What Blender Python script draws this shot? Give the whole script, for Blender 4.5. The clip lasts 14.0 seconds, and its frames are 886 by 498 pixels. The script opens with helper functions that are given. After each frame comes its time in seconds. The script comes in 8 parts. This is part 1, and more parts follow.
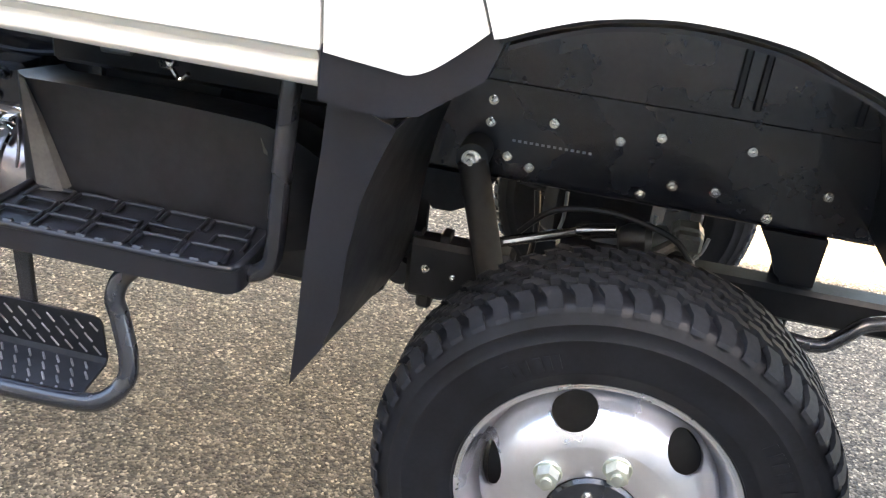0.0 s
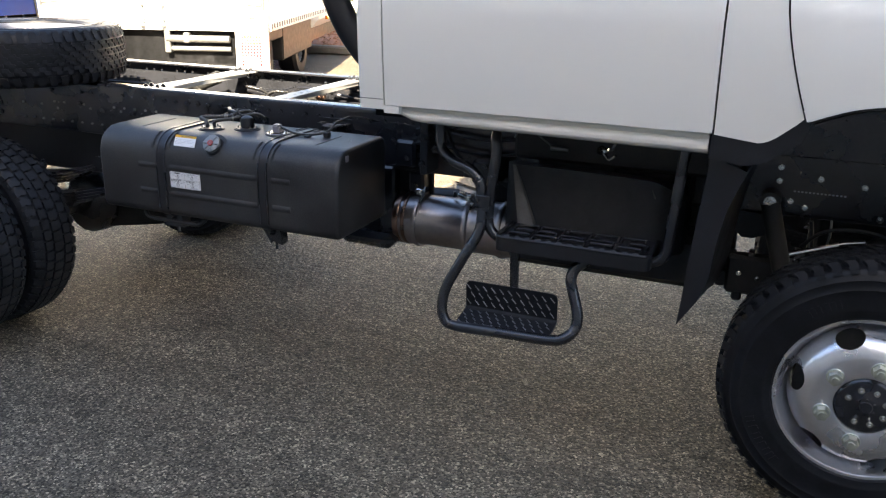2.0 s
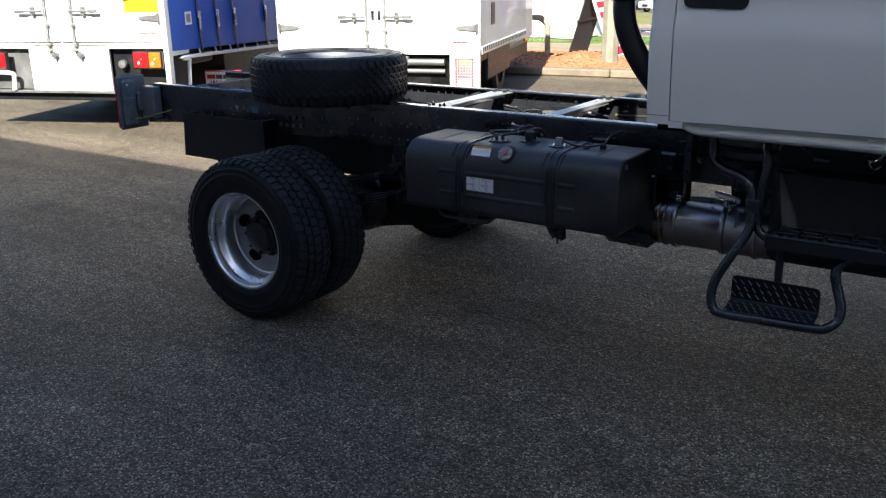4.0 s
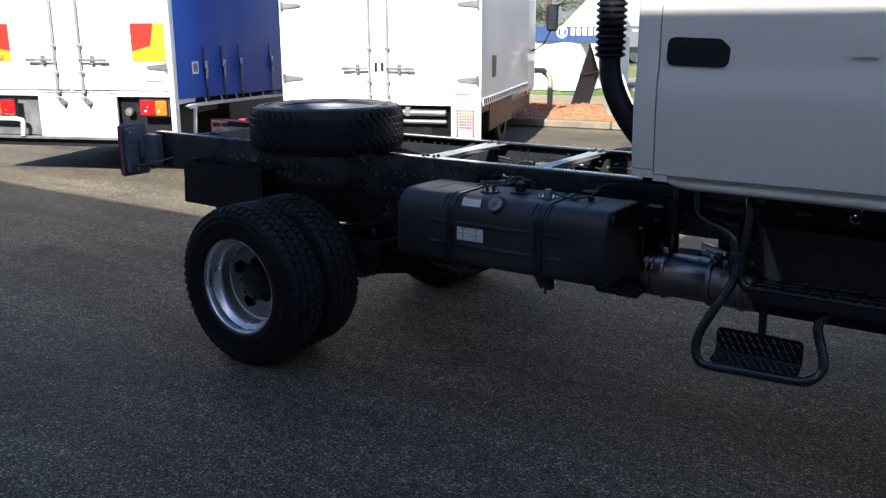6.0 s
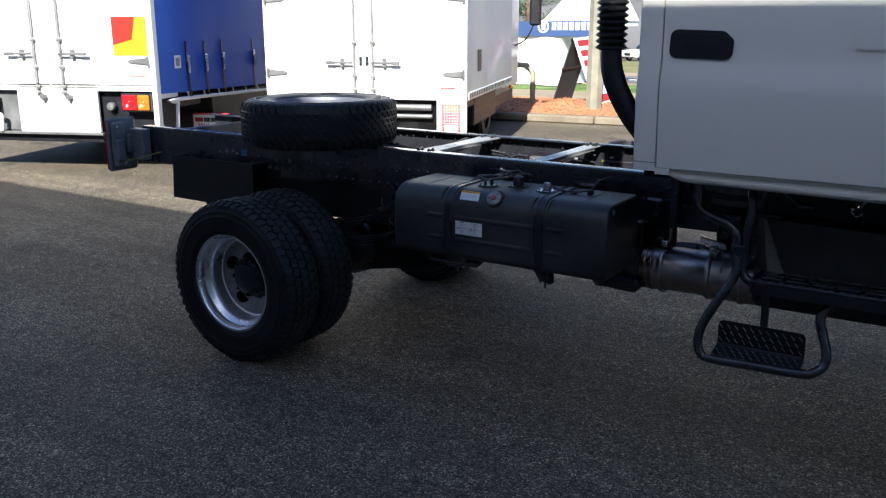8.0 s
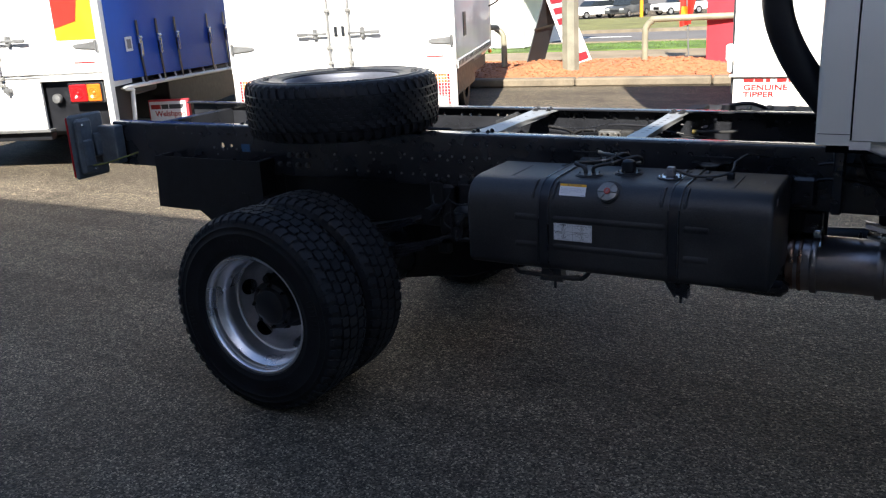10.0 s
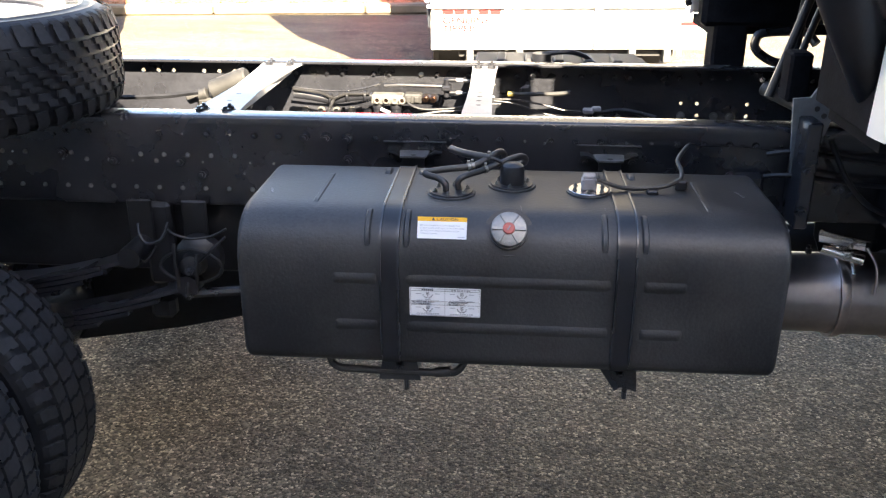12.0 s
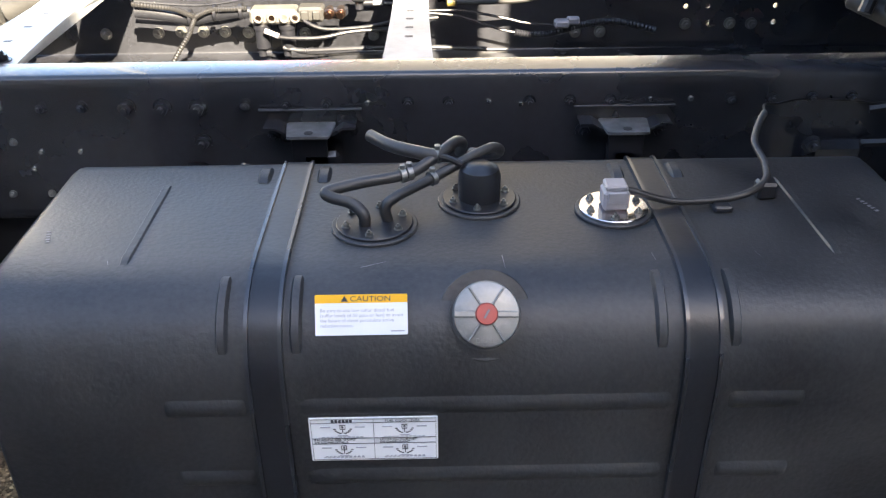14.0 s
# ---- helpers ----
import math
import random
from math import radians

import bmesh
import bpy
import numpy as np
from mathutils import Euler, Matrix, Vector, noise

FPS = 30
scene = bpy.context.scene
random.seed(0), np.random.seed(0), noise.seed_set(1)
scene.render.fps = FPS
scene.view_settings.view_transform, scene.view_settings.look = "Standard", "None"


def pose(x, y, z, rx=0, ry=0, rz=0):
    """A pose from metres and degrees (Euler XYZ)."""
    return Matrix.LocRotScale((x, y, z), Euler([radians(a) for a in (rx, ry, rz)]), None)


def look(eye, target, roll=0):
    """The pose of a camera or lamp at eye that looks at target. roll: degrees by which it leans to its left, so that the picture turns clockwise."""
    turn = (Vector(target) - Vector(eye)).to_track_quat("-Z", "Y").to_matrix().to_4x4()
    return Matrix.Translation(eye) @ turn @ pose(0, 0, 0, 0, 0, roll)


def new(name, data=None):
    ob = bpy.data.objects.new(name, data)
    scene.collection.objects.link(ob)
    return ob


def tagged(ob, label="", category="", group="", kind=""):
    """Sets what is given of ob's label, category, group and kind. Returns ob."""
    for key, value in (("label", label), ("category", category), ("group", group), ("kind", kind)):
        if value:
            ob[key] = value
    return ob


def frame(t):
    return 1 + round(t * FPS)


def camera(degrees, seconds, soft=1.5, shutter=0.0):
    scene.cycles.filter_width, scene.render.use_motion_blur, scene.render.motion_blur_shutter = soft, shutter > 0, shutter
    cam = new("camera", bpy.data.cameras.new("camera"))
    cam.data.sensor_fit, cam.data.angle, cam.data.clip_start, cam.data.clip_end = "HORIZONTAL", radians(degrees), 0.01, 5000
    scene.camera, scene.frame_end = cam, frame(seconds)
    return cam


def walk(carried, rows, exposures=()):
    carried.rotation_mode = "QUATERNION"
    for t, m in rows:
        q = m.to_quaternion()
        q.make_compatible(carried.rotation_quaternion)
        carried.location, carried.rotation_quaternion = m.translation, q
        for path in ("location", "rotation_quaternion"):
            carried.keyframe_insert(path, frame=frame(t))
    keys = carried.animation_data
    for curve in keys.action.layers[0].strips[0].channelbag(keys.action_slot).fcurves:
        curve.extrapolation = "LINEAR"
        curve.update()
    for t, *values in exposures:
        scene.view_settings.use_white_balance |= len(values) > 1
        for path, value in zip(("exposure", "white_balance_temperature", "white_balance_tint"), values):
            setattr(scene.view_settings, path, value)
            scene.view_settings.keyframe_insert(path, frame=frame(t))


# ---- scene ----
# ---- camera ----
cam = camera(54.1, 14.0, 1.25)
PATH = [
    (0, (-0.108, 0.478, 1.388), (-0.408, 2.239, 0.49), 6.8),
    (0.1, (-0.083, 0.389, 1.392), (-0.464, 2.136, 0.497), 4.3),
    (0.5, (-0.079, 0.126, 1.432), (-0.531, 1.864, 0.55), 1.5),
    (0.7, (-0.134, -0.025, 1.479), (-0.501, 1.744, 0.621), 2.7),
    (1, (-0.196, -0.232, 1.488), (-0.512, 1.577, 0.694), 4.2),
    (1.5, (-0.26, -0.464, 1.569), (-0.638, 1.367, 0.857), 5.3),
    (2, (-0.23, -0.771, 1.524), (-0.977, 0.97, 0.883), 0.9),
    (2.5, (-0.24, -0.993, 1.569), (-1.213, 0.634, 0.934), -2.3),
    (3, (-0.321, -1.175, 1.595), (-1.386, 0.408, 0.996), -2.3),
    (3.2, (-0.391, -1.286, 1.584), (-1.442, 0.301, 0.969), -1.5),
    (5.3, (-0.319, -1.427, 1.608), (-1.421, 0.157, 1.081), 0.2),
    (5.5, (-0.312, -1.414, 1.603), (-1.411, 0.176, 1.09), 0.2),
    (6, (-0.299, -1.396, 1.605), (-1.399, 0.2, 1.111), -0.2),
    (6.5, (-0.3, -1.414, 1.605), (-1.407, 0.17, 1.09), -0.3),
    (7, (-0.297, -1.407, 1.595), (-1.379, 0.191, 1.069), -0.2),
    (7.5, (-0.305, -1.422, 1.603), (-1.372, 0.193, 1.099), -0.1),
    (9.8, (-1.127, -1.068, 1.54), (-2.114, 0.577, 0.973), -1.7),
    (10, (-1.221, -0.966, 1.543), (-2.176, 0.694, 0.968), -3.2),
    (10.5, (-1.518, -0.778, 1.519), (-2.258, 0.98, 0.918), -2.8),
    (11, (-1.826, -0.565, 1.521), (-2.316, 1.267, 0.884), -1.9),
    (11.5, (-1.963, -0.189, 1.461), (-2.308, 1.645, 0.742), -4.2),
    (12, (-2.076, 0.129, 1.452), (-2.218, 1.977, 0.7), 0.1),
    (12.5, (-2.166, 0.45, 1.443), (-2.105, 2.286, 0.65), 3.9),
    (13, (-2.159, 0.696, 1.388), (-2.137, 2.479, 0.481), 1.5),
    (13.5, (-2.142, 0.804, 1.388), (-2.164, 2.55, 0.413), -0.5),
    (14, (-2.119, 0.877, 1.378), (-2.095, 2.603, 0.368), -0.5),
]
walk(cam, [(t, look(eye, target, roll)) for t, eye, target, roll in PATH],
     exposures=[(0, 5.28, 7600, 12), (0.5, 4.81, 7650, 12), (1.0, 4.47, 7550, 11), (1.5, 3.96, 7150, 10), (2, 3.42, 6750, 10), (2.5, 3.36, 6400, 9), (3, 2.58, 6050, 9), (5.3, 1.63, 5450, 9), (6.2, 1.54, 5330, 9.5), (7.7, 1.58, 5330, 9.5), (9.8, 1.65, 5650, 11), (10.5, 2.0, 5600, 11.5), (11, 2.58, 5800, 13), (11.5, 2.72, 5800, 13), (12, 3.83, 6700, 12), (12.5, 2.9, 6600, 11), (13, 3.52, 6650, 11), (14, 4.03, 6750, 11)])

# ---- world and sun ----
SUN_FROM = Vector((0.355, -0.935, 0.753)).normalized()
world = bpy.data.worlds.new("sky")
world.use_nodes = True
scene.world = world
wn = world.node_tree.nodes
wl_ = world.node_tree.links
sky = wn.new("ShaderNodeTexSky")
sky.sky_type = 'NISHITA'
sky.sun_disc = False
sky.sun_elevation = math.asin(SUN_FROM.z)
sky.sun_rotation = math.atan2(SUN_FROM.x, SUN_FROM.y)
sky.air_density, sky.dust_density, sky.ozone_density = 1.0, 1.5, 1.0
wn["Background"].inputs[1].default_value = 0.055
wl_.new(sky.outputs[0], wn["Background"].inputs[0])
sun_data = bpy.data.lights.new("sun", 'SUN')
sun_data.energy, sun_data.angle, sun_data.color = 5.0, radians(0.6), (1.0, 0.86, 0.64)
sun = new("sun", sun_data)
sun.matrix_world = look((0, 0, 20), Vector((0, 0, 20)) - SUN_FROM)

# ---- materials ----
def mat(name, color, rough=0.5, metal=0.0, var=0.15, scale=8.0, bump=0.0, bscale=60.0, coat=0.0, spec=0.5, color2=None, rvar=0.1, emit=None):
    """Principled surface with coarse and fine variation of colour, gloss and relief."""
    m = bpy.data.materials.new(name)
    m.use_nodes = True
    n, l = m.node_tree.nodes, m.node_tree.links
    b = n["Principled BSDF"]
    tc = n.new("ShaderNodeTexCoord")
    n1 = n.new("ShaderNodeTexNoise"); n1.inputs["Scale"].default_value = scale; n1.inputs["Detail"].default_value = 5
    n2 = n.new("ShaderNodeTexNoise"); n2.inputs["Scale"].default_value = bscale; n2.inputs["Detail"].default_value = 3
    l.new(tc.outputs["Object"], n1.inputs["Vector"]); l.new(tc.outputs["Object"], n2.inputs["Vector"])
    r = n.new("ShaderNodeValToRGB")
    c2 = color2 or tuple(min(1, c * (1 + 2 * var)) for c in color)
    r.color_ramp.elements[0].color = (*[c * (1 - var) for c in color], 1)
    r.color_ramp.elements[1].color = (*c2, 1)
    r.color_ramp.elements[0].position, r.color_ramp.elements[1].position = 0.35, 0.72
    mix = n.new("ShaderNodeMath"); mix.operation = 'MULTIPLY_ADD'
    mix.inputs[1].default_value = 0.3
    l.new(n2.outputs["Fac"], mix.inputs[0])
    sc = n.new("ShaderNodeMath"); sc.operation = 'MULTIPLY'; sc.inputs[1].default_value = 0.7
    l.new(n1.outputs["Fac"], sc.inputs[0]); l.new(sc.outputs[0], mix.inputs[2])
    l.new(mix.outputs[0], r.inputs["Fac"]); l.new(r.outputs["Color"], b.inputs["Base Color"])
    rr = n.new("ShaderNodeMapRange")
    rr.inputs["To Min"].default_value, rr.inputs["To Max"].default_value = max(0.02, rough - rvar), min(1, rough + rvar)
    l.new(n1.outputs["Fac"], rr.inputs["Value"]); l.new(rr.outputs[0], b.inputs["Roughness"])
    b.inputs["Metallic"].default_value = metal
    b.inputs["Specular IOR Level"].default_value = spec
    b.inputs["Coat Weight"].default_value = coat
    b.inputs["Coat Roughness"].default_value = 0.06
    if bump:
        bp = n.new("ShaderNodeBump"); bp.inputs["Strength"].default_value = bump; bp.inputs["Distance"].default_value = 0.002
        l.new(n2.outputs["Fac"], bp.inputs["Height"]); l.new(bp.outputs["Normal"], b.inputs["Normal"])
    if emit:
        b.inputs["Emission Color"].default_value = (*emit[:3], 1); b.inputs["Emission Strength"].default_value = emit[3]
    return m


def asphalt_mat():
    """Coarse exposed stones in dark binder, with broad worn and stained areas."""
    m = bpy.data.materials.new("asphalt")
    m.use_nodes = True
    n, l = m.node_tree.nodes, m.node_tree.links
    b = n["Principled BSDF"]
    tc = n.new("ShaderNodeTexCoord")
    vo = n.new("ShaderNodeTexVoronoi"); vo.inputs["Scale"].default_value = 155
    vo2 = n.new("ShaderNodeTexVoronoi"); vo2.inputs["Scale"].default_value = 55
    big = n.new("ShaderNodeTexNoise"); big.inputs["Scale"].default_value = 0.7; big.inputs["Detail"].default_value = 6
    mid = n.new("ShaderNodeTexNoise"); mid.inputs["Scale"].default_value = 14; mid.inputs["Detail"].default_value = 4
    for q in (vo, vo2, big, mid):
        l.new(tc.outputs["Object"], q.inputs["Vector"])
    sep = n.new("ShaderNodeSeparateColor"); l.new(vo.outputs["Color"], sep.inputs[0])
    ramp = n.new("ShaderNodeValToRGB")
    e = ramp.color_ramp.elements
    e[0].color, e[0].position = (0.026, 0.021, 0.015, 1), 0.0
    e[1].color, e[1].position = (0.46, 0.385, 0.275, 1), 1.0
    for p, c in ((0.42, (0.081, 0.068, 0.050)), (0.72, (0.138, 0.116, 0.085)), (0.9, (0.225, 0.189, 0.138))):
        k = e.new(p); k.color = (*c, 1)
    l.new(sep.outputs[0], ramp.inputs["Fac"])
    mul = n.new("ShaderNodeMix"); mul.data_type = 'RGBA'; mul.blend_type = 'MULTIPLY'; mul.inputs["Factor"].default_value = 1
    bigr = n.new("ShaderNodeMapRange"); bigr.inputs["From Min"].default_value, bigr.inputs["From Max"].default_value = 0.3, 0.7
    bigr.inputs["To Min"].default_value, bigr.inputs["To Max"].default_value = 0.72, 1.2
    l.new(big.outputs["Fac"], bigr.inputs["Value"])
    midr = n.new("ShaderNodeMapRange"); midr.inputs["From Min"].default_value, midr.inputs["From Max"].default_value = 0.3, 0.7
    midr.inputs["To Min"].default_value, midr.inputs["To Max"].default_value = 0.75, 1.2
    l.new(mid.outputs["Fac"], midr.inputs["Value"])
    mm = n.new("ShaderNodeMath"); mm.operation = 'MULTIPLY'
    l.new(bigr.outputs[0], mm.inputs[0]); l.new(midr.outputs[0], mm.inputs[1])
    mp = n.new("ShaderNodeMapping"); mp.inputs["Scale"].default_value = (0.28, 2.6, 1.0)
    l.new(tc.outputs["Object"], mp.inputs["Vector"])
    drag = n.new("ShaderNodeTexNoise"); drag.inputs["Scale"].default_value = 1.1; drag.inputs["Detail"].default_value = 5; drag.inputs["Roughness"].default_value = 0.6
    l.new(mp.outputs[0], drag.inputs["Vector"])
    dragr = n.new("ShaderNodeMapRange"); dragr.inputs["From Min"].default_value, dragr.inputs["From Max"].default_value = 0.36, 0.64
    dragr.inputs["To Min"].default_value, dragr.inputs["To Max"].default_value = 0.82, 1.16
    l.new(drag.outputs["Fac"], dragr.inputs["Value"])
    oil = n.new("ShaderNodeTexNoise"); oil.inputs["Scale"].default_value = 1.7; oil.inputs["Detail"].default_value = 3
    l.new(tc.outputs["Object"], oil.inputs["Vector"])
    oilr = n.new("ShaderNodeMapRange"); oilr.inputs["From Min"].default_value, oilr.inputs["From Max"].default_value = 0.62, 0.72
    oilr.inputs["To Min"].default_value, oilr.inputs["To Max"].default_value = 1.0, 0.62
    l.new(oil.outputs["Fac"], oilr.inputs["Value"])
    wear = n.new("ShaderNodeMath"); wear.operation = 'MULTIPLY'
    l.new(dragr.outputs[0], wear.inputs[0]); l.new(oilr.outputs[0], wear.inputs[1])
    mm2 = n.new("ShaderNodeMath"); mm2.operation = 'MULTIPLY'
    l.new(mm.outputs[0], mm2.inputs[0]); l.new(wear.outputs[0], mm2.inputs[1])
    l.new(ramp.outputs["Color"], mul.inputs["A"]); l.new(mm2.outputs[0], mul.inputs["B"])
    l.new(mul.outputs["Result"], b.inputs["Base Color"])
    b.inputs["Roughness"].default_value = 0.8
    b.inputs["Specular IOR Level"].default_value = 0.3
    bp = n.new("ShaderNodeBump"); bp.inputs["Strength"].default_value = 0.9; bp.inputs["Distance"].default_value = 0.004
    hs = n.new("ShaderNodeMath"); hs.operation = 'ADD'
    inv = n.new("ShaderNodeMath"); inv.operation = 'MULTIPLY'; inv.inputs[1].default_value = -0.55
    l.new(vo.outputs["Distance"], inv.inputs[0]); l.new(inv.outputs[0], hs.inputs[0]); l.new(vo2.outputs["Distance"], hs.inputs[1])
    l.new(hs.outputs[0], bp.inputs["Height"]); l.new(bp.outputs["Normal"], b.inputs["Normal"])
    return m


WHITE = mat("white_cab_paint", (0.80, 0.78, 0.73), 0.3, var=0.004, scale=2, coat=0.5, rvar=0.0)
WHITE2 = mat("white_body_paint", (0.80, 0.80, 0.79), 0.3, var=0.04, scale=1.5, bscale=20, coat=0.45)
BLACK = mat("chassis_black_paint", (0.0155, 0.0165, 0.0205), 0.27, var=0.4, scale=6, bump=0.05, bscale=90, spec=0.6, rvar=0.1, coat=0.32)
BLACKM = mat("matt_black_plastic", (0.0095, 0.0102, 0.0135), 0.36, var=0.25, scale=9, bump=0.12, bscale=160, rvar=0.1)
TANK = mat("tank_plastic", (0.0172, 0.0178, 0.0215), 0.46, var=0.45, scale=7.0, color2=(0.042, 0.0412, 0.042), bump=0.3, bscale=180, spec=0.5, rvar=0.16)
DUST = mat("dusty_black", (0.022, 0.022, 0.022), 0.6, var=0.35, scale=12, bump=0.2, bscale=60)
RUBBER = mat("tyre_rubber", (0.0085, 0.0090, 0.0112), 0.44, var=0.35, scale=14, bump=0.12, bscale=120, rvar=0.14, spec=0.27)
TREADRUB = mat("tread_rubber", (0.0155, 0.0165, 0.0195), 0.7, var=0.35, scale=14, bump=0.15, bscale=120, spec=0.25)
# sheenless black that keeps parts behind and under the cab dark in sun
DEADBLK = mat("dead_matt_black", (0.008, 0.0085, 0.0105), 1.0, var=0.3, scale=20, bump=0.3, bscale=150, spec=0.03)
# extra dark black for inner and underside parts, their shade put into the colour
DARKIN = mat("recess_dark_plastic", (0.0075, 0.008, 0.010), 0.44, var=0.5, scale=18, bump=0.2, bscale=70, rvar=0.15, spec=0.4)
# paler grey for panel facets, the sky's reflection put into the colour
LITP = mat("sky_lit_grey_plastic", (0.075, 0.072, 0.068), 0.42, var=0.25, scale=25, bump=0.1, bscale=150)
HOSE = mat("hose_rubber", (0.022, 0.021, 0.021), 0.42, var=0.3, scale=20, bump=0.1, bscale=150)
RIM = mat("silver_wheel_paint", (0.76, 0.76, 0.79), 0.29, metal=0.9, var=0.06, scale=6, rvar=0.08)
STEEL = mat("stainless_steel", (0.62, 0.60, 0.59), 0.15, metal=1.0, var=0.14, scale=5, color2=(0.72, 0.66, 0.65), rvar=0.05)
EXHAUST = mat("heat_tinted_stainless", (0.38, 0.36, 0.365), 0.31, metal=1.0, var=0.2, scale=4, color2=(0.46, 0.42, 0.42), rvar=0.07)
# pale lozenge colour that stands in for glints on the chequer plate
CHEQW = mat("glint_chequer_paint", (0.14, 0.14, 0.145), 0.4, metal=0.3, var=0.5, scale=30)
BRKT = mat("worn_bracket_paint", (0.14, 0.143, 0.15), 0.35, metal=0.4, var=0.35, scale=30)
HEATED = mat("heat_tinted_steel", (0.20, 0.12, 0.085), 0.28, metal=1.0, var=0.35, scale=9, color2=(0.36, 0.25, 0.20))
ZINC = mat("zinc_bolt", (0.74, 0.73, 0.70), 0.18, metal=1.0, var=0.15, scale=40)
NUT = mat("passivated_nut", (0.62, 0.64, 0.56), 0.35, metal=0.85, var=0.15, scale=40)
CASTAL = mat("cast_aluminium", (0.24, 0.235, 0.225), 0.42, metal=0.75, var=0.15, scale=30, bump=0.15, bscale=200)
ASPHALT = asphalt_mat()
# spare's duller rim paint, with blue sky reflection mixed into its grey
RIMS = mat("sky_tinted_wheel_paint", (0.13, 0.14, 0.18), 0.45, metal=0.3, var=0.15, scale=6, rvar=0.1)
LABEL = mat("label_white", (0.78, 0.79, 0.82), 0.35, var=0.02, scale=20)
INK = mat("label_ink", (0.05, 0.05, 0.06), 0.5, var=0.1)
GREYINK = mat("label_small_print", (0.35, 0.36, 0.40), 0.5, var=0.1)
AMBER = mat("caution_yellow", (0.85, 0.45, 0.02), 0.4, var=0.05)
REDCAP = mat("red_plastic", (0.36, 0.06, 0.045), 0.35, var=0.1, scale=30)
LREDM = mat("red_lens", (0.42, 0.010, 0.012), 0.12, var=0.1, scale=40, coat=0.5)
LAMBM = mat("amber_lens", (0.60, 0.15, 0.01), 0.12, var=0.1, scale=40, coat=0.5)
LCLRM = mat("clear_lens", (0.75, 0.76, 0.74), 0.15, var=0.1, scale=40, coat=0.5)
BLUE = mat("blue_curtain_vinyl", (0.016, 0.09, 0.52), 0.5, var=0.06, scale=1.2, bump=0.06, bscale=5)
NAVY = mat("navy_fabric", (0.03, 0.06, 0.16), 0.6, var=0.1, scale=2)
REDSIGN = mat("red_sign", (0.50, 0.035, 0.05), 0.45, var=0.08, scale=2)
REDINK = mat("red_lettering", (0.34, 0.014, 0.014), 0.45, var=0.05)
STKRED = mat("reflective_red", (0.52, 0.022, 0.012), 0.4, var=0.05)
STKYEL = mat("reflective_yellow", (0.66, 0.27, 0.008), 0.4, var=0.05)
LGALV = mat("bright_zinc_rod", (0.30, 0.30, 0.29), 0.4, metal=0.4, var=0.2, scale=12, rvar=0.12)
GALV = mat("galvanised_steel", (0.20, 0.205, 0.21), 0.45, metal=0.6, var=0.2, scale=6, rvar=0.12)
CREAM = mat("cream_painted_steel", (0.24, 0.23, 0.17), 0.45, var=0.12, scale=5)
CONC = mat("concrete", (0.165, 0.138, 0.10), 0.85, var=0.25, scale=3, bump=0.3, bscale=50)
PATHC = mat("pavement_concrete", (0.21, 0.17, 0.115), 0.85, var=0.2, scale=1.5, bump=0.2, bscale=40)
MULCH = mat("red_mulch", (0.33, 0.14, 0.064), 0.9, var=0.3, scale=14, bump=0.8, bscale=55)
GRASSM = mat("grass_turf", (0.075, 0.125, 0.022), 0.9, var=0.4, scale=1.2, bump=0.6, bscale=60)
POLEG = mat("weathered_galvanised_pole", (0.19, 0.185, 0.145), 0.5, var=0.2, scale=4, rvar=0.15)
GRASSD = mat("dry_grass_turf", (0.14, 0.14, 0.045), 0.9, var=0.4, scale=1.0, bump=0.6, bscale=60)
GREYMESH = mat("grey_mesh_fabric", (0.045, 0.050, 0.060), 0.85, var=0.15, scale=3)
WHITEG = mat("glossy_white_panel", (0.86, 0.86, 0.86), 0.25, var=0.03, scale=1.5, coat=0.35, rvar=0.05)
ROADM = mat("street_asphalt", (0.12, 0.115, 0.115), 0.85, var=0.15, scale=0.5, bump=0.3, bscale=60)
CANVAS = mat("white_canvas", (0.75, 0.75, 0.74), 0.6, var=0.05, scale=1.0, bump=0.3, bscale=3)
GLASS = mat("dark_car_glass", (0.02, 0.025, 0.03), 0.08, var=0.1, coat=0.5)
CARW = mat("car_white", (0.75, 0.75, 0.75), 0.3, var=0.03, coat=0.5)
CARG = mat("car_grey", (0.06, 0.065, 0.07), 0.3, var=0.05, coat=0.5)
LEAF = mat("pine_foliage", (0.04, 0.07, 0.03), 0.8, var=0.5, scale=4)
BARK = mat("bark", (0.10, 0.07, 0.05), 0.9, var=0.3, scale=6, bump=0.5, bscale=30)
BRICKW = mat("shading_wall_grey", (0.26, 0.255, 0.25), 0.8, var=0.1, scale=1.0, bump=0.2, bscale=30)
BADGEB = mat("badge_blue", (0.05, 0.30, 0.50), 0.25, var=0.1, coat=0.5)
GREYP = mat("grey_connector", (0.22, 0.21, 0.225), 0.45, var=0.1, scale=40)
LAMPBACK = mat("grey_lamp_housing", (0.095, 0.11, 0.125), 0.45, var=0.2, scale=15)
WALLDARK = mat("far_shade_wall", (0.10, 0.10, 0.11), 0.8, var=0.3, scale=0.3)
BLUETAG = mat("blue_tag", (0.03, 0.09, 0.20), 0.5, var=0.1)


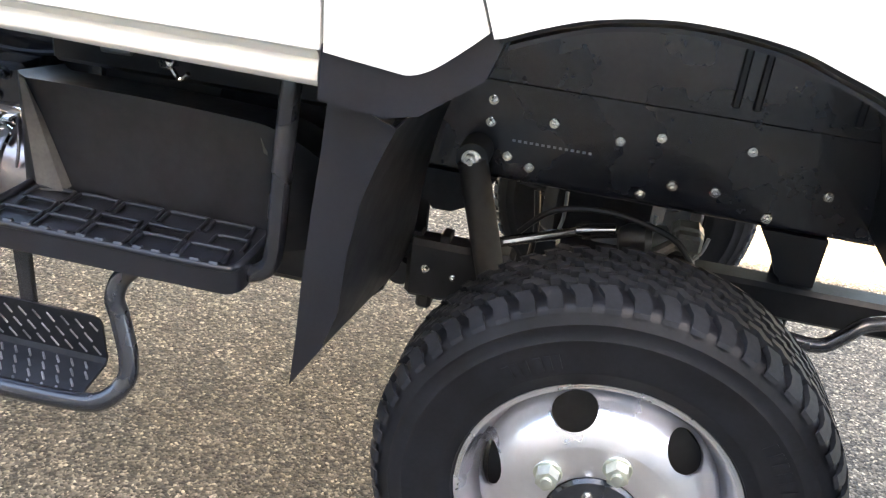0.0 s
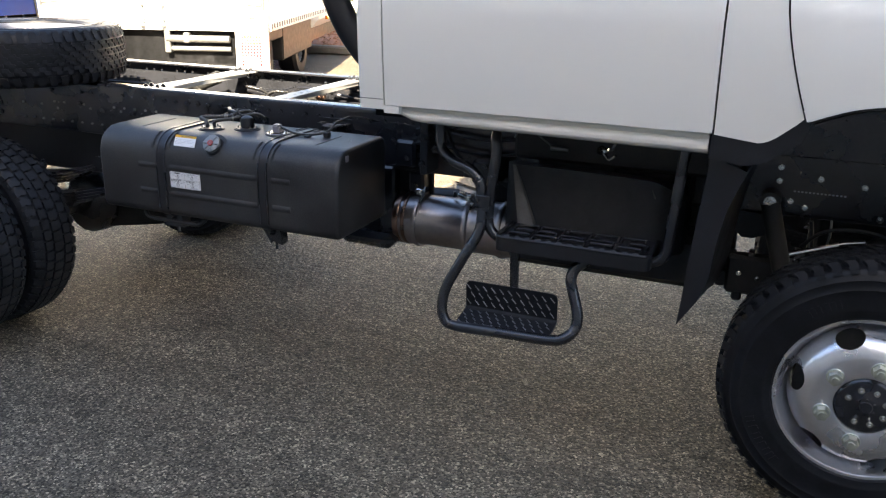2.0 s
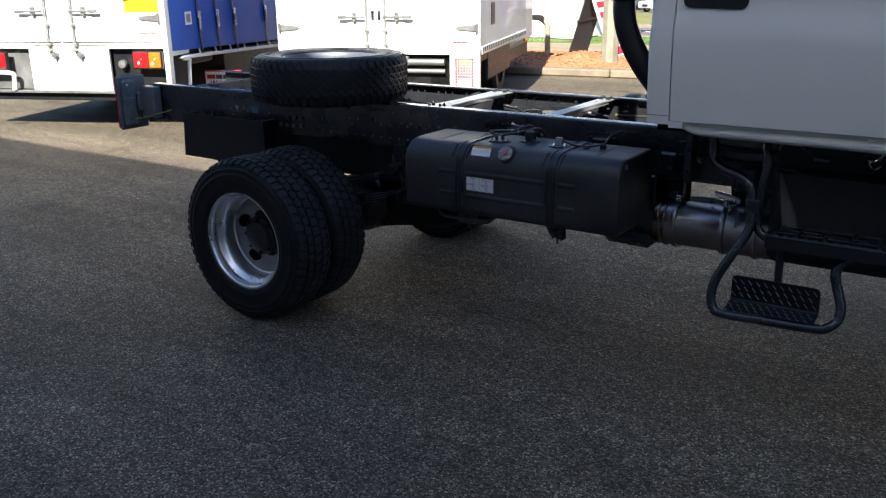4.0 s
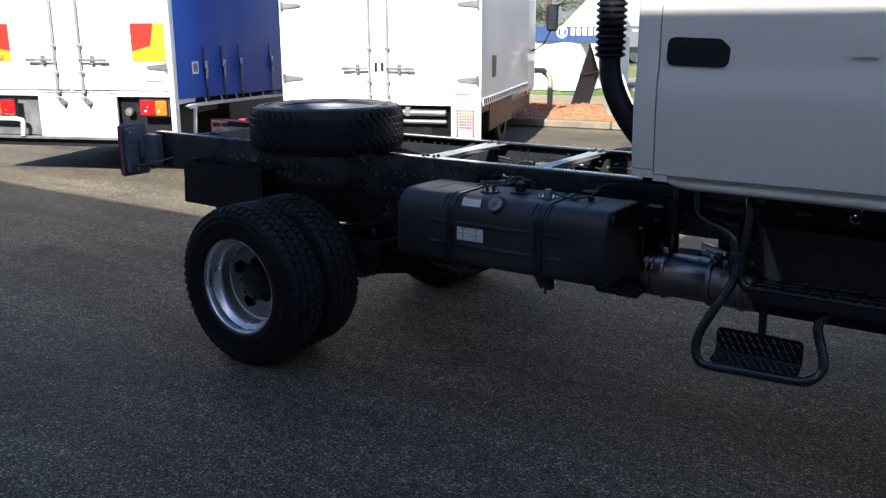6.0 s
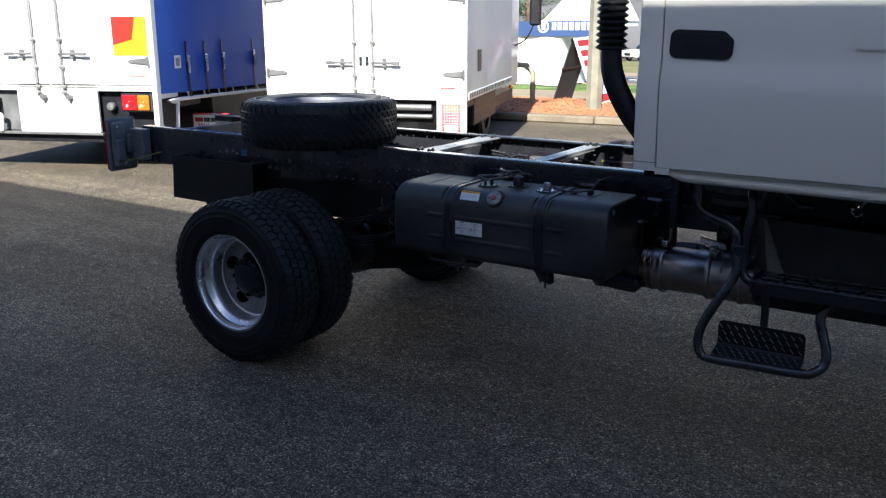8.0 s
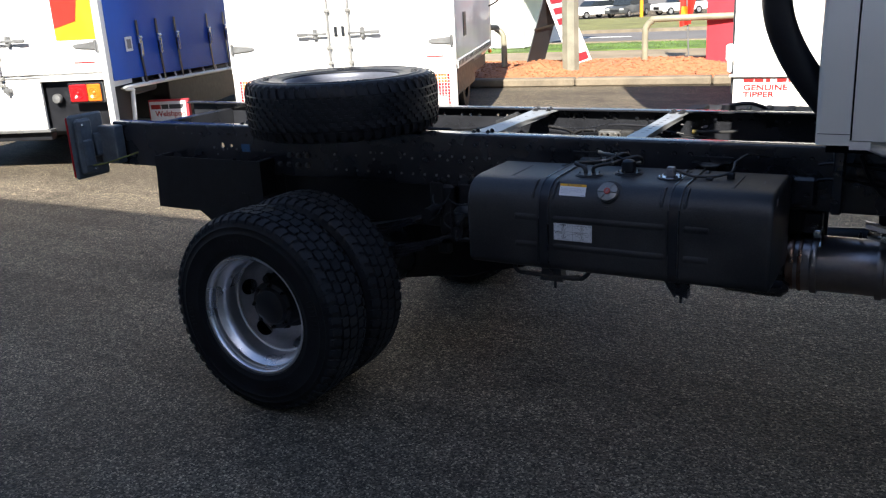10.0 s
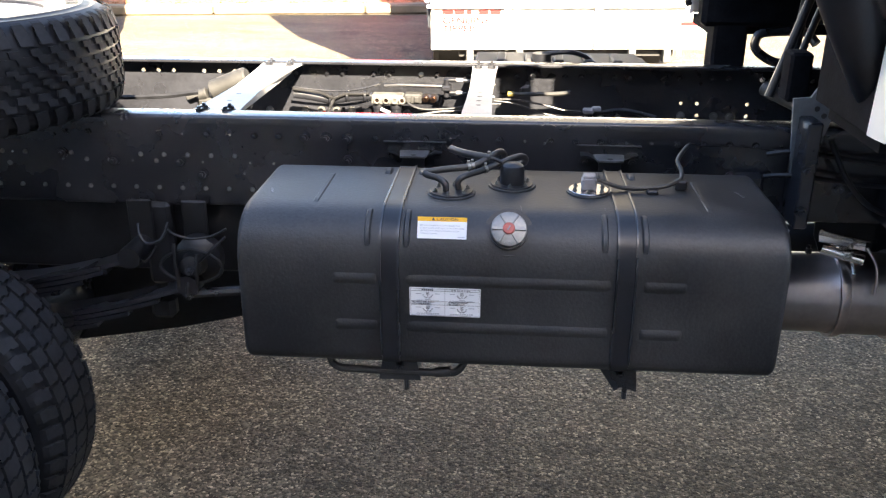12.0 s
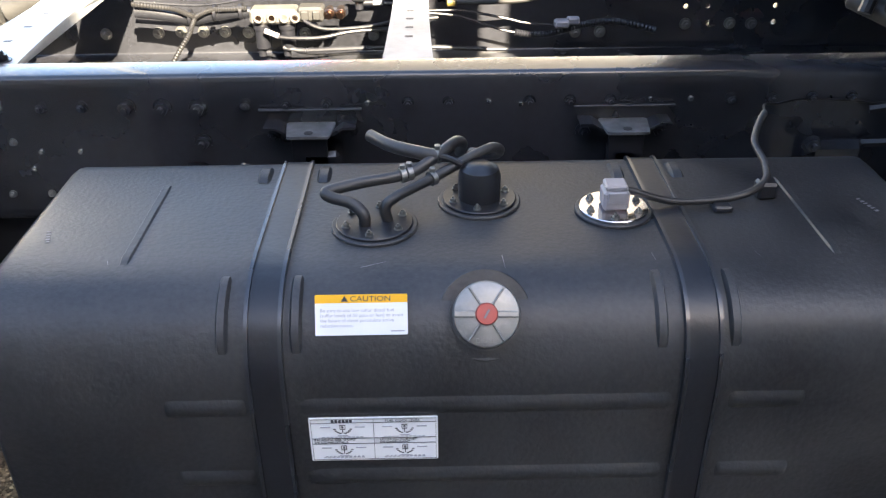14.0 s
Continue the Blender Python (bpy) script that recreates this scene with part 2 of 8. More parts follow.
# ---- mesh helpers ----
class Geo:
    """Collects vertices and faces of one mesh."""
    def __init__(self):
        self.v, self.f = [], []

    def add(self, vs, fs, m=None):
        o = len(self.v)
        self.v += [tuple(m @ Vector(p)) if m else tuple(p) for p in vs]
        self.f += [tuple(i + o for i in q) for q in fs]
        return self

    def box(self, a, b, bev=0.0, m=None):
        lo = [min(p, q) for p, q in zip(a, b)]; hi = [max(p, q) for p, q in zip(a, b)]
        bev = min(bev, *[(q - p) * 0.45 for p, q in zip(lo, hi)])
        if bev <= 0:
            vs = [(x, y, z) for z in (lo[2], hi[2]) for y in (lo[1], hi[1]) for x in (lo[0], hi[0])]
            return self.add(vs, [(0, 2, 3, 1), (4, 5, 7, 6), (0, 1, 5, 4), (2, 6, 7, 3), (0, 4, 6, 2), (1, 3, 7, 5)], m)
        vs, idx = [], {}
        for c in ((i, j, k) for i in (0, 1) for j in (0, 1) for k in (0, 1)):
            for ax in range(3):
                p = [(hi[d] if c[d] else lo[d]) if d == ax else ((hi[d] - bev) if c[d] else (lo[d] + bev)) for d in range(3)]
                idx[c, ax] = len(vs); vs.append(p)
        fs = []
        for ax in range(3):
            u, w = [d for d in range(3) if d != ax]
            for s in (0, 1):
                q = []
                for (i, j) in ((0, 0), (1, 0), (1, 1), (0, 1)):
                    c = [0, 0, 0]; c[ax], c[u], c[w] = s, i, j
                    q.append(idx[tuple(c), ax])
                fs.append(tuple(q))
            for i in (0, 1):
                for j in (0, 1):
                    c0, c1 = [0, 0, 0], [0, 0, 0]
                    c0[u], c0[w], c1[u], c1[w], c1[ax] = i, j, i, j, 1
                    c0, c1 = tuple(c0), tuple(c1)
                    fs.append((idx[c0, u], idx[c1, u], idx[c1, w], idx[c0, w]))
        for c in ((i, j, k) for i in (0, 1) for j in (0, 1) for k in (0, 1)):
            fs.append(tuple(idx[c, d] for d in range(3)))
        return self.add(vs, fs, m)

    def cyl(self, p0, p1, r0, r1=None, seg=20, cap=True, bev=0.0):
        p0, p1 = Vector(p0), Vector(p1)
        r1 = r0 if r1 is None else r1
        ax = (p1 - p0)
        ln = ax.length
        m = Matrix.Translation(p0) @ ax.to_track_quat('Z', 'Y').to_matrix().to_4x4()
        prof = [(r0, 0), (r1, ln)]
        if bev:
            prof = [(r0 - bev, 0), (r0, bev), (r1, ln - bev), (r1 - bev, ln)]
        return self.lathe(prof, seg, m, cap)

    def lathe(self, prof, seg=32, m=None, cap=False, start=0.0, closed=False):
        """prof: (radius, height) turned about z."""
        n = len(prof)
        vs, fs = [], []
        for k in range(seg):
            a = start + 2 * math.pi * k / seg
            vs += [(r * math.cos(a), r * math.sin(a), h) for r, h in prof]
        for k in range(seg):
            o, p = k * n, ((k + 1) % seg) * n
            for i in range(n - 1 + (1 if closed else 0)):
                j = (i + 1) % n
                fs.append((o + i, p + i, p + j, o + j))
        if cap:
            fs.append(tuple(k * n for k in reversed(range(seg))))
            fs.append(tuple(k * n + n - 1 for k in range(seg)))
        return self.add(vs, fs, m)

    def tube(self, pts, r, seg=10, steps=5, smooth=True, cap=True):
        pts = [Vector(p) for p in pts]
        if smooth and len(pts) > 2:
            out = []
            for i in range(len(pts) - 1):
                p0 = pts[max(i - 1, 0)]; p1 = pts[i]; p2 = pts[i + 1]; p3 = pts[min(i + 2, len(pts) - 1)]
                for s in range(steps):
                    t = s / steps
                    out.append(0.5 * ((2 * p1) + (p2 - p0) * t + (2 * p0 - 5 * p1 + 4 * p2 - p3) * t * t + (3 * p1 - p0 - 3 * p2 + p3) * t ** 3))
            pts = out + [pts[-1]]
        nrm = None
        vs, fs = [], []
        for i, p in enumerate(pts):
            d = (pts[min(i + 1, len(pts) - 1)] - pts[max(i - 1, 0)]).normalized()
            if nrm is None:
                nrm = d.orthogonal().normalized()
            nrm = (nrm - d * nrm.dot(d)).normalized()
            bn = d.cross(nrm)
            rr = r(i / (len(pts) - 1)) if callable(r) else r
            for k in range(seg):
                a = 2 * math.pi * k / seg
                vs.append(p + (nrm * math.cos(a) + bn * math.sin(a)) * rr)
        for i in range(len(pts) - 1):
            for k in range(seg):
                q = (k + 1) % seg
                fs.append((i * seg + k, i * seg + q, (i + 1) * seg + q, (i + 1) * seg + k))
        if cap:
            fs.append(tuple(reversed(range(seg))))
            fs.append(tuple((len(pts) - 1) * seg + k for k in range(seg)))
        return self.add(vs, fs)

    def prism(self, poly, a, b, axis='y', m=None):
        """poly: 2D outline (x, z) for axis y, (y, z) for axis x, (x, y) for axis z; from a to b along the axis."""
        def at(p, h):
            return {'y': (p[0], h, p[1]), 'x': (h, p[0], p[1]), 'z': (p[0], p[1], h)}[axis]
        n = len(poly)
        vs = [at(p, a) for p in poly] + [at(p, b) for p in poly]
        fs = [tuple(range(n)), tuple(range(2 * n - 1, n - 1, -1))]
        fs += [(i, i + n, (i + 1) % n + n, (i + 1) % n) for i in range(n)]
        return self.add(vs, fs, m)

    def sheet(self, fn, nu, nv, thick):
        """A curved plate: fn(u, v) gives the outer point, thick is the vector to its inner face."""
        t = Vector(thick)
        vs = [Vector(fn(i / nu, j / nv)) for j in range(nv + 1) for i in range(nu + 1)]
        n = len(vs)
        vs += [p + t for p in vs]
        w = nu + 1
        fs = []
        for j in range(nv):
            for i in range(nu):
                q = (j * w + i, j * w + i + 1, (j + 1) * w + i + 1, (j + 1) * w + i)
                fs.append(q); fs.append(tuple(k + n for k in reversed(q)))
        rim = [i for i in range(w)] + [j * w + nu for j in range(1, nv + 1)] + [nv * w + i for i in range(nu - 1, -1, -1)] + [j * w for j in range(nv - 1, 0, -1)]
        for k in range(len(rim)):
            a, b = rim[k], rim[(k + 1) % len(rim)]
            fs.append((b, a, a + n, b + n))
        return self.add(vs, fs)

    def mesh(self, name, smooth=35.0, weld=0.0):
        me = bpy.data.meshes.new(name)
        me.from_pydata([tuple(p) for p in self.v], [], self.f)
        bm = bmesh.new(); bm.from_mesh(me)
        if weld:
            bmesh.ops.remove_doubles(bm, verts=bm.verts, dist=weld)
        bmesh.ops.recalc_face_normals(bm, faces=bm.faces)
        bm.to_mesh(me); bm.free()
        if smooth:
            me.polygons.foreach_set("use_smooth", [True] * len(me.polygons))
            me.set_sharp_from_angle(angle=radians(smooth))
        return me


def base_of(ob):
    p = Vector()
    while ob:
        p += ob.location
        ob = ob.parent
    return p


def part(name, geo, material, parent=None, label="", at=None, smooth=35.0):
    """One mesh object under a thing or part; geometry in world coordinates, or about the point at."""
    me = geo.mesh(name, smooth) if isinstance(geo, Geo) else geo
    if not me.materials:
        me.materials.append(material)
    ob = new(name, me)
    if parent:
        ob.parent = parent
    ob.location = Vector(at or (0, 0, 0)) - (base_of(parent) if parent else Vector())
    if label:
        ob["label"] = label
    return ob


def thing(name, at, label, category, group="", kind=""):
    ob = new(name)
    ob.location = at
    ob.empty_display_size = 0.1
    return tagged(ob, label, category, group, kind)


def structure(name, geo, material, label, category, kind="structure", smooth=35.0):
    return tagged(part(name, geo, material, smooth=smooth), label, category, "", kind)


def lettering(name, text, size, material, parent, m, depth=0.0006, spacing=1.0, squeeze=1.0, bold=0.0):
    """Words as a thin mesh, in the x-y plane of the pose m, starting at its origin."""
    cu = bpy.data.curves.new(name, 'FONT')
    cu.body, cu.size, cu.extrude, cu.space_character, cu.offset = text, size, depth, spacing, size * bold
    tmp = bpy.data.objects.new(name, cu)
    scene.collection.objects.link(tmp)
    me = bpy.data.meshes.new_from_object(tmp.evaluated_get(bpy.context.evaluated_depsgraph_get()))
    bpy.data.objects.remove(tmp)
    me.transform(m @ Matrix.Diagonal((squeeze, 1, 1, 1)))
    me.materials.clear()
    return part(name, me, material, parent)


def rounded(poly_pts, r, seg=4):
    """Outline with rounded corners; r one radius or one for each corner."""
    out, n = [], len(poly_pts)
    for i in range(n):
        p0, p, p1 = [Vector(q) for q in (poly_pts[i - 1], poly_pts[i], poly_pts[(i + 1) % n])]
        rr = r[i] if isinstance(r, (list, tuple)) else r
        a, b = (p0 - p), (p1 - p)
        rr = min(rr, a.length * 0.48, b.length * 0.48)
        ang = a.angle(b)
        d = min(rr / math.tan(ang / 2), a.length * 0.49, b.length * 0.49)
        s, e = p + a.normalized() * d, p + b.normalized() * d
        for k in range(seg + 1):
            t = k / seg
            out.append(tuple((1 - t) ** 2 * s + 2 * t * (1 - t) * p + t * t * e))
    return out


def hexbolt(g, p, d, r, h, washer=True):
    """Hexagon head on a washer at p, standing out along d."""
    p, d = Vector(p), Vector(d).normalized()
    if washer:
        g.cyl(p, p + d * h * 0.25, r * 1.35, seg=12)
    g.cyl(p + d * h * 0.2, p + d * h, r, r * 0.94, seg=6)
    g.cyl(p + d * h, p + d * h * 1.5, r * 0.5, r * 0.42, seg=8)


# ---- ground and the closing building ----
MK = pose(-6.0, 11.62, 0, 0, 0, 8.0)        # frame of the kerb line, y away from the yard
LOW = -1.5                                # fall of the land beyond the street
g = Geo(); rows_ = ((-120, 0), (13.5, 0), (58, LOW), (400, LOW))
g.add([(x, y, z) for y, z in rows_ for x in (-400, 400)], [(2 * k, 2 * k + 1, 2 * k + 3, 2 * k + 2) for k in range(3)], MK)
ground = structure("ground", g, ASPHALT, "coarse grey-brown asphalt yard with exposed stones", "ground")
# unseen building block, its height set by the shadow edge on the yard
g = Geo(); g.box((-45, -9.0, 0), (30, -2.35, 4.775))
structure("wall_south", g, BRICKW, "unseen plain grey wall that shades the yard", "wall")

# ---- the truck: chassis ----
YC = 2.375                 # centre line of the truck
RAIL_Y, RAIL_T, RAIL_B = 1.996, 0.997, 0.782
truck = thing("truck", (-1.9, YC, 0), "white crew-cab truck with bare black chassis parked on asphalt", "truck")


FAR_Y = 2 * YC - RAIL_Y
THROUGH = [(-3.40 + 0.048 * k, 0.955, 0.0065) for k in range(14) if k % 4 != 3] + [(-1.564, 0.881, 0.0055), (-1.517, 0.881, 0.0055), (-1.37, 0.881, 0.0055), (-1.514, 0.845, 0.0055), (-1.369, 0.845, 0.0055)]


def rail(y_out, sgn, x0, holes, c):
    """C-section rail, open towards the middle of the truck; its web has real holes through which the light comes."""
    g = Geo()
    x1, t, fl = 0.62, 0.008, 0.06
    for zf, s in ((RAIL_T, -1), (RAIL_B, 1)):
        prof = rounded([(0, zf + s * 0.02), (0, zf), (fl, zf), (fl, zf + s * t), (t, zf + s * t), (t, zf + s * 0.02)], [0, 0.012, 0.002, 0.002, 0.006, 0], 3)
        g.prism([(y_out + sgn * a, b) for a, b in prof], x0, x1, 'x')
    ya, yb = min(y_out, y_out + sgn * t), max(y_out, y_out + sgn * t)
    def slab(xa, xb, za, zb):
        if xb - xa > 1e-6 and zb - za > 1e-6:
            g.add([(xa, ya, za), (xb, ya, za), (xb, ya, zb), (xa, ya, zb), (xa, yb, za), (xb, yb, za), (xb, yb, zb), (xa, yb, zb)], [(0, 1, 2, 3), (7, 6, 5, 4)])
    z = RAIL_B + 0.02
    for zr in sorted({h[1] for h in holes}):
        slab(x0, x1, z, zr - c)
        x = x0
        for hx, hz, r in sorted(h for h in holes if h[1] == zr):
            slab(x, hx - c, zr - c, zr + c)
            N = 16
            vs = []
            for y in (ya, yb):
                for k in range(N):
                    a = 2 * math.pi * (k + 0.5) / N
                    cx, cz = math.cos(a), math.sin(a)
                    mx = max(abs(cx), abs(cz))
                    vs += [(hx + cx / mx * c, y, zr + cz / mx * c), (hx + cx * r, y, zr + cz * r)]
            fs = []
            for k in range(N):
                a, b = 2 * k, 2 * ((k + 1) % N)
                fs += [(a, b, b + 1, a + 1), (2 * N + a + 1, 2 * N + b + 1, 2 * N + b, 2 * N + a), (a + 1, b + 1, 2 * N + b + 1, 2 * N + a + 1)]
            for sx, sz, q in ((1, 1, 1), (-1, 1, 5), (-1, -1, 9), (1, -1, 13)):
                for y in (ya, yb):
                    o = 0 if y == ya else 2 * N
                    vs.append((hx + sx * c, y, zr + sz * c)); fs.append((o + 2 * q, o + 2 * (q + 1), len(vs) - 1))
            g.add(vs, fs)
            x = hx + c
        slab(x, x1, zr - c, zr + c)
        z = zr + c
    slab(x0, x1, z, RAIL_T - 0.02)
    for x in (x0, x1):
        g.add([(x, ya, RAIL_B + 0.02), (x, yb, RAIL_B + 0.02), (x, yb, RAIL_T - 0.02), (x, ya, RAIL_T - 0.02)], [(0, 1, 2, 3)])
    return part("chassis_rail", g, BLACK, truck)


rail_near = rail(RAIL_Y, 1, -4.78, [(-4.066, 0.905, 0.0125), (-4.013, 0.905, 0.009)], 0.015)
rail_far = rail(FAR_Y, -1, -4.97, THROUGH, 0.011)

BOLT = Geo(); hexbolt(BOLT, (0, 0, 0), (0, -1, 0), 0.0062, 0.008); BOLT = BOLT.mesh("bolt")
# bright disc that stands in for daylight seen through a small rail hole
HOLE = Geo(); HOLE.cyl((0, 0.0, 0), (0, -0.004, 0), 0.0042, 0.003, seg=8); HOLE = HOLE.mesh("hole_light_disc")
BIGB = Geo(); hexbolt(BIGB, (0, 0, 0), (0, -1, 0), 0.0095, 0.012); BIGB = BIGB.mesh("bolt")
SHINE = mat("hole_light_metal", (0.50, 0.50, 0.48), 0.2, metal=0.95, var=0.2, scale=60)
for me, mm in ((BOLT, BLACK), (HOLE, SHINE), (BIGB, BLACK)):
    me.materials.append(mm)
DULL = mat("dull_bolt_steel", (0.66, 0.66, 0.63), 0.16, metal=0.95, var=0.2, scale=40)
ARCHB = Geo(); hexbolt(ARCHB, (0, 0, 0), (0, -1, 0), 0.0066, 0.011, False); ARCHB.lathe([(0.0, 0.0025), (0.0085, 0.0025), (0.0098, 0.0012), (0.0098, 0.0)], 18, pose(0, 0, 0, 90, 0, 0)); ARCHB = ARCHB.mesh("bolt"); ARCHB.materials.append(DULL)
BOLTZ = BOLT.copy(); BOLTZ.materials.clear(); BOLTZ.materials.append(ZINC)
BIGZ = BIGB.copy(); BIGZ.materials.clear(); BIGZ.materials.append(mat("dull_zinc_bolt", (0.20, 0.20, 0.19), 0.4, metal=0.8, var=0.2, scale=40))
SMALLZ = Geo(); hexbolt(SMALLZ, (0, 0, 0), (0, -1, 0), 0.0042, 0.006); SMALLZ = SMALLZ.mesh("bolt"); SMALLZ.materials.append(BIGZ.materials[0])


def bolt(me, x, z, y=RAIL_Y, parent=None, name="bolt"):
    part(name, me, None, parent or rail_near, at=(x, y, z))


for i in range(54):
    x = -4.3 + 0.0488 * i * 1.13
    if -2.9 < x < -1.36 or x < -3.6 or random.random() < 0.5:
        bolt(BOLT if random.random() < 0.75 else HOLE, x, 0.955)
for i in range(40):
    x = -4.2 + 0.055 * i
    if x < -2.56 and random.random() < 0.6:
        bolt(HOLE if random.random() < 0.5 else SMALLZ, x, 0.890)
    if x < -2.56 and (random.random() < 0.5 or -3.45 < x < -2.8):
        bolt(SMALLZ, x, 0.826)
    if -3.3 < x < -2.56 and random.random() < 0.5:
        bolt(SMALLZ, x + 0.02, 0.905)
for x, z in ((-2.53, 0.954), (-2.482, 0.953), (-2.434, 0.952), (-2.434, 0.902), (-2.823, 0.89), (-2.773, 0.862), (-3.1, 0.905), (-2.979, 0.89)):
    bolt(BIGB, x, z)
for x, z in ((-3.732, 0.834), (-3.683, 0.834), (-3.634, 0.834), (-3.581, 0.836), (-3.676, 0.876), (-3.628, 0.876), (-3.58, 0.878)):
    bolt(BIGZ, x, z)
for x, z in ((-2.675, 0.865), (-2.383, 0.865), (-3.219, 0.905), (-4.1, 0.888), (-1.996, 0.951)):
    bolt(HOLE, x, z)
# larger pale discs painted as holes with light behind them
for x, z, r in ((-3.232, 0.877, 0.006), (-4.118, 0.893, 0.006), (-4.062, 0.885, 0.005), (-4.10, 0.862, 0.004)):
    g = Geo(); g.cyl((x, RAIL_Y - 0.002, z), (x, RAIL_Y, z), r, seg=14); part("hole_light_disc", g, GALV, rail_near)
g = Geo(); g.box((-3.95, RAIL_Y - 0.003, 0.88), (-3.90, RAIL_Y, 0.915), 0.001)
part("tag", g, BLUETAG, rail_near, "small blue paper tag")
# far rail, inner face: holes that let the light through, and bolts
for i in range(54):
    x = -3.4 + 0.048 * i
    if i % 3 and x > -2.74:
        part("bolt", BOLTZ if i % 7 == 1 else BOLT, None, rail_far, at=(x, 2 * YC - RAIL_Y - 0.008, 0.955))
for x, z in ((-2.704, 0.838), (-2.655, 0.84), (-2.607, 0.839), (-2.56, 0.839), (-2.388, 0.834), (-1.562, 0.844), (-1.465, 0.844), (-1.418, 0.843)):
    part("bolt", BIGZ, None, rail_far, at=(x, 2 * YC - RAIL_Y - 0.009, z))


def crossmember(x, w0, w1, material, holes, near_bolts=True):
    """Pressed cross bar, wider at its ends, bolted on the rails' top flanges."""
    y0, y1 = RAIL_Y + 0.045, 2 * YC - RAIL_Y - 0.045
    z = RAIL_T - 0.012
    g = Geo()
    out = []
    n = 14
    for k in range(n + 1):
        t = k / n
        w = w0 + (w1 - w0) * (1 - abs(2 * t - 1)) ** 0.6
        out.append((y0 + (y1 - y0) * t, w))
    poly = [(x - w, y) for y, w in out] + [(x + w, y) for y, w in reversed(out)]
    g.prism(poly, z, z + 0.006, 'z')
    for s in (-1, 1):
        g.prism([(x + s * (w1 - 0.003), y0 + 0.06), (x + s * w1, y0 + 0.06), (x + s * w1, y1 - 0.06), (x + s * (w1 - 0.003), y1 - 0.06)], z - 0.014, z, 'z')
    ob = part("crossmember", g, material, truck)
    for k in range(holes):
        yy = y0 + 0.14 + (y1 - y0 - 0.28) * k / (holes - 1)
        gh = Geo(); gh.box((x - 0.006, yy - 0.0035, z + 0.0062), (x + 0.006, yy + 0.0035, z + 0.0066)); part("slot", gh, BLACKM, ob)
    for yy in ((y0 + 0.010, y0 + 0.045) if near_bolts else ()) + (y1 - 0.045, y1 - 0.010):
        for s in (-1, 1):
            gb = Geo(); hexbolt(gb, (x + s * w0 * 0.5, yy, z + 0.006), (0, 0, 1), 0.0105, 0.010)
            part("bolt", gb, BLACK, ob)
    return ob


PALEPAINT = mat("pale_grey_painted_steel", (0.35, 0.36, 0.375), 0.35, metal=0.3, var=0.15, scale=10, rvar=0.1)
crossmember(-2.757, 0.062, 0.040, PALEPAINT, 6)
crossmember(-2.15, 0.038, 0.030, PALEPAINT, 9, False)
crossmember(-3.95, 0.06, 0.04, BLACK, 4)
g = Geo(); g.box((-4.72, RAIL_Y + 0.009, 0.80), (-4.67, 2 * YC - RAIL_Y - 0.009, 0.96), 0.004)
part("end_crossmember", g, BLACK, truck)
g = Geo(); g.cyl((-3.4, RAIL_Y + 0.01, 0.85), (-3.4, 2 * YC - RAIL_Y - 0.01, 0.85), 0.045, seg=16)
part("tube_crossmember", g, BLACK, truck)

# rear plate under the rail, and the tail lamp board
g = Geo(); g.prism([(-4.412, 0.617), (-4.393, 0.862), (-3.76, 0.862), (-3.76, 0.63), (-3.96, 0.612), (-4.03, 0.575), (-4.08, 0.568), (-4.15, 0.614)], 1.888, 1.894, 'y')
g.box((-4.41, 1.894, 0.74), (-4.39, 1.996, 0.86), 0.003); g.box((-3.80, 1.894, 0.70), (-3.77, 1.996, 0.86), 0.003)
part("rear_plate", g, DARKIN, truck)
g = Geo(); g.box((-4.872, 1.80, 0.735), (-4.85, 2.0, 1.05), 0.01)
board = part("lamp_board", g, LAMPBACK, truck)
g = Geo(); g.box((-4.85, 1.815, 0.76), (-4.81, 1.90, 1.03), 0.012); g.box((-4.812, 1.825, 0.80), (-4.795, 1.88, 0.93), 0.008)
part("lamp_housing", g, LAMPBACK, board)
g = Geo(); g.box((-4.885, 1.803, 0.745), (-4.872, 1.995, 1.04), 0.004)
part("lamp_lens", g, LREDM, board, "red tail lamp lens")
g = Geo(); g.box((-4.82, 1.93, 0.80), (-4.70, 1.99, 0.985), 0.006); g.box((-4.86, 1.90, 0.84), (-4.80, 1.96, 0.95), 0.006)
part("lamp_bracket", g, LAMPBACK, board)
g = Geo(); g.tube([(-4.80, 1.86, 0.80), (-4.74, 1.89, 0.81), (-4.68, 1.95, 0.83), (-4.62, 1.99, 0.85)], 0.004, 6)
part("cable", g, mat("yellow_green_cable", (0.14, 0.15, 0.03), 0.5), board)
for yy, zz in ((1.84, 1.0), (1.88, 0.78), (1.84, 0.9)):
    g = Geo(); hexbolt(g, (-4.81, yy, zz), (1, 0, 0), 0.006, 0.008); part("screw", g, ZINC, board)

# ---- axles and springs ----
g = Geo(); g.cyl((-3.397, 1.55, 0.395), (-3.397, 2 * YC - 1.55, 0.395), 0.055, seg=20)
g.lathe([(0.0, -0.17), (0.09, -0.15), (0.16, -0.08), (0.19, 0.0), (0.16, 0.08), (0.09, 0.15), (0.0, 0.17)], 20, pose(-3.397, YC - 0.05, 0.40, 90, 0, 90))
part("rear_axle", g, BLACK, truck)
g = Geo(); g.cyl((0, 1.85, 0.39), (0, 2 * YC - 1.85, 0.39), 0.05, seg=16)
g.lathe([(0.0, -0.14), (0.09, -0.12), (0.15, 0.0), (0.09, 0.12), (0.0, 0.14)], 18, pose(0, YC + 0.15, 0.40, 90, 0, 90))
part("front_axle", g, BLACK, truck)
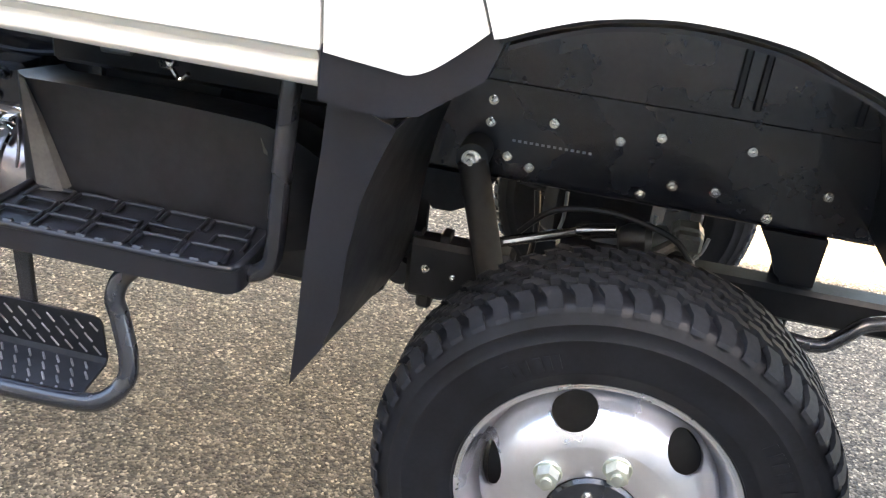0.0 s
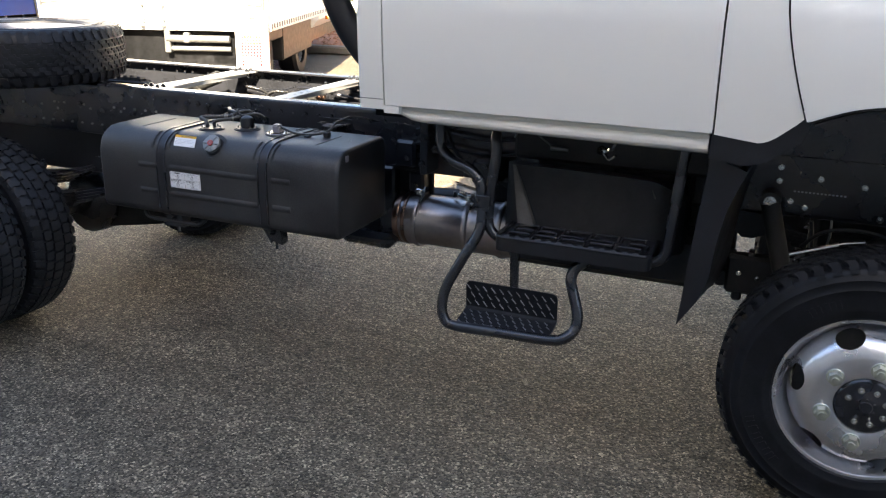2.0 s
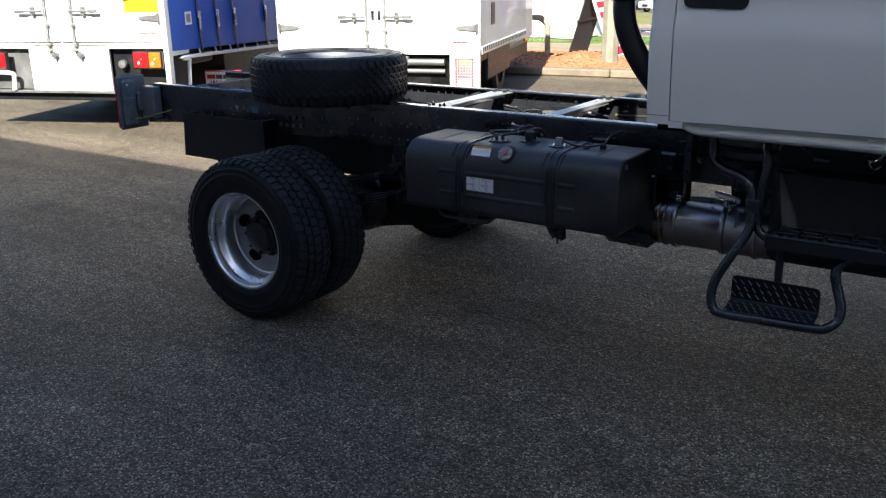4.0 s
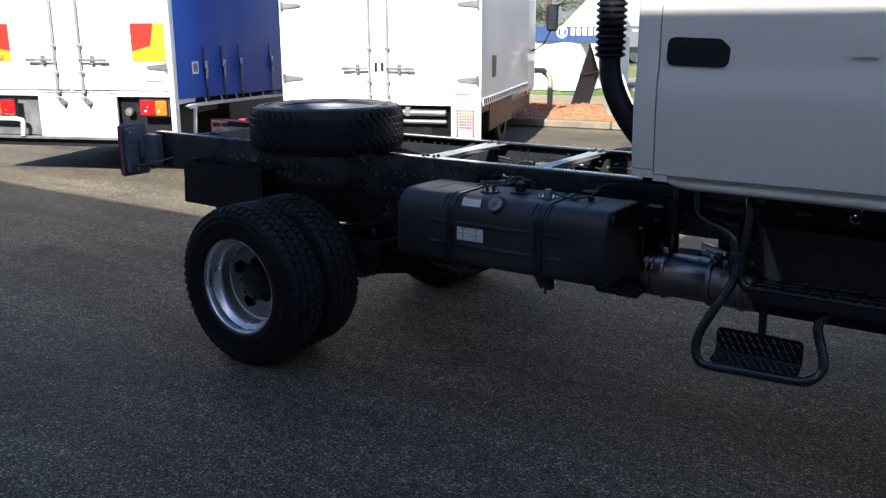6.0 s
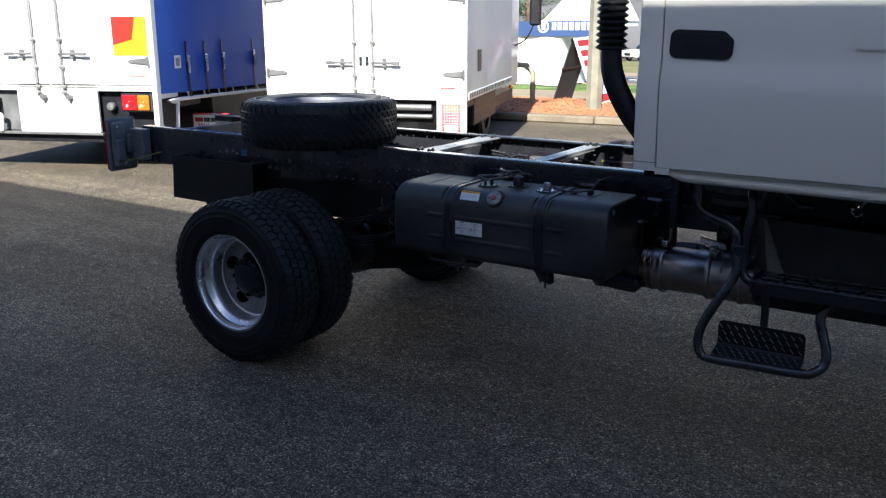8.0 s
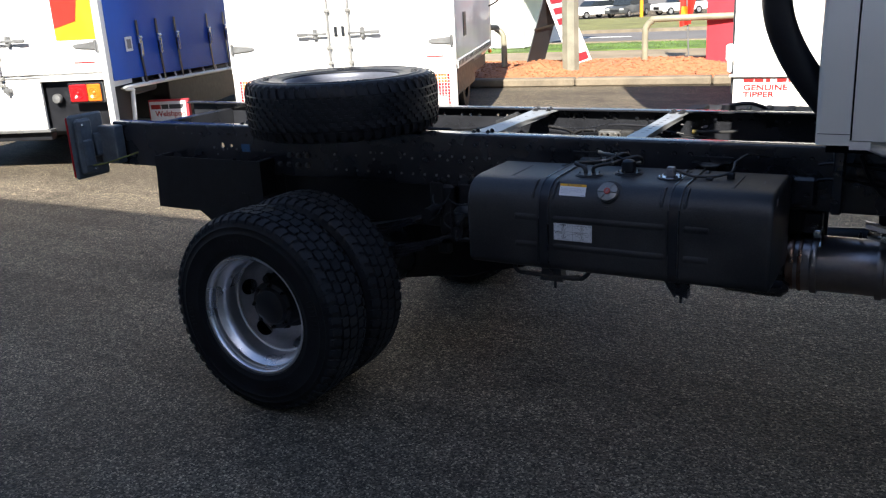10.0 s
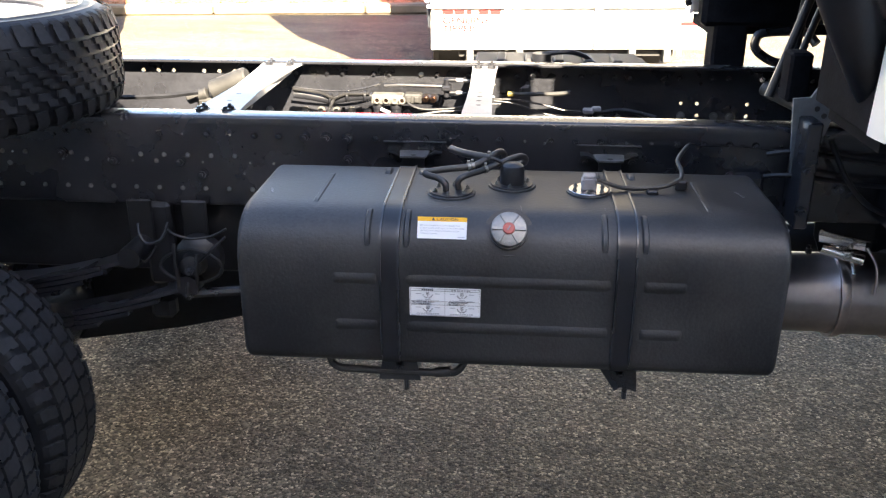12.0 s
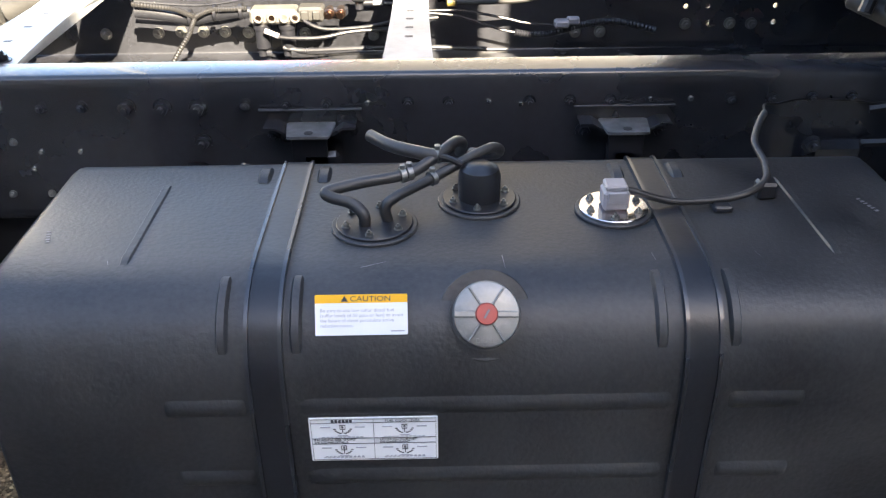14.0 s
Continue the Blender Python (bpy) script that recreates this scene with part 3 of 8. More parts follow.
g = Geo(); g.tube([(-3.2, YC, 0.45), (-2.2, YC - 0.02, 0.56), (-1.0, YC, 0.62)], 0.04, 14, smooth=False)
g.cyl((-2.25, YC, 0.55), (-2.12, YC, 0.57), 0.07, seg=16)
part("drive_shaft", g, DARKIN, truck)


def leaf_spring(y, xc, half, zmid, rise, n, name="leaf_spring"):
    ob = None
    for k in range(n):
        h = half * (1 - 0.13 * k)
        g = Geo()
        def fn(u, v, h=h, k=k):
            s = 2 * u - 1
            return (xc + s * h, y - 0.035 + 0.07 * v, zmid - 0.013 * k + rise * (s * h / half) ** 2)
        g.sheet(fn, 16, 1, (0, 0, -0.010))
        if ob is None:
            ob = part(name, g, BLACK, truck)
        else:
            part("leaf", g, BLACK, ob)
    for s in (-1, 1):
        g = Geo()
        g.cyl((xc + s * half, y - 0.045, zmid + rise), (xc + s * half, y + 0.045, zmid + rise), 0.026, seg=16)
        g.box((xc + s * half - 0.03, y + 0.042, zmid + rise), (xc + s * half + 0.03, y + 0.05, RAIL_B + 0.02), 0.004)
        part("spring_hanger", g, DARKIN, ob)
    g = Geo()
    for dx in (-0.06, 0.06):
        for dy in (-0.045, 0.045):
            g.cyl((xc + dx, y + dy, zmid - 0.15), (xc + dx, y + dy, zmid + 0.04), 0.008, seg=8)
    g.box((xc - 0.09, y - 0.055, zmid - 0.012 * n - 0.02), (xc + 0.09, y + 0.055, zmid - 0.012 * n - 0.005), 0.004)
    g.box((xc - 0.08, y - 0.05, zmid + 0.002), (xc + 0.08, y + 0.05, zmid + 0.03), 0.006)
    part("spring_clamp", g, BLACK, ob)
    return ob


for yy in (1.93, 2 * YC - 1.93):
    leaf_spring(yy, -3.397, 0.60, 0.515, 0.11, 6)
    leaf_spring(yy + (0.06 if yy < YC else -0.06), -0.08, 0.36, 0.52, 0.05, 6)
    leaf_spring(yy, -3.397, 0.47, 0.605, 0.085, 4, "helper_spring")

# dark under-frame parts behind the near rail
for a, b in (((-2.93, 1.985, 0.58), (-2.86, 2.02, 0.79)), ((-3.75, 2.03, 0.60), (-2.62, 2.045, 0.79)), ((-4.20, 2.06, 0.57), (-3.70, 2.075, 0.80))):
    g = Geo(); g.box(a, b, 0.01); part("spring_bracket", g, DARKIN, truck)
# air tanks and shields between the rails, over the rear axle
g = Geo(); g.cyl((-4.35, YC - 0.17, 0.68), (-3.55, YC - 0.17, 0.68), 0.125, seg=24, bev=0.03); part("air_tank", g, BLACK, truck)
g = Geo(); g.cyl((-3.30, YC - 0.20, 0.70), (-2.62, YC - 0.20, 0.70), 0.11, seg=24, bev=0.03); part("air_tank", g, BLACK, truck)
g = Geo(); g.box((-4.45, 2 * YC - RAIL_Y - 0.02, 0.50), (-2.70, 2 * YC - RAIL_Y + 0.01, RAIL_B), 0.004); part("inner_shield", g, BLACKM, truck)
g = Geo(); g.box((-3.10, YC + 0.05, 0.46), (-2.45, YC + 0.40, 0.78), 0.03); part("transfer_box", g, BLACK, truck)
g = Geo(); g.box((-2.50, 1.90, 0.58), (-1.75, 2.02, 0.78), 0.02); part("inner_carrier", g, BLACK, truck)
CX, CZ = -2.785, 0.672
g = Geo(); g.lathe([(0.0, 0.0), (0.045, 0.0), (0.056, 0.012), (0.056, 0.04), (0.045, 0.052), (0.03, 0.06), (0.026, 0.085), (0.012, 0.092), (0.0, 0.092)], 22, pose(CX, 1.975, CZ, 90, 0, 0))
cham = part("brake_chamber", g, DARKIN, truck)
ring = [(CX + 0.064 * math.cos(a) * (1 + 0.12 * math.cos(2 * a)), 1.893, CZ + 0.042 * math.sin(a)) for a in [2 * math.pi * k / 20 for k in range(21)]]
g = Geo(); g.tube(ring, 0.004, 8, 3); part("clamp_ring", g, DARKIN, cham)
for x0, z0, x1, z1, r in ((-0.030, -0.05, -0.034, 0.055, 0.006), (0.012, -0.045, 0.016, 0.03, 0.006), (-0.012, -0.08, -0.010, -0.03, 0.007), (0.018, 0.012, 0.085, 0.075, 0.004)):
    g = Geo(); g.tube([(CX + x0, 1.888, CZ + z0), (CX + (x0 + x1) / 2, 1.882, CZ + (z0 + z1) / 2), (CX + x1, 1.893, CZ + z1)], r * 0.8, 8); part("web", g, DARKIN, cham)
g = Geo(); g.tube([(CX - 0.055, 1.905, CZ + 0.095), (CX - 0.04, 1.90, CZ + 0.078), (CX, 1.895, CZ + 0.068), (CX + 0.05, 1.90, CZ + 0.073), (CX + 0.085, 1.905, CZ + 0.09)], 0.003, 8); part("flange_lip", g, DARKIN, cham)
g = Geo(); hexbolt(g, (CX, 1.884, CZ - 0.005), (0, -1, 0), 0.009, 0.012); part("bolt", g, BLACK, cham)
g = Geo(); hexbolt(g, (CX - 0.01, 1.884, CZ - 0.07), (0, -1, 0), 0.007, 0.010); part("bolt", g, BLACK, cham)
for pts, r in (([(-2.90, 1.90, 0.77), (-2.89, 1.88, 0.75), (-2.87, 1.87, 0.735), (-2.84, 1.875, 0.745), (-2.83, 1.90, 0.775)], 0.005),
               ([(-2.93, 1.91, 0.70), (-2.90, 1.89, 0.685), (-2.88, 1.88, 0.69), (-2.86, 1.89, 0.72)], 0.004)):
    g = Geo(); g.tube(pts, r * 0.7, 6); part("brake_hose", g, DARKIN, truck)
g = Geo(); g.tube([(-2.81, 1.905, 0.598), (-2.72, 1.905, 0.607), (-2.55, 1.92, 0.618)], 0.012, 8); part("pipe", g, BLACK, truck)
g = Geo(); g.box((-2.91, 1.92, 0.52), (-2.85, 1.96, 0.58), 0.012); part("spring_pad", g, DARKIN, truck)
g = Geo(); g.prism(rounded([(-3.45, 0.60), (-3.45, 0.30), (-3.30, 0.255), (-3.0, 0.305), (-2.80, 0.352), (-2.50, 0.42), (-2.50, 0.60)], 0.03), 2.29, 2.42, "y"); part("axle_housing", g, DARKIN, truck)

# things seen between the rails
g = Geo(); g.cyl((-2.945, 2.60, 0.925), (-2.835, 2.60, 0.968), 0.030, seg=20, bev=0.005); part("air_dryer_can", g, DUST, truck, "round grey metal canister")
g = Geo(); g.cyl((-3.02, 2.60, 0.90), (-2.96, 2.60, 0.918), 0.017, seg=14, bev=0.003); g.box((-2.99, 2.585, 0.86), (-2.93, 2.625, 0.905), 0.008); g.cyl((-2.96, 2.57, 0.885), (-2.92, 2.57, 0.895), 0.012, seg=10)
part("relay_valve", g, DUST, truck)
VY = 2.655
SHEATH = mat("ribbed_sheath_plastic", (0.018, 0.018, 0.019), 0.22, var=0.2, scale=40, spec=0.6)
def conduit(pts, r, ribs):
    """Convoluted hose: a tube whose radius ripples along its length."""
    return Geo().tube([(x, y, z) for x, y, z in pts], lambda t: r * (1.0 + 0.13 * math.cos(2 * math.pi * ribs * t)), 10, max(4, int(4 * ribs / (len(pts) - 1))))


g = Geo(); g.box((-2.482, 2.632, 0.884), (-2.386, 2.68, 0.914), 0.005)
valve = part("valve_block", g, CASTAL, truck, "bright cast valve block")
for k, x in enumerate((-2.463, -2.436, -2.411, -2.389)):
    g = Geo(); g.lathe([(0.006, -0.004), (0.006, 0.007), (0.0095, 0.007), (0.0105, 0.005), (0.0105, -0.004)], 18, pose(x, 2.632, 0.899, 90, 0, 0)); part("port_ring", g, CASTAL, valve)
    g = Geo(); g.cyl((x, 2.634, 0.899), (x, 2.627, 0.899), 0.006, seg=14); part("port_plug", g, HEATED if k != 2 else BIGZ.materials[0], valve)
for x in (-2.462, -2.410):
    g = Geo(); g.cyl((x, 2.65, 0.830), (x, 2.65, 0.884), 0.015, seg=16, bev=0.003); g.cyl((x, 2.65, 0.872), (x, 2.65, 0.880), 0.0175, seg=16); g.cyl((x - 0.004, 2.65, 0.815), (x - 0.004, 2.65, 0.832), 0.008, seg=12); part("solenoid", g, BLACKM, valve)
g = Geo(); g.box((-2.386, 2.634, 0.887), (-2.332, 2.678, 0.917), 0.005); g.box((-2.378, 2.628, 0.893), (-2.362, 2.636, 0.911), 0.002); g.box((-2.354, 2.628, 0.893), (-2.338, 2.636, 0.911), 0.002)
part("valve_module", g, DUST, valve, "grey valve module")
for x in (-2.321, -2.298):
    g = Geo(); g.cyl((x, 2.665, 0.904), (x, 2.632, 0.904), 0.0105, seg=14, bev=0.002); g.cyl((x, 2.634, 0.904), (x, 2.622, 0.902), 0.0065, seg=12); part("end_fitting", g, HEATED, valve)
g = Geo(); g.box((-2.333, 2.65, 0.893), (-2.285, 2.672, 0.912), 0.004); part("fitting_body", g, BLACKM, valve)
# air hose with its ribbed sheath, parting in two
hose = part("air_hose", Geo().tube([(-2.715, VY, 0.908), (-2.675, VY, 0.904), (-2.63, VY, 0.896), (-2.600, VY, 0.892), (-2.555, VY, 0.900), (-2.52, VY, 0.905), (-2.48, VY, 0.905)], 0.0125, 14, 6), BLACK, truck)
part("ribbed_sheath", conduit([(-2.715, 2.64, 0.927), (-2.675, 2.64, 0.922), (-2.633, 2.64, 0.916), (-2.605, 2.638, 0.905), (-2.591, 2.636, 0.901)], 0.0055, 30), SHEATH, hose, "shiny black ribbed cable sheath")
part("ribbed_sheath", conduit([(-2.591, 2.636, 0.901), (-2.572, 2.638, 0.910), (-2.552, 2.64, 0.914), (-2.52, 2.64, 0.915), (-2.486, 2.642, 0.916)], 0.0055, 26), SHEATH, hose, "shiny black ribbed cable sheath")
part("branch_hose", conduit([(-2.591, 2.636, 0.901), (-2.600, 2.634, 0.883), (-2.608, 2.63, 0.866), (-2.628, 2.62, 0.838), (-2.648, 2.61, 0.808), (-2.665, 2.60, 0.78)], 0.005, 30), SHEATH, hose)
g = Geo(); g.tube([(-2.72, 2.67, 0.925), (-2.60, 2.67, 0.916), (-2.52, 2.67, 0.923), (-2.46, 2.67, 0.940)], 0.0035, 8); part("cable", g, BLACK, hose)
for x, z in ((-2.553, 0.906), (-2.604, 0.896), (-2.50, 0.908)):
    g = Geo(); g.cyl((x - 0.003, 2.65, z), (x + 0.003, 2.65, z), 0.0165, seg=14); part("cable_tie", g, BLACKM, hose)
# pipes leaving the block, elbow fitting and its two plugs
for pts, r, mt in (([(-2.448, 2.625, 0.872), (-2.419, 2.62, 0.862), (-2.344, 2.62, 0.860), (-2.268, 2.63, 0.870), (-2.15, 2.64, 0.872)], 0.0042, BLACKM),
                   ([(-2.372, 2.63, 0.893), (-2.350, 2.625, 0.882), (-2.318, 2.625, 0.876), (-2.243, 2.63, 0.879), (-2.18, 2.635, 0.889), (-2.10, 2.64, 0.893)], 0.0038, BLACKM),
                   ([(-2.445, 2.665, 0.935), (-2.40, 2.665, 0.938), (-2.33, 2.665, 0.937), (-2.262, 2.665, 0.936)], 0.0065, BLACKM),
                   ([(-2.42, 2.64, 0.835), (-2.38, 2.64, 0.828), (-2.30, 2.64, 0.830), (-2.15, 2.64, 0.833), (-2.0, 2.64, 0.826)], 0.005, BLACK)):
    part("air_pipe", Geo().tube(pts, r, 8, 6), mt, truck)
g = Geo(); g.cyl((-2.452, 2.625, 0.874), (-2.424, 2.62, 0.864), 0.0055, seg=10); part("pipe_sleeve", g, GREYP, truck, "pale pipe sleeve")
g = Geo(); g.cyl((-2.261, 2.66, 0.905), (-2.261, 2.66, 0.960), 0.0085, seg=14, bev=0.002); g.box((-2.275, 2.64, 0.925), (-2.247, 2.68, 0.942), 0.004); g.cyl((-2.261, 2.66, 0.955), (-2.232, 2.66, 0.956), 0.0065, seg=12); g.cyl((-2.261, 2.66, 0.919), (-2.232, 2.66, 0.919), 0.0065, seg=12)
elb = part("elbow_fitting", g, BLACKM, truck)
for z in (0.956, 0.919):
    g = Geo(); g.cyl((-2.234, 2.66, z), (-2.212, 2.66, z), 0.0055, seg=12, bev=0.001); part("hose_end", g, GREYP, elb); part("hose", Geo().tube([(-2.212, 2.66, z), (-2.18, 2.66, z - 0.004), (-2.12, 2.665, z - 0.012)], 0.005, 8, 5), BLACK, elb)
# loom beyond the pale bar: capped tube, thin leads, connector and ribbed sheath
tub = part("loom_tube", Geo().tube([(-2.062, VY, 0.919), (-2.00, VY, 0.920), (-1.939, VY, 0.922), (-1.90, VY, 0.927)], 0.0062, 10, 5), DUST, truck, "dull grey loom tube with yellow cap")
g = Geo(); g.cyl((-2.082, VY, 0.919), (-2.062, VY, 0.919), 0.0085, seg=14, bev=0.0015); part("cap", g, mat("dull_yellow_plastic", (0.13, 0.10, 0.025), 0.5, var=0.2, scale=40), tub, "dull yellow cap")
g = Geo(); g.prism([(-2.047, 0.937), (-2.030, 0.948), (-2.019, 0.947), (-2.022, 0.938)], 2.650, 2.652, "y"); part("loom_tag", g, GREYP, tub, "pale paper tag")
part("lead", Geo().tube([(-2.12, VY, 0.903), (-2.06, VY, 0.903), (-2.019, VY, 0.897), (-1.96, VY, 0.885), (-1.918, VY, 0.875), (-1.867, VY, 0.870)], 0.0028, 8, 5), BLACKM, truck)
part("lead", Geo().tube([(-2.12, VY, 0.898), (-2.07, VY, 0.893), (-2.018, VY, 0.878), (-1.97, VY, 0.862), (-1.941, VY, 0.856)], 0.0028, 8, 5), BLACKM, truck)
part("ribbed_sheath", conduit([(-1.941, VY, 0.856), (-1.905, VY, 0.851), (-1.865, VY, 0.853), (-1.817, VY, 0.866), (-1.78, VY, 0.874), (-1.743, VY, 0.877), (-1.70, VY, 0.870), (-1.65, VY, 0.857)], 0.0068, 48), BLACKM, truck, "black ribbed cable sheath")
for x, z in ((-2.51, 0.837), (-2.817, 0.837), (-2.24, 0.828), (-2.184, 0.829), (-1.801, 0.829), (-1.747, 0.829)):
    part("bolt", BIGZ, None, rail_far, at=(x, FAR_Y - 0.009, z))
g = Geo(); g.tube([(-2.97, 2.55, 0.93), (-3.1, 2.5, 0.925), (-3.4, 2.45, 0.93)], 0.007, 6); part("brake_pipe", g, DARKIN, truck)
g = Geo(); g.box((-1.861, 2.64, 0.866), (-1.83, 2.665, 0.882), 0.004); g.box((-1.835, 2.645, 0.872), (-1.809, 2.662, 0.887), 0.003)
part("plug", g, GREYP, truck)
g = Geo(); g.box((-1.22, YC - 0.20, 0.50), (-0.85, YC + 0.18, 0.80), 0.04); g.cyl((-0.85, YC, 0.70), (-0.3, YC, 0.84), 0.15, 0.16, seg=20)
g.box((-0.25, YC - 0.22, 0.74), (0.28, YC + 0.25, 1.1), 0.03); g.box((-0.2, YC - 0.15, 0.56), (0.06, YC + 0.2, 0.78), 0.03)
part("engine_and_gearbox", g, BLACK, truck)

# ---- wheels ----
def tyre_geo(crown=0.386):
    prof = [(0.224, 0.080), (0.232, 0.094), (0.240, 0.098), (0.243, 0.1045), (0.262, 0.1075), (0.265, 0.1095), (0.270, 0.1085), (0.300, 0.1135), (0.322, 0.1135), (0.326, 0.1155), (0.331, 0.1130),
            (0.348, 0.1095), (0.351, 0.1112), (0.356, 0.1085), (0.364, 0.1045), (0.375, 0.098), (0.3815, 0.088), (crown - 0.0005, 0.05), (crown, 0.0)]
    prof = prof + [(r, -a) for r, a in reversed(prof[:-1])]
    return Geo().lathe(prof, 72, pose(0, 0, 0, 90, 0, 0))


def tread_geo(n=56, slant=1.0, deep=0.379):
    """All-terrain blocks: notched shoulder lugs that wrap over the edge, Z-shaped inner blocks and a broken centre rib."""
    g = Geo()
    R = 0.3965
    p = 2 * math.pi / n
    def block(outline, t, s):
        m = len(outline)
        vs = []
        for u, a in outline:
            th = t + s * u * p
            edge = abs(a) > 0.1
            top = R - 5.0 * max(0.0, abs(a) - 0.05) ** 2 - (0.004 if edge else 0)
            low = 0.370 if edge else deep
            b = a * (1.035 if edge else 1)
            vs += [(top * math.cos(th), s * a, top * math.sin(th)), (low * math.cos(th), s * b, low * math.sin(th))]
        fs = [tuple(2 * k for k in range(m))] + [(2 * k, 2 * k + 1, 2 * ((k + 1) % m) + 1, 2 * ((k + 1) % m)) for k in range(m)]
        g.add(vs, fs)
    w = 0.22 * slant
    lug = [(0.0, 0.066), (0.60, 0.066), (0.60 + w, 0.086), (0.62 + w, 0.0985), (0.62 + w, 0.1055), (0.06 + w, 0.1055), (0.05 + w, 0.0985), (0.02 + w, 0.086)]
    inner = [(0.0, 0.030), (0.52, 0.030), (0.52 + w, 0.044), (0.88, 0.046), (0.88 + w * 0.5, 0.059), (0.36 + w, 0.059), (0.36, 0.046), (-0.02, 0.044)]
    centre = [(0.0, 0.003), (0.46, 0.003), (0.52, 0.013), (0.84, 0.014), (0.86, 0.024), (0.34, 0.024), (0.30, 0.014), (-0.03, 0.013)]
    for k in range(n):
        for s in (-1, 1):
            t = k * p + (0 if s > 0 else p * 0.5)
            block(lug, t, s); block(inner, t + s * p * 0.30, s); block(centre, t + s * p * 0.62, s)
    return g


def block_tread_geo(n=56):
    """Five staggered rows of squarish blocks."""
    g = Geo()
    R, p = 0.3965, 2 * math.pi / n
    for k in range(n):
        for row, (a0, a1, off, duty, skew) in enumerate(((-0.1055, -0.072, 0.0, 0.60, -0.08), (-0.064, -0.030, 0.45, 0.80, 0.10), (-0.022, 0.022, 0.1, 0.82, 0.16), (0.030, 0.064, 0.6, 0.80, 0.10), (0.072, 0.1055, 0.25, 0.60, -0.08))):
            t = (k + off) * p
            vs = []
            am = (a0 + a1) / 2
            for u, a in ((0.0, a0), (duty, a0), (duty + 0.07, am - 0.003), (duty - 0.02, am + 0.003), (duty + skew, a1), (skew, a1), (-0.04, am + 0.003), (0.05, am - 0.003)):
                th, edge = t + u * p, abs(a) > 0.1
                top = R - 5.0 * max(0.0, abs(a) - 0.05) ** 2 - (0.004 if edge else 0)
                low = 0.364 if edge else 0.379
                b = a * (1.03 if edge else 1)
                vs += [(top * math.cos(th), a, top * math.sin(th)), (low * math.cos(th), b, low * math.sin(th))]
            m = len(vs) // 2
            g.add(vs, [tuple(2 * q for q in range(m))] + [(2 * q, 2 * q + 1, 2 * ((q + 1) % m) + 1, 2 * ((q + 1) % m)) for q in range(m)])
    return g


def rim_geo(flip, disc=False):
    """Pressed steel wheel: its barrel, or its disc with six round holes and flat nut face. Outward is -y."""
    s = -1 if flip else 1
    m = pose(0, 0, 0, 90, 0, 0)
    g = Geo()
    barrel = [(0.2405, 0.088), (0.2415, 0.094), (0.238, 0.0985), (0.2335, 0.098), (0.2285, 0.092), (0.2270, 0.080), (0.2225, 0.078), (0.2215, 0.064), (0.2165, 0.060), (0.2075, 0.042), (0.2035, 0.038), (0.1995, 0.010), (0.1985, -0.030), (0.1925, -0.034), (0.1925, -0.042), (0.1985, -0.045), (0.205, -0.060), (0.219, -0.072), (0.2265, -0.085), (0.234, -0.098), (0.2405, -0.094)] if flip else [(0.2405, 0.088), (0.2415, 0.094), (0.238, 0.0985), (0.2335, 0.098), (0.2285, 0.092), (0.2265, 0.082), (0.219, 0.072), (0.2165, 0.060), (0.205, 0.040), (0.200, 0.0), (0.205, -0.050), (0.219, -0.072), (0.2265, -0.085), (0.234, -0.098), (0.2405, -0.094)]
    if not disc:
        g.lathe(barrel, 72, m)
        return g.lathe([(r - 0.004, a) for r, a in barrel], 72, m)
    def line(t):
        pts = [(0.1985, 0.050), (0.1965, 0.060)] + [(0.190, 0.078), (0.180, 0.098), (0.167, 0.115), (0.152, 0.124), (0.141, 0.127)] if flip else [(0.2035, 0.030), (0.202, 0.052), (0.197, 0.074), (0.186, 0.097), (0.170, 0.114), (0.152, 0.124), (0.141, 0.127)]
        f = t * (len(pts) - 1); i = min(int(f), len(pts) - 2); f -= i
        return pts[i][0] + (pts[i + 1][0] - pts[i][0]) * f, s * (pts[i][1] + (pts[i + 1][1] - pts[i][1]) * f)
    N = 32
    for inner in (0.0, 0.006):
        for k in range(6):
            th = radians((49 if flip else 50) + 60 * k)
            vs = []
            for ring in range(4):
                for q in range(N):
                    a = 2 * math.pi * q / N
                    c, d = math.cos(a), math.sin(a)
                    mx = max(abs(c), abs(d))
                    sq = (c / mx * radians(30), 0.5 + d / mx * 0.5)
                    el = (c * 0.205, 0.47 + d * 0.27)
                    f = ring / 3
                    u, v = el[0] + (sq[0] - el[0]) * f, el[1] + (sq[1] - el[1]) * f
                    r, h = line(v)
                    vs.append(((r - inner * 0.6) * math.cos(th + u), -(h - s * inner), (r - inner * 0.6) * math.sin(th + u)))
            fs = [(ring * N + q, ring * N + (q + 1) % N, (ring + 1) * N + (q + 1) % N, (ring + 1) * N + q) for ring in range(3) for q in range(N)]
            g.add(vs, fs)
    g.lathe([(0.141, s * 0.127), (0.136, s * 0.128), (0.085, s * 0.128), (0.081, s * 0.126), (0.081, s * 0.115), (0.141, s * 0.119)], 48, m)
    return g


RIMF, RIMR, TYRE, TREAD, TREADR = rim_geo(False).mesh("wheel", 40, 0.0002), rim_geo(True).mesh("wheel", 40, 0.0002), tyre_geo().mesh("tyre", 50), tread_geo().mesh("tread", 30), block_tread_geo().mesh("tread", 30)
DISCF, DISCR = rim_geo(False, True).mesh("disc", 40, 0.0002), rim_geo(True, True).mesh("disc", 40, 0.0002)
DISCF.materials.append(RIM); DISCR.materials.append(mat("dull_silver_disc", (0.42, 0.42, 0.45), 0.5, metal=0.55, var=0.15, scale=9, bump=0.08, bscale=90, rvar=0.1))
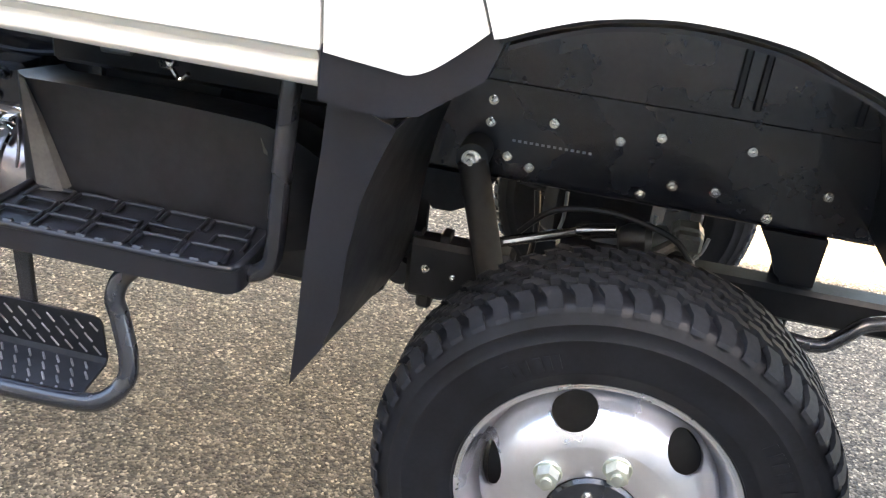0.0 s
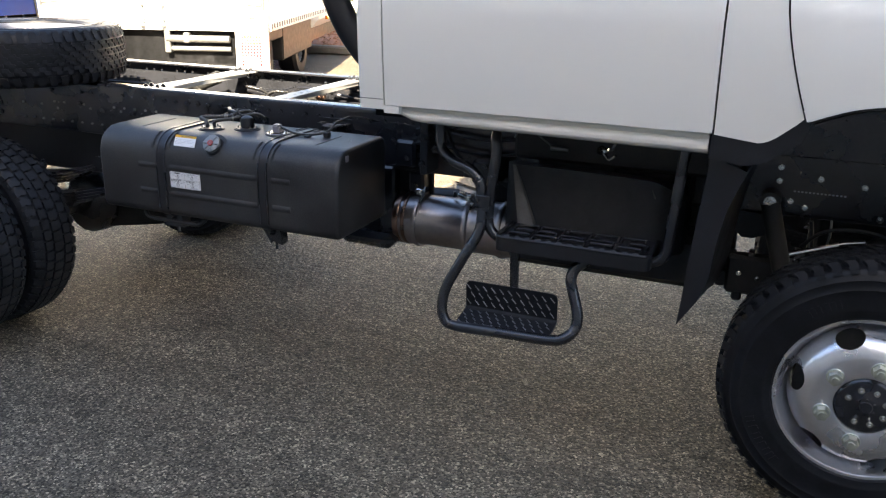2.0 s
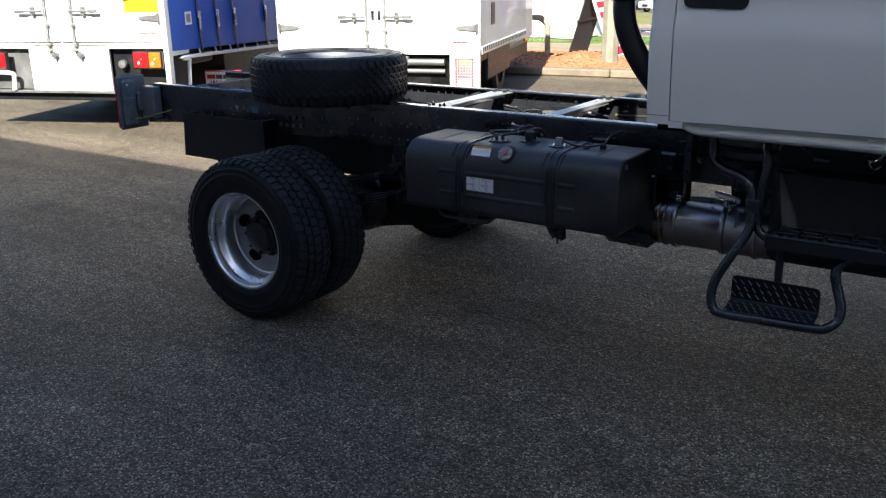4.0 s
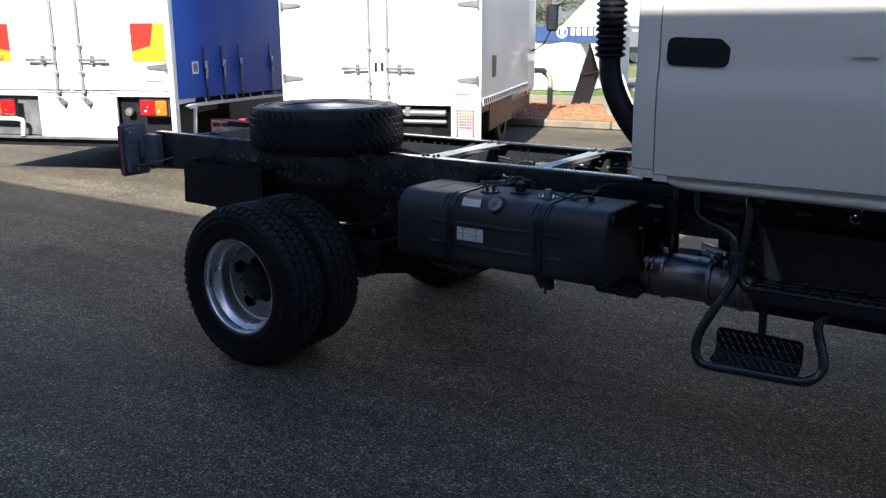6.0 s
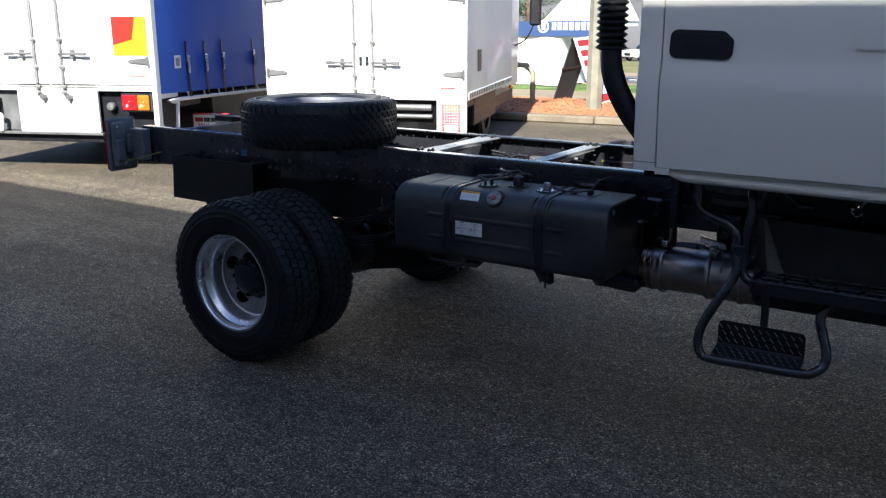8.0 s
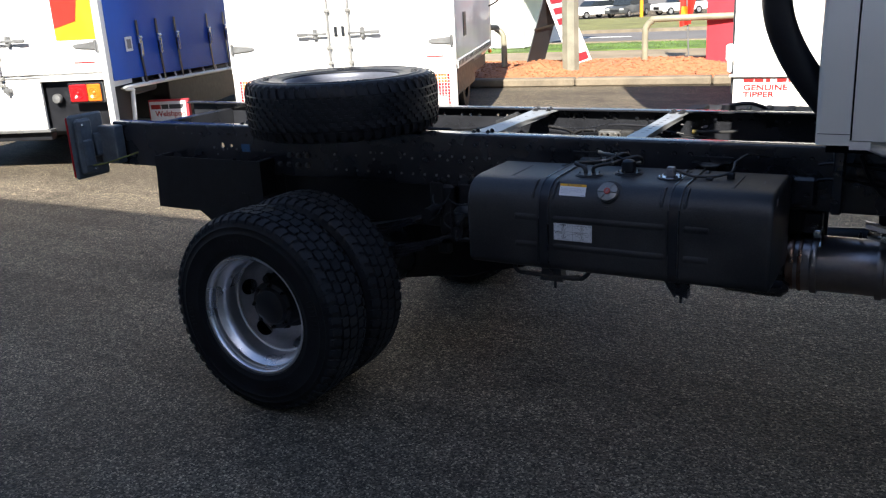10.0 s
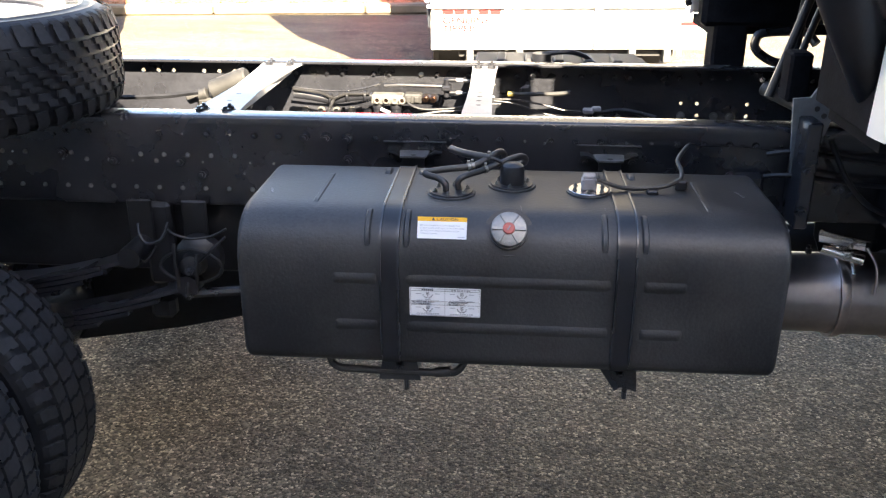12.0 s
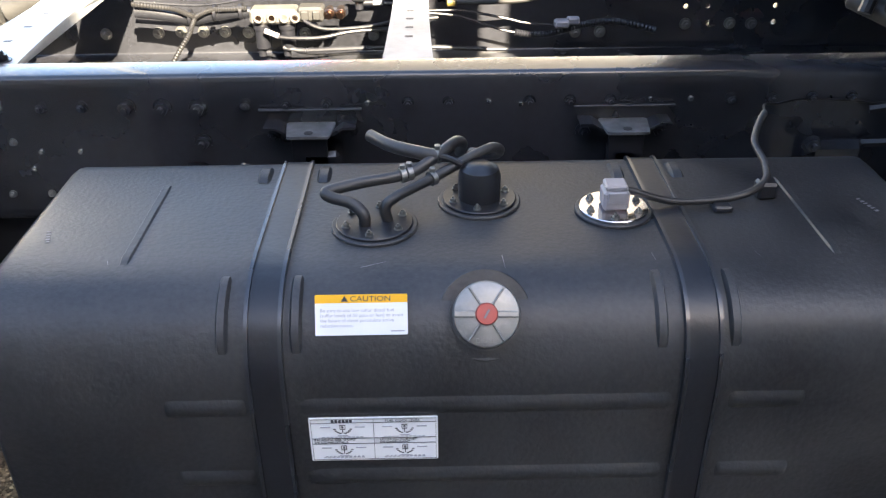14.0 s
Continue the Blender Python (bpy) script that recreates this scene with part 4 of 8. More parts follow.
for me, mm in ((RIMF, RIM), (RIMR, RIM), (TYRE, RUBBER), (TREAD, TREADRUB), (TREADR, TREADRUB)):
    me.materials.append(mm)
g = Geo()
g.cyl((0, 0, 0), (0, -0.004, 0), 0.0235, seg=20, bev=0.001); g.cyl((0, -0.003, 0), (0, -0.024, 0), 0.0205, 0.0185, seg=6); g.cyl((0, -0.02, 0), (0, -0.030, 0), 0.0105, 0.009, seg=12)
NUTM = g.mesh("wheel_nut"); NUTM.materials.append(NUT)
NUTD = NUTM.copy(); NUTD.materials.clear(); NUTD.materials.append(DUST)
g = Geo()
g.lathe([(0.0, 0.139), (0.016, 0.139), (0.018, 0.136), (0.030, 0.136), (0.033, 0.134), (0.066, 0.134), (0.074, 0.132), (0.079, 0.126), (0.079, 0.10)], 36, pose(0, 0, 0, 90, 0, 0))
for k in range(6):
    a = radians(30 + 60 * k)
    g.cyl((0.024 * math.cos(a), -0.134, 0.024 * math.sin(a)), (0.024 * math.cos(a), -0.140, 0.024 * math.sin(a)), 0.0035, seg=8)
HUBF = g.mesh("hub"); HUBF.materials.append(BLACK)
g = Geo(); hexbolt(g, (0, 0, 0), (0, -1, 0), 0.0065, 0.010)
HUBB = g.mesh("hub_bolt"); HUBB.materials.append(ZINC)
g = Geo()
g.lathe([(0.0, 0.012), (0.050, 0.011), (0.068, 0.004), (0.076, -0.010), (0.092, -0.014), (0.097, -0.022), (0.095, -0.08), (0.098, -0.096), (0.118, -0.108), (0.121, -0.127), (0.14, -0.133), (0.14, -0.16)], 30, pose(0, 0, 0, 90, 0, 0))
for k in range(8):
    a = radians(45 * k)
    hexbolt(g, (0.084 * math.cos(a), 0.014, 0.084 * math.sin(a)), (0, -1, 0), 0.008, 0.012)
HUBR = g.mesh("hub"); HUBR.materials.append(BLACKM)
g = Geo()
g.lathe([(0.0, 0.17), (0.15, 0.17), (0.19, 0.16), (0.195, -0.02), (0.0, -0.02)], 36, pose(0, 0, 0, 90, 0, 0))
DRUM = g.mesh("brake_drum"); DRUM.materials.append(DUST)
SIDETXT = Geo()
for a0, n_, r_ in ((200, 9, 0.305), (20, 7, 0.305), (110, 6, 0.290), (300, 8, 0.298)):
    for k in range(n_):
        a = radians(a0 + 3.4 * k)
        w = 0.0065
        m = Matrix.Translation((r_ * math.cos(a), -0.1142, r_ * math.sin(a))) @ Matrix.Rotation(-(a - math.pi / 2), 4, 'Y')
        SIDETXT.box((-w, -0.0008, -0.012), (w * 0.4 * (k % 3), 0.0008, 0.012), 0, m)
SIDETXT = SIDETXT.mesh("sidewall_relief"); SIDETXT.materials.append(RUBBER)


def wheel(x, y, z, kind, parent, turn=0.0, spin=0.0, name="wheel"):
    """A wheel part of the truck: rim with tyre, tread, nuts and hub under it."""
    ob = part(name, RIMF if kind == "front" else RIMR, None, parent, at=(x, y, z))
    ob.rotation_euler = (0, 0, radians(turn))
    def sub(nm, me, at=(0, 0, 0), rot=0.0):
        o = new(nm, me); o.parent = ob; o.location = at; o.rotation_euler = (0, rot, 0)
        return o
    sub("disc", DISCF if kind == "front" else DISCR); sub("tyre", TYRE, rot=spin); sub("tread", TREAD if kind == "front" else TREADR, rot=spin); tagged(sub("sidewall_relief", SIDETXT, rot=spin), kind="stuff")
    if kind == "front":
        for k in range(6):
            a = radians(20 + 60 * k)
            sub("wheel_nut", NUTM, (0.1111 * math.cos(a), -0.1285, 0.1111 * math.sin(a)), rot=0.3 * k)
        for k in (0, 1, 2, 3, 5, 6, 7):
            a = radians(20 + 45 * k); sub("hub_bolt", HUBB, (0.050 * math.cos(a), -0.134, 0.050 * math.sin(a)))
        sub("hub", HUBF); sub("brake_drum", DRUM, (0, 0.12, 0))
    elif kind == "rear":
        for k in range(6):
            a = radians(19 + 60 * k)
            sub("wheel_nut", NUTD, (0.1111 * math.cos(a), 0.112, 0.1111 * math.sin(a)))
        sub("hub", HUBR)
    return ob


FRONT_Y, REAR_Y, REAR_IN = 1.718, 1.444, 1.702
wheel(0, FRONT_Y, 0.392, "front", truck)
wheel(-3.397, REAR_Y, 0.394, "rear", truck, spin=0.4)
wheel(-3.397, REAR_IN, 0.394, "inner", truck, spin=0.9)
wheel(0, 2 * YC - FRONT_Y, 0.392, "front", truck, 180)
wheel(-3.397, 2 * YC - REAR_Y, 0.394, "rear", truck, 180)
wheel(-3.397, 2 * YC - REAR_IN, 0.394, "inner", truck, 180)

# spare wheel lying on the rails
spare = thing("spare_wheel", (-3.36, 1.99, 1.0), "black all-terrain spare tyre on grey rim lying flat on chassis", "wheel")
TYRESP, TREADSP = tyre_geo(0.3925).mesh("tyre", 50), tread_geo(56, 0.5, 0.387).mesh("tread", 30)
TYRESP.materials.append(RUBBER); TREADSP.materials.append(TREADRUB)
DISCSP = DISCR.copy(); DISCSP.materials.clear(); DISCSP.materials.append(RIMS)
RIMSP = RIMR.copy(); RIMSP.materials.clear(); RIMSP.materials.append(RIMS)
ob = new("wheel", RIMSP); ob.parent = spare; ob.location = (0, 0, 0.113); ob.rotation_euler = (radians(-90), 0, 0)
for nm, me in (("tyre", TYRESP), ("tread", TREADSP), ("sidewall_relief", SIDETXT), ("disc", DISCSP)):
    o = new(nm, me); o.parent = ob
    if nm == "sidewall_relief":
        tagged(o, kind="stuff")

# ---- fuel tank ----
TX0, TX1 = -2.557, -1.583
SEC = rounded([(1.868, 0.932), (1.53, 0.932), (1.53, 0.645), (1.868, 0.645)], [0.03, 0.10, 0.032, 0.04], 9)
CEN = Vector((1.70, 0.79))


def section(inset):
    return [(CEN.x + (y - CEN.x) * (1 - inset / 0.165), CEN.y + (z - CEN.y) * (1 - inset / 0.14)) for y, z in SEC]


g = Geo()
rings = [(TX0, 0.011), (TX0 + 0.003, 0.004), (TX0 + 0.009, 0.0), (TX0 + 0.014, -0.001), (TX1 - 0.014, -0.001), (TX1 - 0.009, 0.0), (TX1 - 0.003, 0.004), (TX1, 0.011)]
n = len(SEC)
vs, fs = [], []
for x, ins in rings:
    vs += [(x, y, z) for y, z in section(ins)]
for k in range(len(rings) - 1):
    fs += [(k * n + i, k * n + (i + 1) % n, (k + 1) * n + (i + 1) % n, (k + 1) * n + i) for i in range(n)]
fs += [tuple(range(n)), tuple((len(rings) - 1) * n + i for i in reversed(range(n)))]
g.add(vs, fs)
tank = part("fuel_tank", g, TANK, truck, "dark charcoal plastic fuel tank with moulded ribs", smooth=40)
# dense outline with normals, from the back of the top over the front to the bottom
DEN = []
for i in range(n):
    a, b = Vector(SEC[i]), Vector(SEC[(i + 1) % n])
    steps = max(1, int((b - a).length / 0.006))
    DEN += [a + (b - a) * (k / steps) for k in range(steps)]


def strip(g, x0, x1, test, off, sink=0.004):
    """A raised band across the tank between x0 and x1 on those outline points that pass the test."""
    run = [p for p in DEN if test(p)]
    nn = len(run)
    nor = []
    for i in range(nn):
        d = run[min(i + 1, nn - 1)] - run[max(i - 1, 0)]
        nrm = Vector((d.y, -d.x)).normalized()
        if nrm.dot(run[i] - CEN) < 0:
            nrm = -nrm
        nor.append(nrm)
    w = (x1 - x0)
    e = min(0.008, w * 0.3) if w > 0.016 and w < 0.03 else min(0.003, w * 0.2)
    prof = [(x0, -sink), (x0 + e, off), (x1 - e, off), (x1, -sink)]
    vs, fs = [], []
    for i, p in enumerate(run):
        taper = min(1.0, (min(i, nn - 1 - i) + 0.5) / 2)
        for x, o in prof:
            q = p + nor[i] * (o if o < 0 else o * taper)
            vs.append((x, q.x, q.y))
    for i in range(nn - 1):
        fs += [(i * 4 + k, i * 4 + k + 1, (i + 1) * 4 + k + 1, (i + 1) * 4 + k) for k in range(3)]
    g.add(vs, fs)


for xs in (-2.298, -1.881):
    g = Geo(); strip(g, xs, xs + 0.037, lambda p: (p.x < 1.862 and p.y > 0.66) or (p.y <= 0.66 and p.x < 1.60), 0.004)
    st = part("strap", g, BLACKM, tank, "black steel strap", smooth=30)
    for q in (xs - 0.001, xs + 0.031):
        g = Geo(); strip(g, q, q + 0.006, lambda p: (p.x < 1.862 and p.y > 0.66), 0.0065)
        part("strap_edge", g, BLACK, tank, smooth=30)
    for q in (xs - 0.030, xs + 0.040):
        g = Geo(); strip(g, q, q + 0.017, lambda p: (p.x < 1.60 and p.y > 0.875), 0.0068); part("rib", g, TANK, tank, smooth=40)
        g = Geo(); strip(g, q, q + 0.024, lambda p: (1.795 < p.x < 1.84 and p.y > 0.9), 0.0060); part("rib", g, TANK, tank, smooth=40)
for zc in (0.821, 0.729):
    for xa, xb in ((-2.382, -2.302), (-2.252, -1.886), (-1.833, -1.757)):
        g = Geo()
        m = Matrix.Translation(((xa + xb) / 2, 1.5305, zc))
        h = (xb - xa) / 2
        vs, fs = [], []
        def rib(u, v):
            e = min(1, u * (xb - xa) / 0.012, (1 - u) * (xb - xa) / 0.012)
            e = math.sqrt(max(0, 1 - (1 - e) ** 2))
            return (xa + (xb - xa) * u, 1.5295 - 0.0036 * e * math.sin(math.pi * v), zc - 0.0115 + 0.023 * v)
        g.sheet(rib, 24, 8, (0, 0.004, 0))
        part("rib", g, TANK, tank, smooth=50)
for xx in (-2.426, -1.713):
    g = Geo(); strip(g, xx - 0.009, xx + 0.009, lambda p: 1.61 < p.x < 1.80 and p.y > 0.9, 0.003)
    part("rib", g, TANK, tank, smooth=40)

# small pale marks on the top of the tank, too small to read
for x, y, nb in ((-1.643, 1.732, 6), (-2.524, 1.685, 5)):
    g = Geo()
    for k in range(nb):
        m = pose(x + 0.0016 * k, y - 0.0055 * k, 0.9337, 0, 0, -74)
        g.box((-0.0014, -0.0022, 0), (0.0014 if k % 2 else 0.0004, 0.0022, 0.0004), 0, m)
    tagged(part("pale_mark", g, GREYP, tank, "row of small pale printed marks"), kind="stuff")
# filler neck and cap on the rounded shoulder
capm = Matrix.Translation((-2.07, 1.5515, 0.911)) @ Euler((radians(90 - 36), 0, 0)).to_matrix().to_4x4()
g = Geo(); g.lathe([(0.0445, -0.025), (0.0445, -0.0095), (0.0435, -0.0085), (0.034, -0.0085), (0.034, 0.004), (0.028, 0.004)], 40, capm)
part("filler_neck", g, TANK, tank)
g = Geo(); g.lathe([(0.0300, -0.004), (0.0315, 0.002), (0.0315, 0.011), (0.0305, 0.0135), (0.0290, 0.0142), (0.0115, 0.0155), (0.0, 0.0155)], 44, capm)
for k, hw in ((0, 0.0030), (57, 0.0011), (123, 0.0011), (180, 0.0030), (237, 0.0011), (303, 0.0011)):
    m = capm @ Matrix.Rotation(radians(k - 1), 4, 'Z')
    r_ = Geo(); r_.box((0.010, -hw, 0.012), (0.0302, hw, 0.0185 if hw > 0.002 else 0.0172), 0.0008, m); part("cap_rib", r_, CASTAL, tank)
lettering("cap_word", "DIESEL", 0.0062, CASTAL, tank, capm @ Matrix.Translation((-0.0105, -0.0262, 0.0148)), 0.0005)
cap = part("fuel_cap", g, CASTAL, tank, "cast metal fuel cap")
g = Geo(); g.lathe([(0.0105, 0.016), (0.0105, 0.0195), (0.0095, 0.021), (0.0, 0.021)], 24, capm)
part("cap_lock", g, REDCAP, tank, "red round lock cover")
g = Geo(); g.box((-0.0045, -0.001, 0.0208), (0.0045, 0.001, 0.0216), 0, capm @ Matrix.Rotation(radians(60), 4, 'Z'))
part("key_slot", g, GREYP, tank)

# fittings on top of the tank
def flange(x, y, r, material, bolts, label=""):
    g = Geo(); g.cyl((x, y, 0.9315), (x, y, 0.9365), r * 1.12, seg=36, bev=0.001)
    part("seat", g, TANK, tank)
    g = Geo(); g.cyl((x, y, 0.936), (x, y, 0.9395), r, seg=36, bev=0.0008)
    ob = part("flange", g, material, tank, label)
    for k in range(bolts):
        a = 2 * math.pi * k / bolts + 0.4
        g = Geo(); hexbolt(g, (x + r * 0.78 * math.cos(a), y + r * 0.78 * math.sin(a), 0.9395), (0, 0, 1), 0.0034, 0.0045); part("flange_bolt", g, BIGZ.materials[0], ob)


flange(-2.180, 1.688, 0.041, BLACKM, 6)
flange(-2.066, 1.742, 0.041, BLACKM, 6)
flange(-1.921, 1.714, 0.0375, STEEL, 6, "bright zinc sender flange")
g = Geo(); g.lathe([(0.0235, 0.938), (0.0235, 0.966), (0.021, 0.974), (0.012, 0.9795), (0.0, 0.980)], 28, pose(-2.066, 1.742, 0))
part("vent_valve", g, BLACKM, tank)
g = Geo(); g.box((-1.935, 1.700, 0.9395), (-1.907, 1.728, 0.962), 0.003); g.box((-1.931, 1.697, 0.950), (-1.911, 1.701, 0.963), 0.001); g.box((-1.933, 1.703, 0.961), (-1.909, 1.726, 0.968), 0.002)
part("sender_plug", g, GREYP, tank, "grey plastic connector")
h1 = [(-2.190, 1.680, 0.938), (-2.191, 1.680, 0.952), (-2.204, 1.688, 0.961), (-2.225, 1.694, 0.965), (-2.229, 1.702, 0.968), (-2.194, 1.718, 0.970), (-2.143, 1.734, 0.973), (-2.112, 1.753, 0.985), (-2.092, 1.777, 0.990), (-2.083, 1.80, 0.978), (-2.085, 1.83, 0.955)]
h2 = [(-2.166, 1.690, 0.938), (-2.168, 1.690, 0.954), (-2.157, 1.697, 0.963), (-2.118, 1.731, 0.968), (-2.080, 1.757, 0.978), (-2.052, 1.778, 0.982), (-2.040, 1.795, 0.972), (-2.045, 1.82, 0.955), (-2.07, 1.85, 0.945)]
h3 = [(-2.189, 1.811, 0.985), (-2.165, 1.780, 0.986), (-2.133, 1.757, 0.987), (-2.110, 1.750, 0.985)]
for h, r in ((h1, 0.0065), (h2, 0.0060), (h3, 0.0075)):
    g = Geo(); g.tube(h, r, 12, 8)
    part("fuel_hose", g, HOSE, tank, smooth=60)
g = Geo(); g.tube([(-2.112, 1.751, 0.985), (-2.10, 1.747, 0.984), (-2.085, 1.743, 0.978)], 0.0035, 8)
part("breather_pipe", g, BLACKM, tank)
for p, d in (((-2.143, 1.734, 0.973), (0.05, 0.02, 0.004)), ((-2.150, 1.731, 0.972), (0.05, 0.02, 0.004)), ((-2.118, 1.731, 0.968), (0.04, 0.03, 0.006)), ((-2.112, 1.752, 0.985), (0.03, -0.01, 0))):
    d = Vector(d).normalized()
    g = Geo(); g.cyl(Vector(p) - d * 0.003, Vector(p) + d * 0.003, 0.0085, seg=16)
    g.box(Vector(p) + Vector((-0.003, -0.003, 0.007)), Vector(p) + Vector((0.003, 0.003, 0.013)), 0.0008)
    part("hose_clamp", g, BIGZ.materials[0], tank)
cab_ = [(-1.921, 1.716, 0.958), (-1.905, 1.716, 0.957), (-1.857, 1.718, 0.942), (-1.803, 1.722, 0.941), (-1.769, 1.728, 0.946), (-1.745, 1.748, 0.952), (-1.740, 1.772, 0.962), (-1.743, 1.803, 0.973), (-1.728, 1.838, 0.982), (-1.716, 1.855, 0.989)]
g = Geo(); g.tube(cab_, 0.0042, 10, 6)
part("sender_cable", g, HOSE, tank, smooth=60)
g = Geo(); g.tube([(-1.716, 1.855, 0.989), (-1.70, 1.90, 0.982), (-1.66, 1.955, 0.962), (-1.60, 1.988, 0.955), (-1.50, 1.988, 0.948), (-1.40, 1.988, 0.94)], 0.0016, 8)
part("sender_cable", g, DARKIN, tank)
g = Geo(); g.box((-1.812, 1.705, 0.932), (-1.792, 1.725, 0.940), 0.002); part("cable_clip", g, BLACKM, tank)
g = Geo(); g.box((-1.755, 1.735, 0.932), (-1.733, 1.755, 0.952), 0.003); part("cable_clip", g, BLACKM, tank)
# pale moulded marks and scuffs
g = Geo()
for k in range(5):
    g.box((-2.508 + 0.004 * k, 1.70 - 0.010 * (k % 2), 0.9325), (-2.506 + 0.004 * k, 1.712 - 0.010 * (k % 2), 0.9328))
    g.box((-1.655 + 0.004 * k, 1.765, 0.9325), (-1.653 + 0.004 * k, 1.773, 0.9328))
part("moulding_mark", g, GREYP, tank)
g = Geo()
for p, q in (((-2.0, 1.665), (-1.965, 1.652)), ((-2.05, 1.63), (-2.048, 1.60)), ((-1.9, 1.645), (-1.898, 1.61)), ((-2.19, 1.605), (-2.165, 1.615)), ((-2.38, 1.70), (-2.35, 1.72)), ((-1.79, 1.66), (-1.77, 1.65)), ((-1.80, 1.645), (-1.792, 1.615)), ((-2.33, 1.66), (-2.31, 1.64)), ((-2.13, 1.65), (-2.11, 1.632)), ((-1.70, 1.69), (-1.682, 1.675)), ((-2.45, 1.64), (-2.44, 1.615))):
    d = (Vector(q) - Vector(p)); o = Vector((-d.y, d.x)).normalized() * 0.0004
    g.add([(*(Vector(p) - o), 0.9327), (*(Vector(q) - o * 0.3), 0.9327), (*(Vector(q) + o * 0.3), 0.9327), (*(Vector(p) + o), 0.9327)], [(0, 1, 2, 3)])
part("scuff_mark", g, GREYP, tank)

# labels
TXT = Matrix.Translation((0, 0, 0)) @ Euler((radians(90), 0, 0)).to_matrix().to_4x4()
def on_face(x, z, dy=0.0):
    return Matrix.Translation((x, 1.5275 + dy, z)) @ TXT


g = Geo(); g.prism(rounded([(-2.2435, 0.752), (-2.1165, 0.752), (-2.1165, 0.8075), (-2.2435, 0.8075)], 0.002), 1.5275, 1.530, 'y')
part("lever_label", g, LABEL, tank, "white printed fuel cock label")
g = Geo()
def bar(x0, x1, z0, z1, dy=0.0006):
    g.box((x0, 1.5275 - dy, z0), (x1, 1.5276, z1))
LX0, LX1, LZ0, LZ1 = -2.2415, -2.1185, 0.7535, 0.806
for z in (LZ0, LZ1, 0.8015, 0.7815, 0.7745):
    bar(LX0, LX1, z - 0.00018, z + 0.00018)
for x in (LX0, LX1, -2.1800):
    bar(x - 0.00018, x + 0.00018, LZ0, LZ1)
for cx in (-2.2105, -2.1495):
    for cz in (0.7935, 0.7665):
        bar(cx - 0.0028, cx + 0.0028, cz - 0.0003, cz + 0.0003); bar(cx - 0.0028, cx + 0.0028, cz + 0.0047, cz + 0.0053)
        bar(cx - 0.0028, cx - 0.0022, cz, cz + 0.005); bar(cx + 0.0022, cx + 0.0028, cz, cz + 0.005); bar(cx - 0.001, cx + 0.001, cz + 0.0015, cz + 0.0035)
        bar(cx - 0.0004, cx + 0.0004, cz - 0.005, cz)
        for k in range(9):
            a = radians(200 + 17.5 * k)
            if k != 4:
                x, z = cx + 0.0085 * math.cos(a), cz + 0.0028 + 0.0085 * math.sin(a)
                bar(x - 0.0012, x + 0.0012, z - 0.0005, z + 0.0005)
for k in range(6):
    bar(-2.2215 + 0.0036 * k, -2.2188 + 0.0036 * k, 0.8022, 0.8052)
part("label_drawing", g, INK, tank)
g = Geo()
for cx in (-2.2105, -2.1495):
    for z in (0.7828, 0.7560):
        for k in range(10):
            bar(cx - 0.021 + 0.0042 * k, cx - 0.0178 + 0.0042 * k, z, z + 0.0008)
            bar(cx - 0.019 + 0.0040 * k, cx - 0.0165 + 0.0040 * k, z + 0.0014, z + 0.0021) if z < 0.77 else None
    for z in (0.7955, 0.7685):
        bar(cx - 0.022, cx - 0.012, z, z + 0.0012); bar(cx + 0.012, cx + 0.022, z, z + 0.0012)
    for z in (0.7845, 0.7578):
        bar(cx - 0.005, cx + 0.005, z, z + 0.001)
part("small_print", g, GREYINK, tank)
lettering("label_text", "FUEL COCK LEVER", 0.0036, INK, tank, on_face(-2.1685, 0.8024, -0.0004), 0.0002, squeeze=1.15)
lettering("label_text", "PALANCA DEL GRIFO", 0.0034, INK, tank, on_face(-2.2395, 0.7786, -0.0004), 0.0002, squeeze=1.25)
lettering("label_text", "DE COMBUSTIBLE", 0.0034, INK, tank, on_face(-2.2395, 0.7752, -0.0004), 0.0002, squeeze=1.25)
lettering("label_text", "LEVIER DU ROBINET", 0.0034, INK, tank, on_face(-2.1745, 0.7786, -0.0004), 0.0002, squeeze=1.2)
lettering("label_text", "DE CARBURANT", 0.0034, INK, tank, on_face(-2.1745, 0.7752, -0.0004), 0.0002, squeeze=1.2)
# caution label, on the lower part of the shoulder, leaning back
lean = Matrix.Translation((-2.2305, 1.5435, 0.8955)) @ Euler((radians(90 - 27), 0, 0)).to_matrix().to_4x4()
g = Geo(); g.prism(rounded([(0, 0), (0.087, 0), (0.087, 0.0305), (0, 0.0305)], 0.0012), 0, 0.0012, 'z', lean)
part("caution_label", g, LABEL, tank, "white caution label")
g = Geo(); g.prism(rounded([(0, 0.0305), (0, 0.0385), (0.087, 0.0385), (0.087, 0.0305)], [0, 0.0012, 0.0012, 0]), 0, 0.0012, 'z', lean)
part("caution_band", g, AMBER, tank, "yellow caution band")
lettering("caution_word", "CAUTION", 0.0068, INK, tank, lean @ Matrix.Translation((0.0330, 0.0322, 0.0014)), 0.0002, squeeze=1.25)
g = Geo(); g.prism([(0.0245, 0.0320), (0.0312, 0.0320), (0.02785, 0.0374)], 0.0013, 0.0016, 'z', lean)
part("warning_sign", g, INK, tank)
def label_line(text, x, y, width, size):
    """One line of print on the caution label, set to the given width."""
    ob = lettering("label_text", text, size, GREYINK, tank, Matrix.Identity(4), 0.0001)
    w = max(v.co.x for v in ob.data.vertices)
    ob.data.transform(lean @ Matrix.Translation((x, y, 0.0014)) @ Matrix.Diagonal((width / w, 1, 1, 1)))
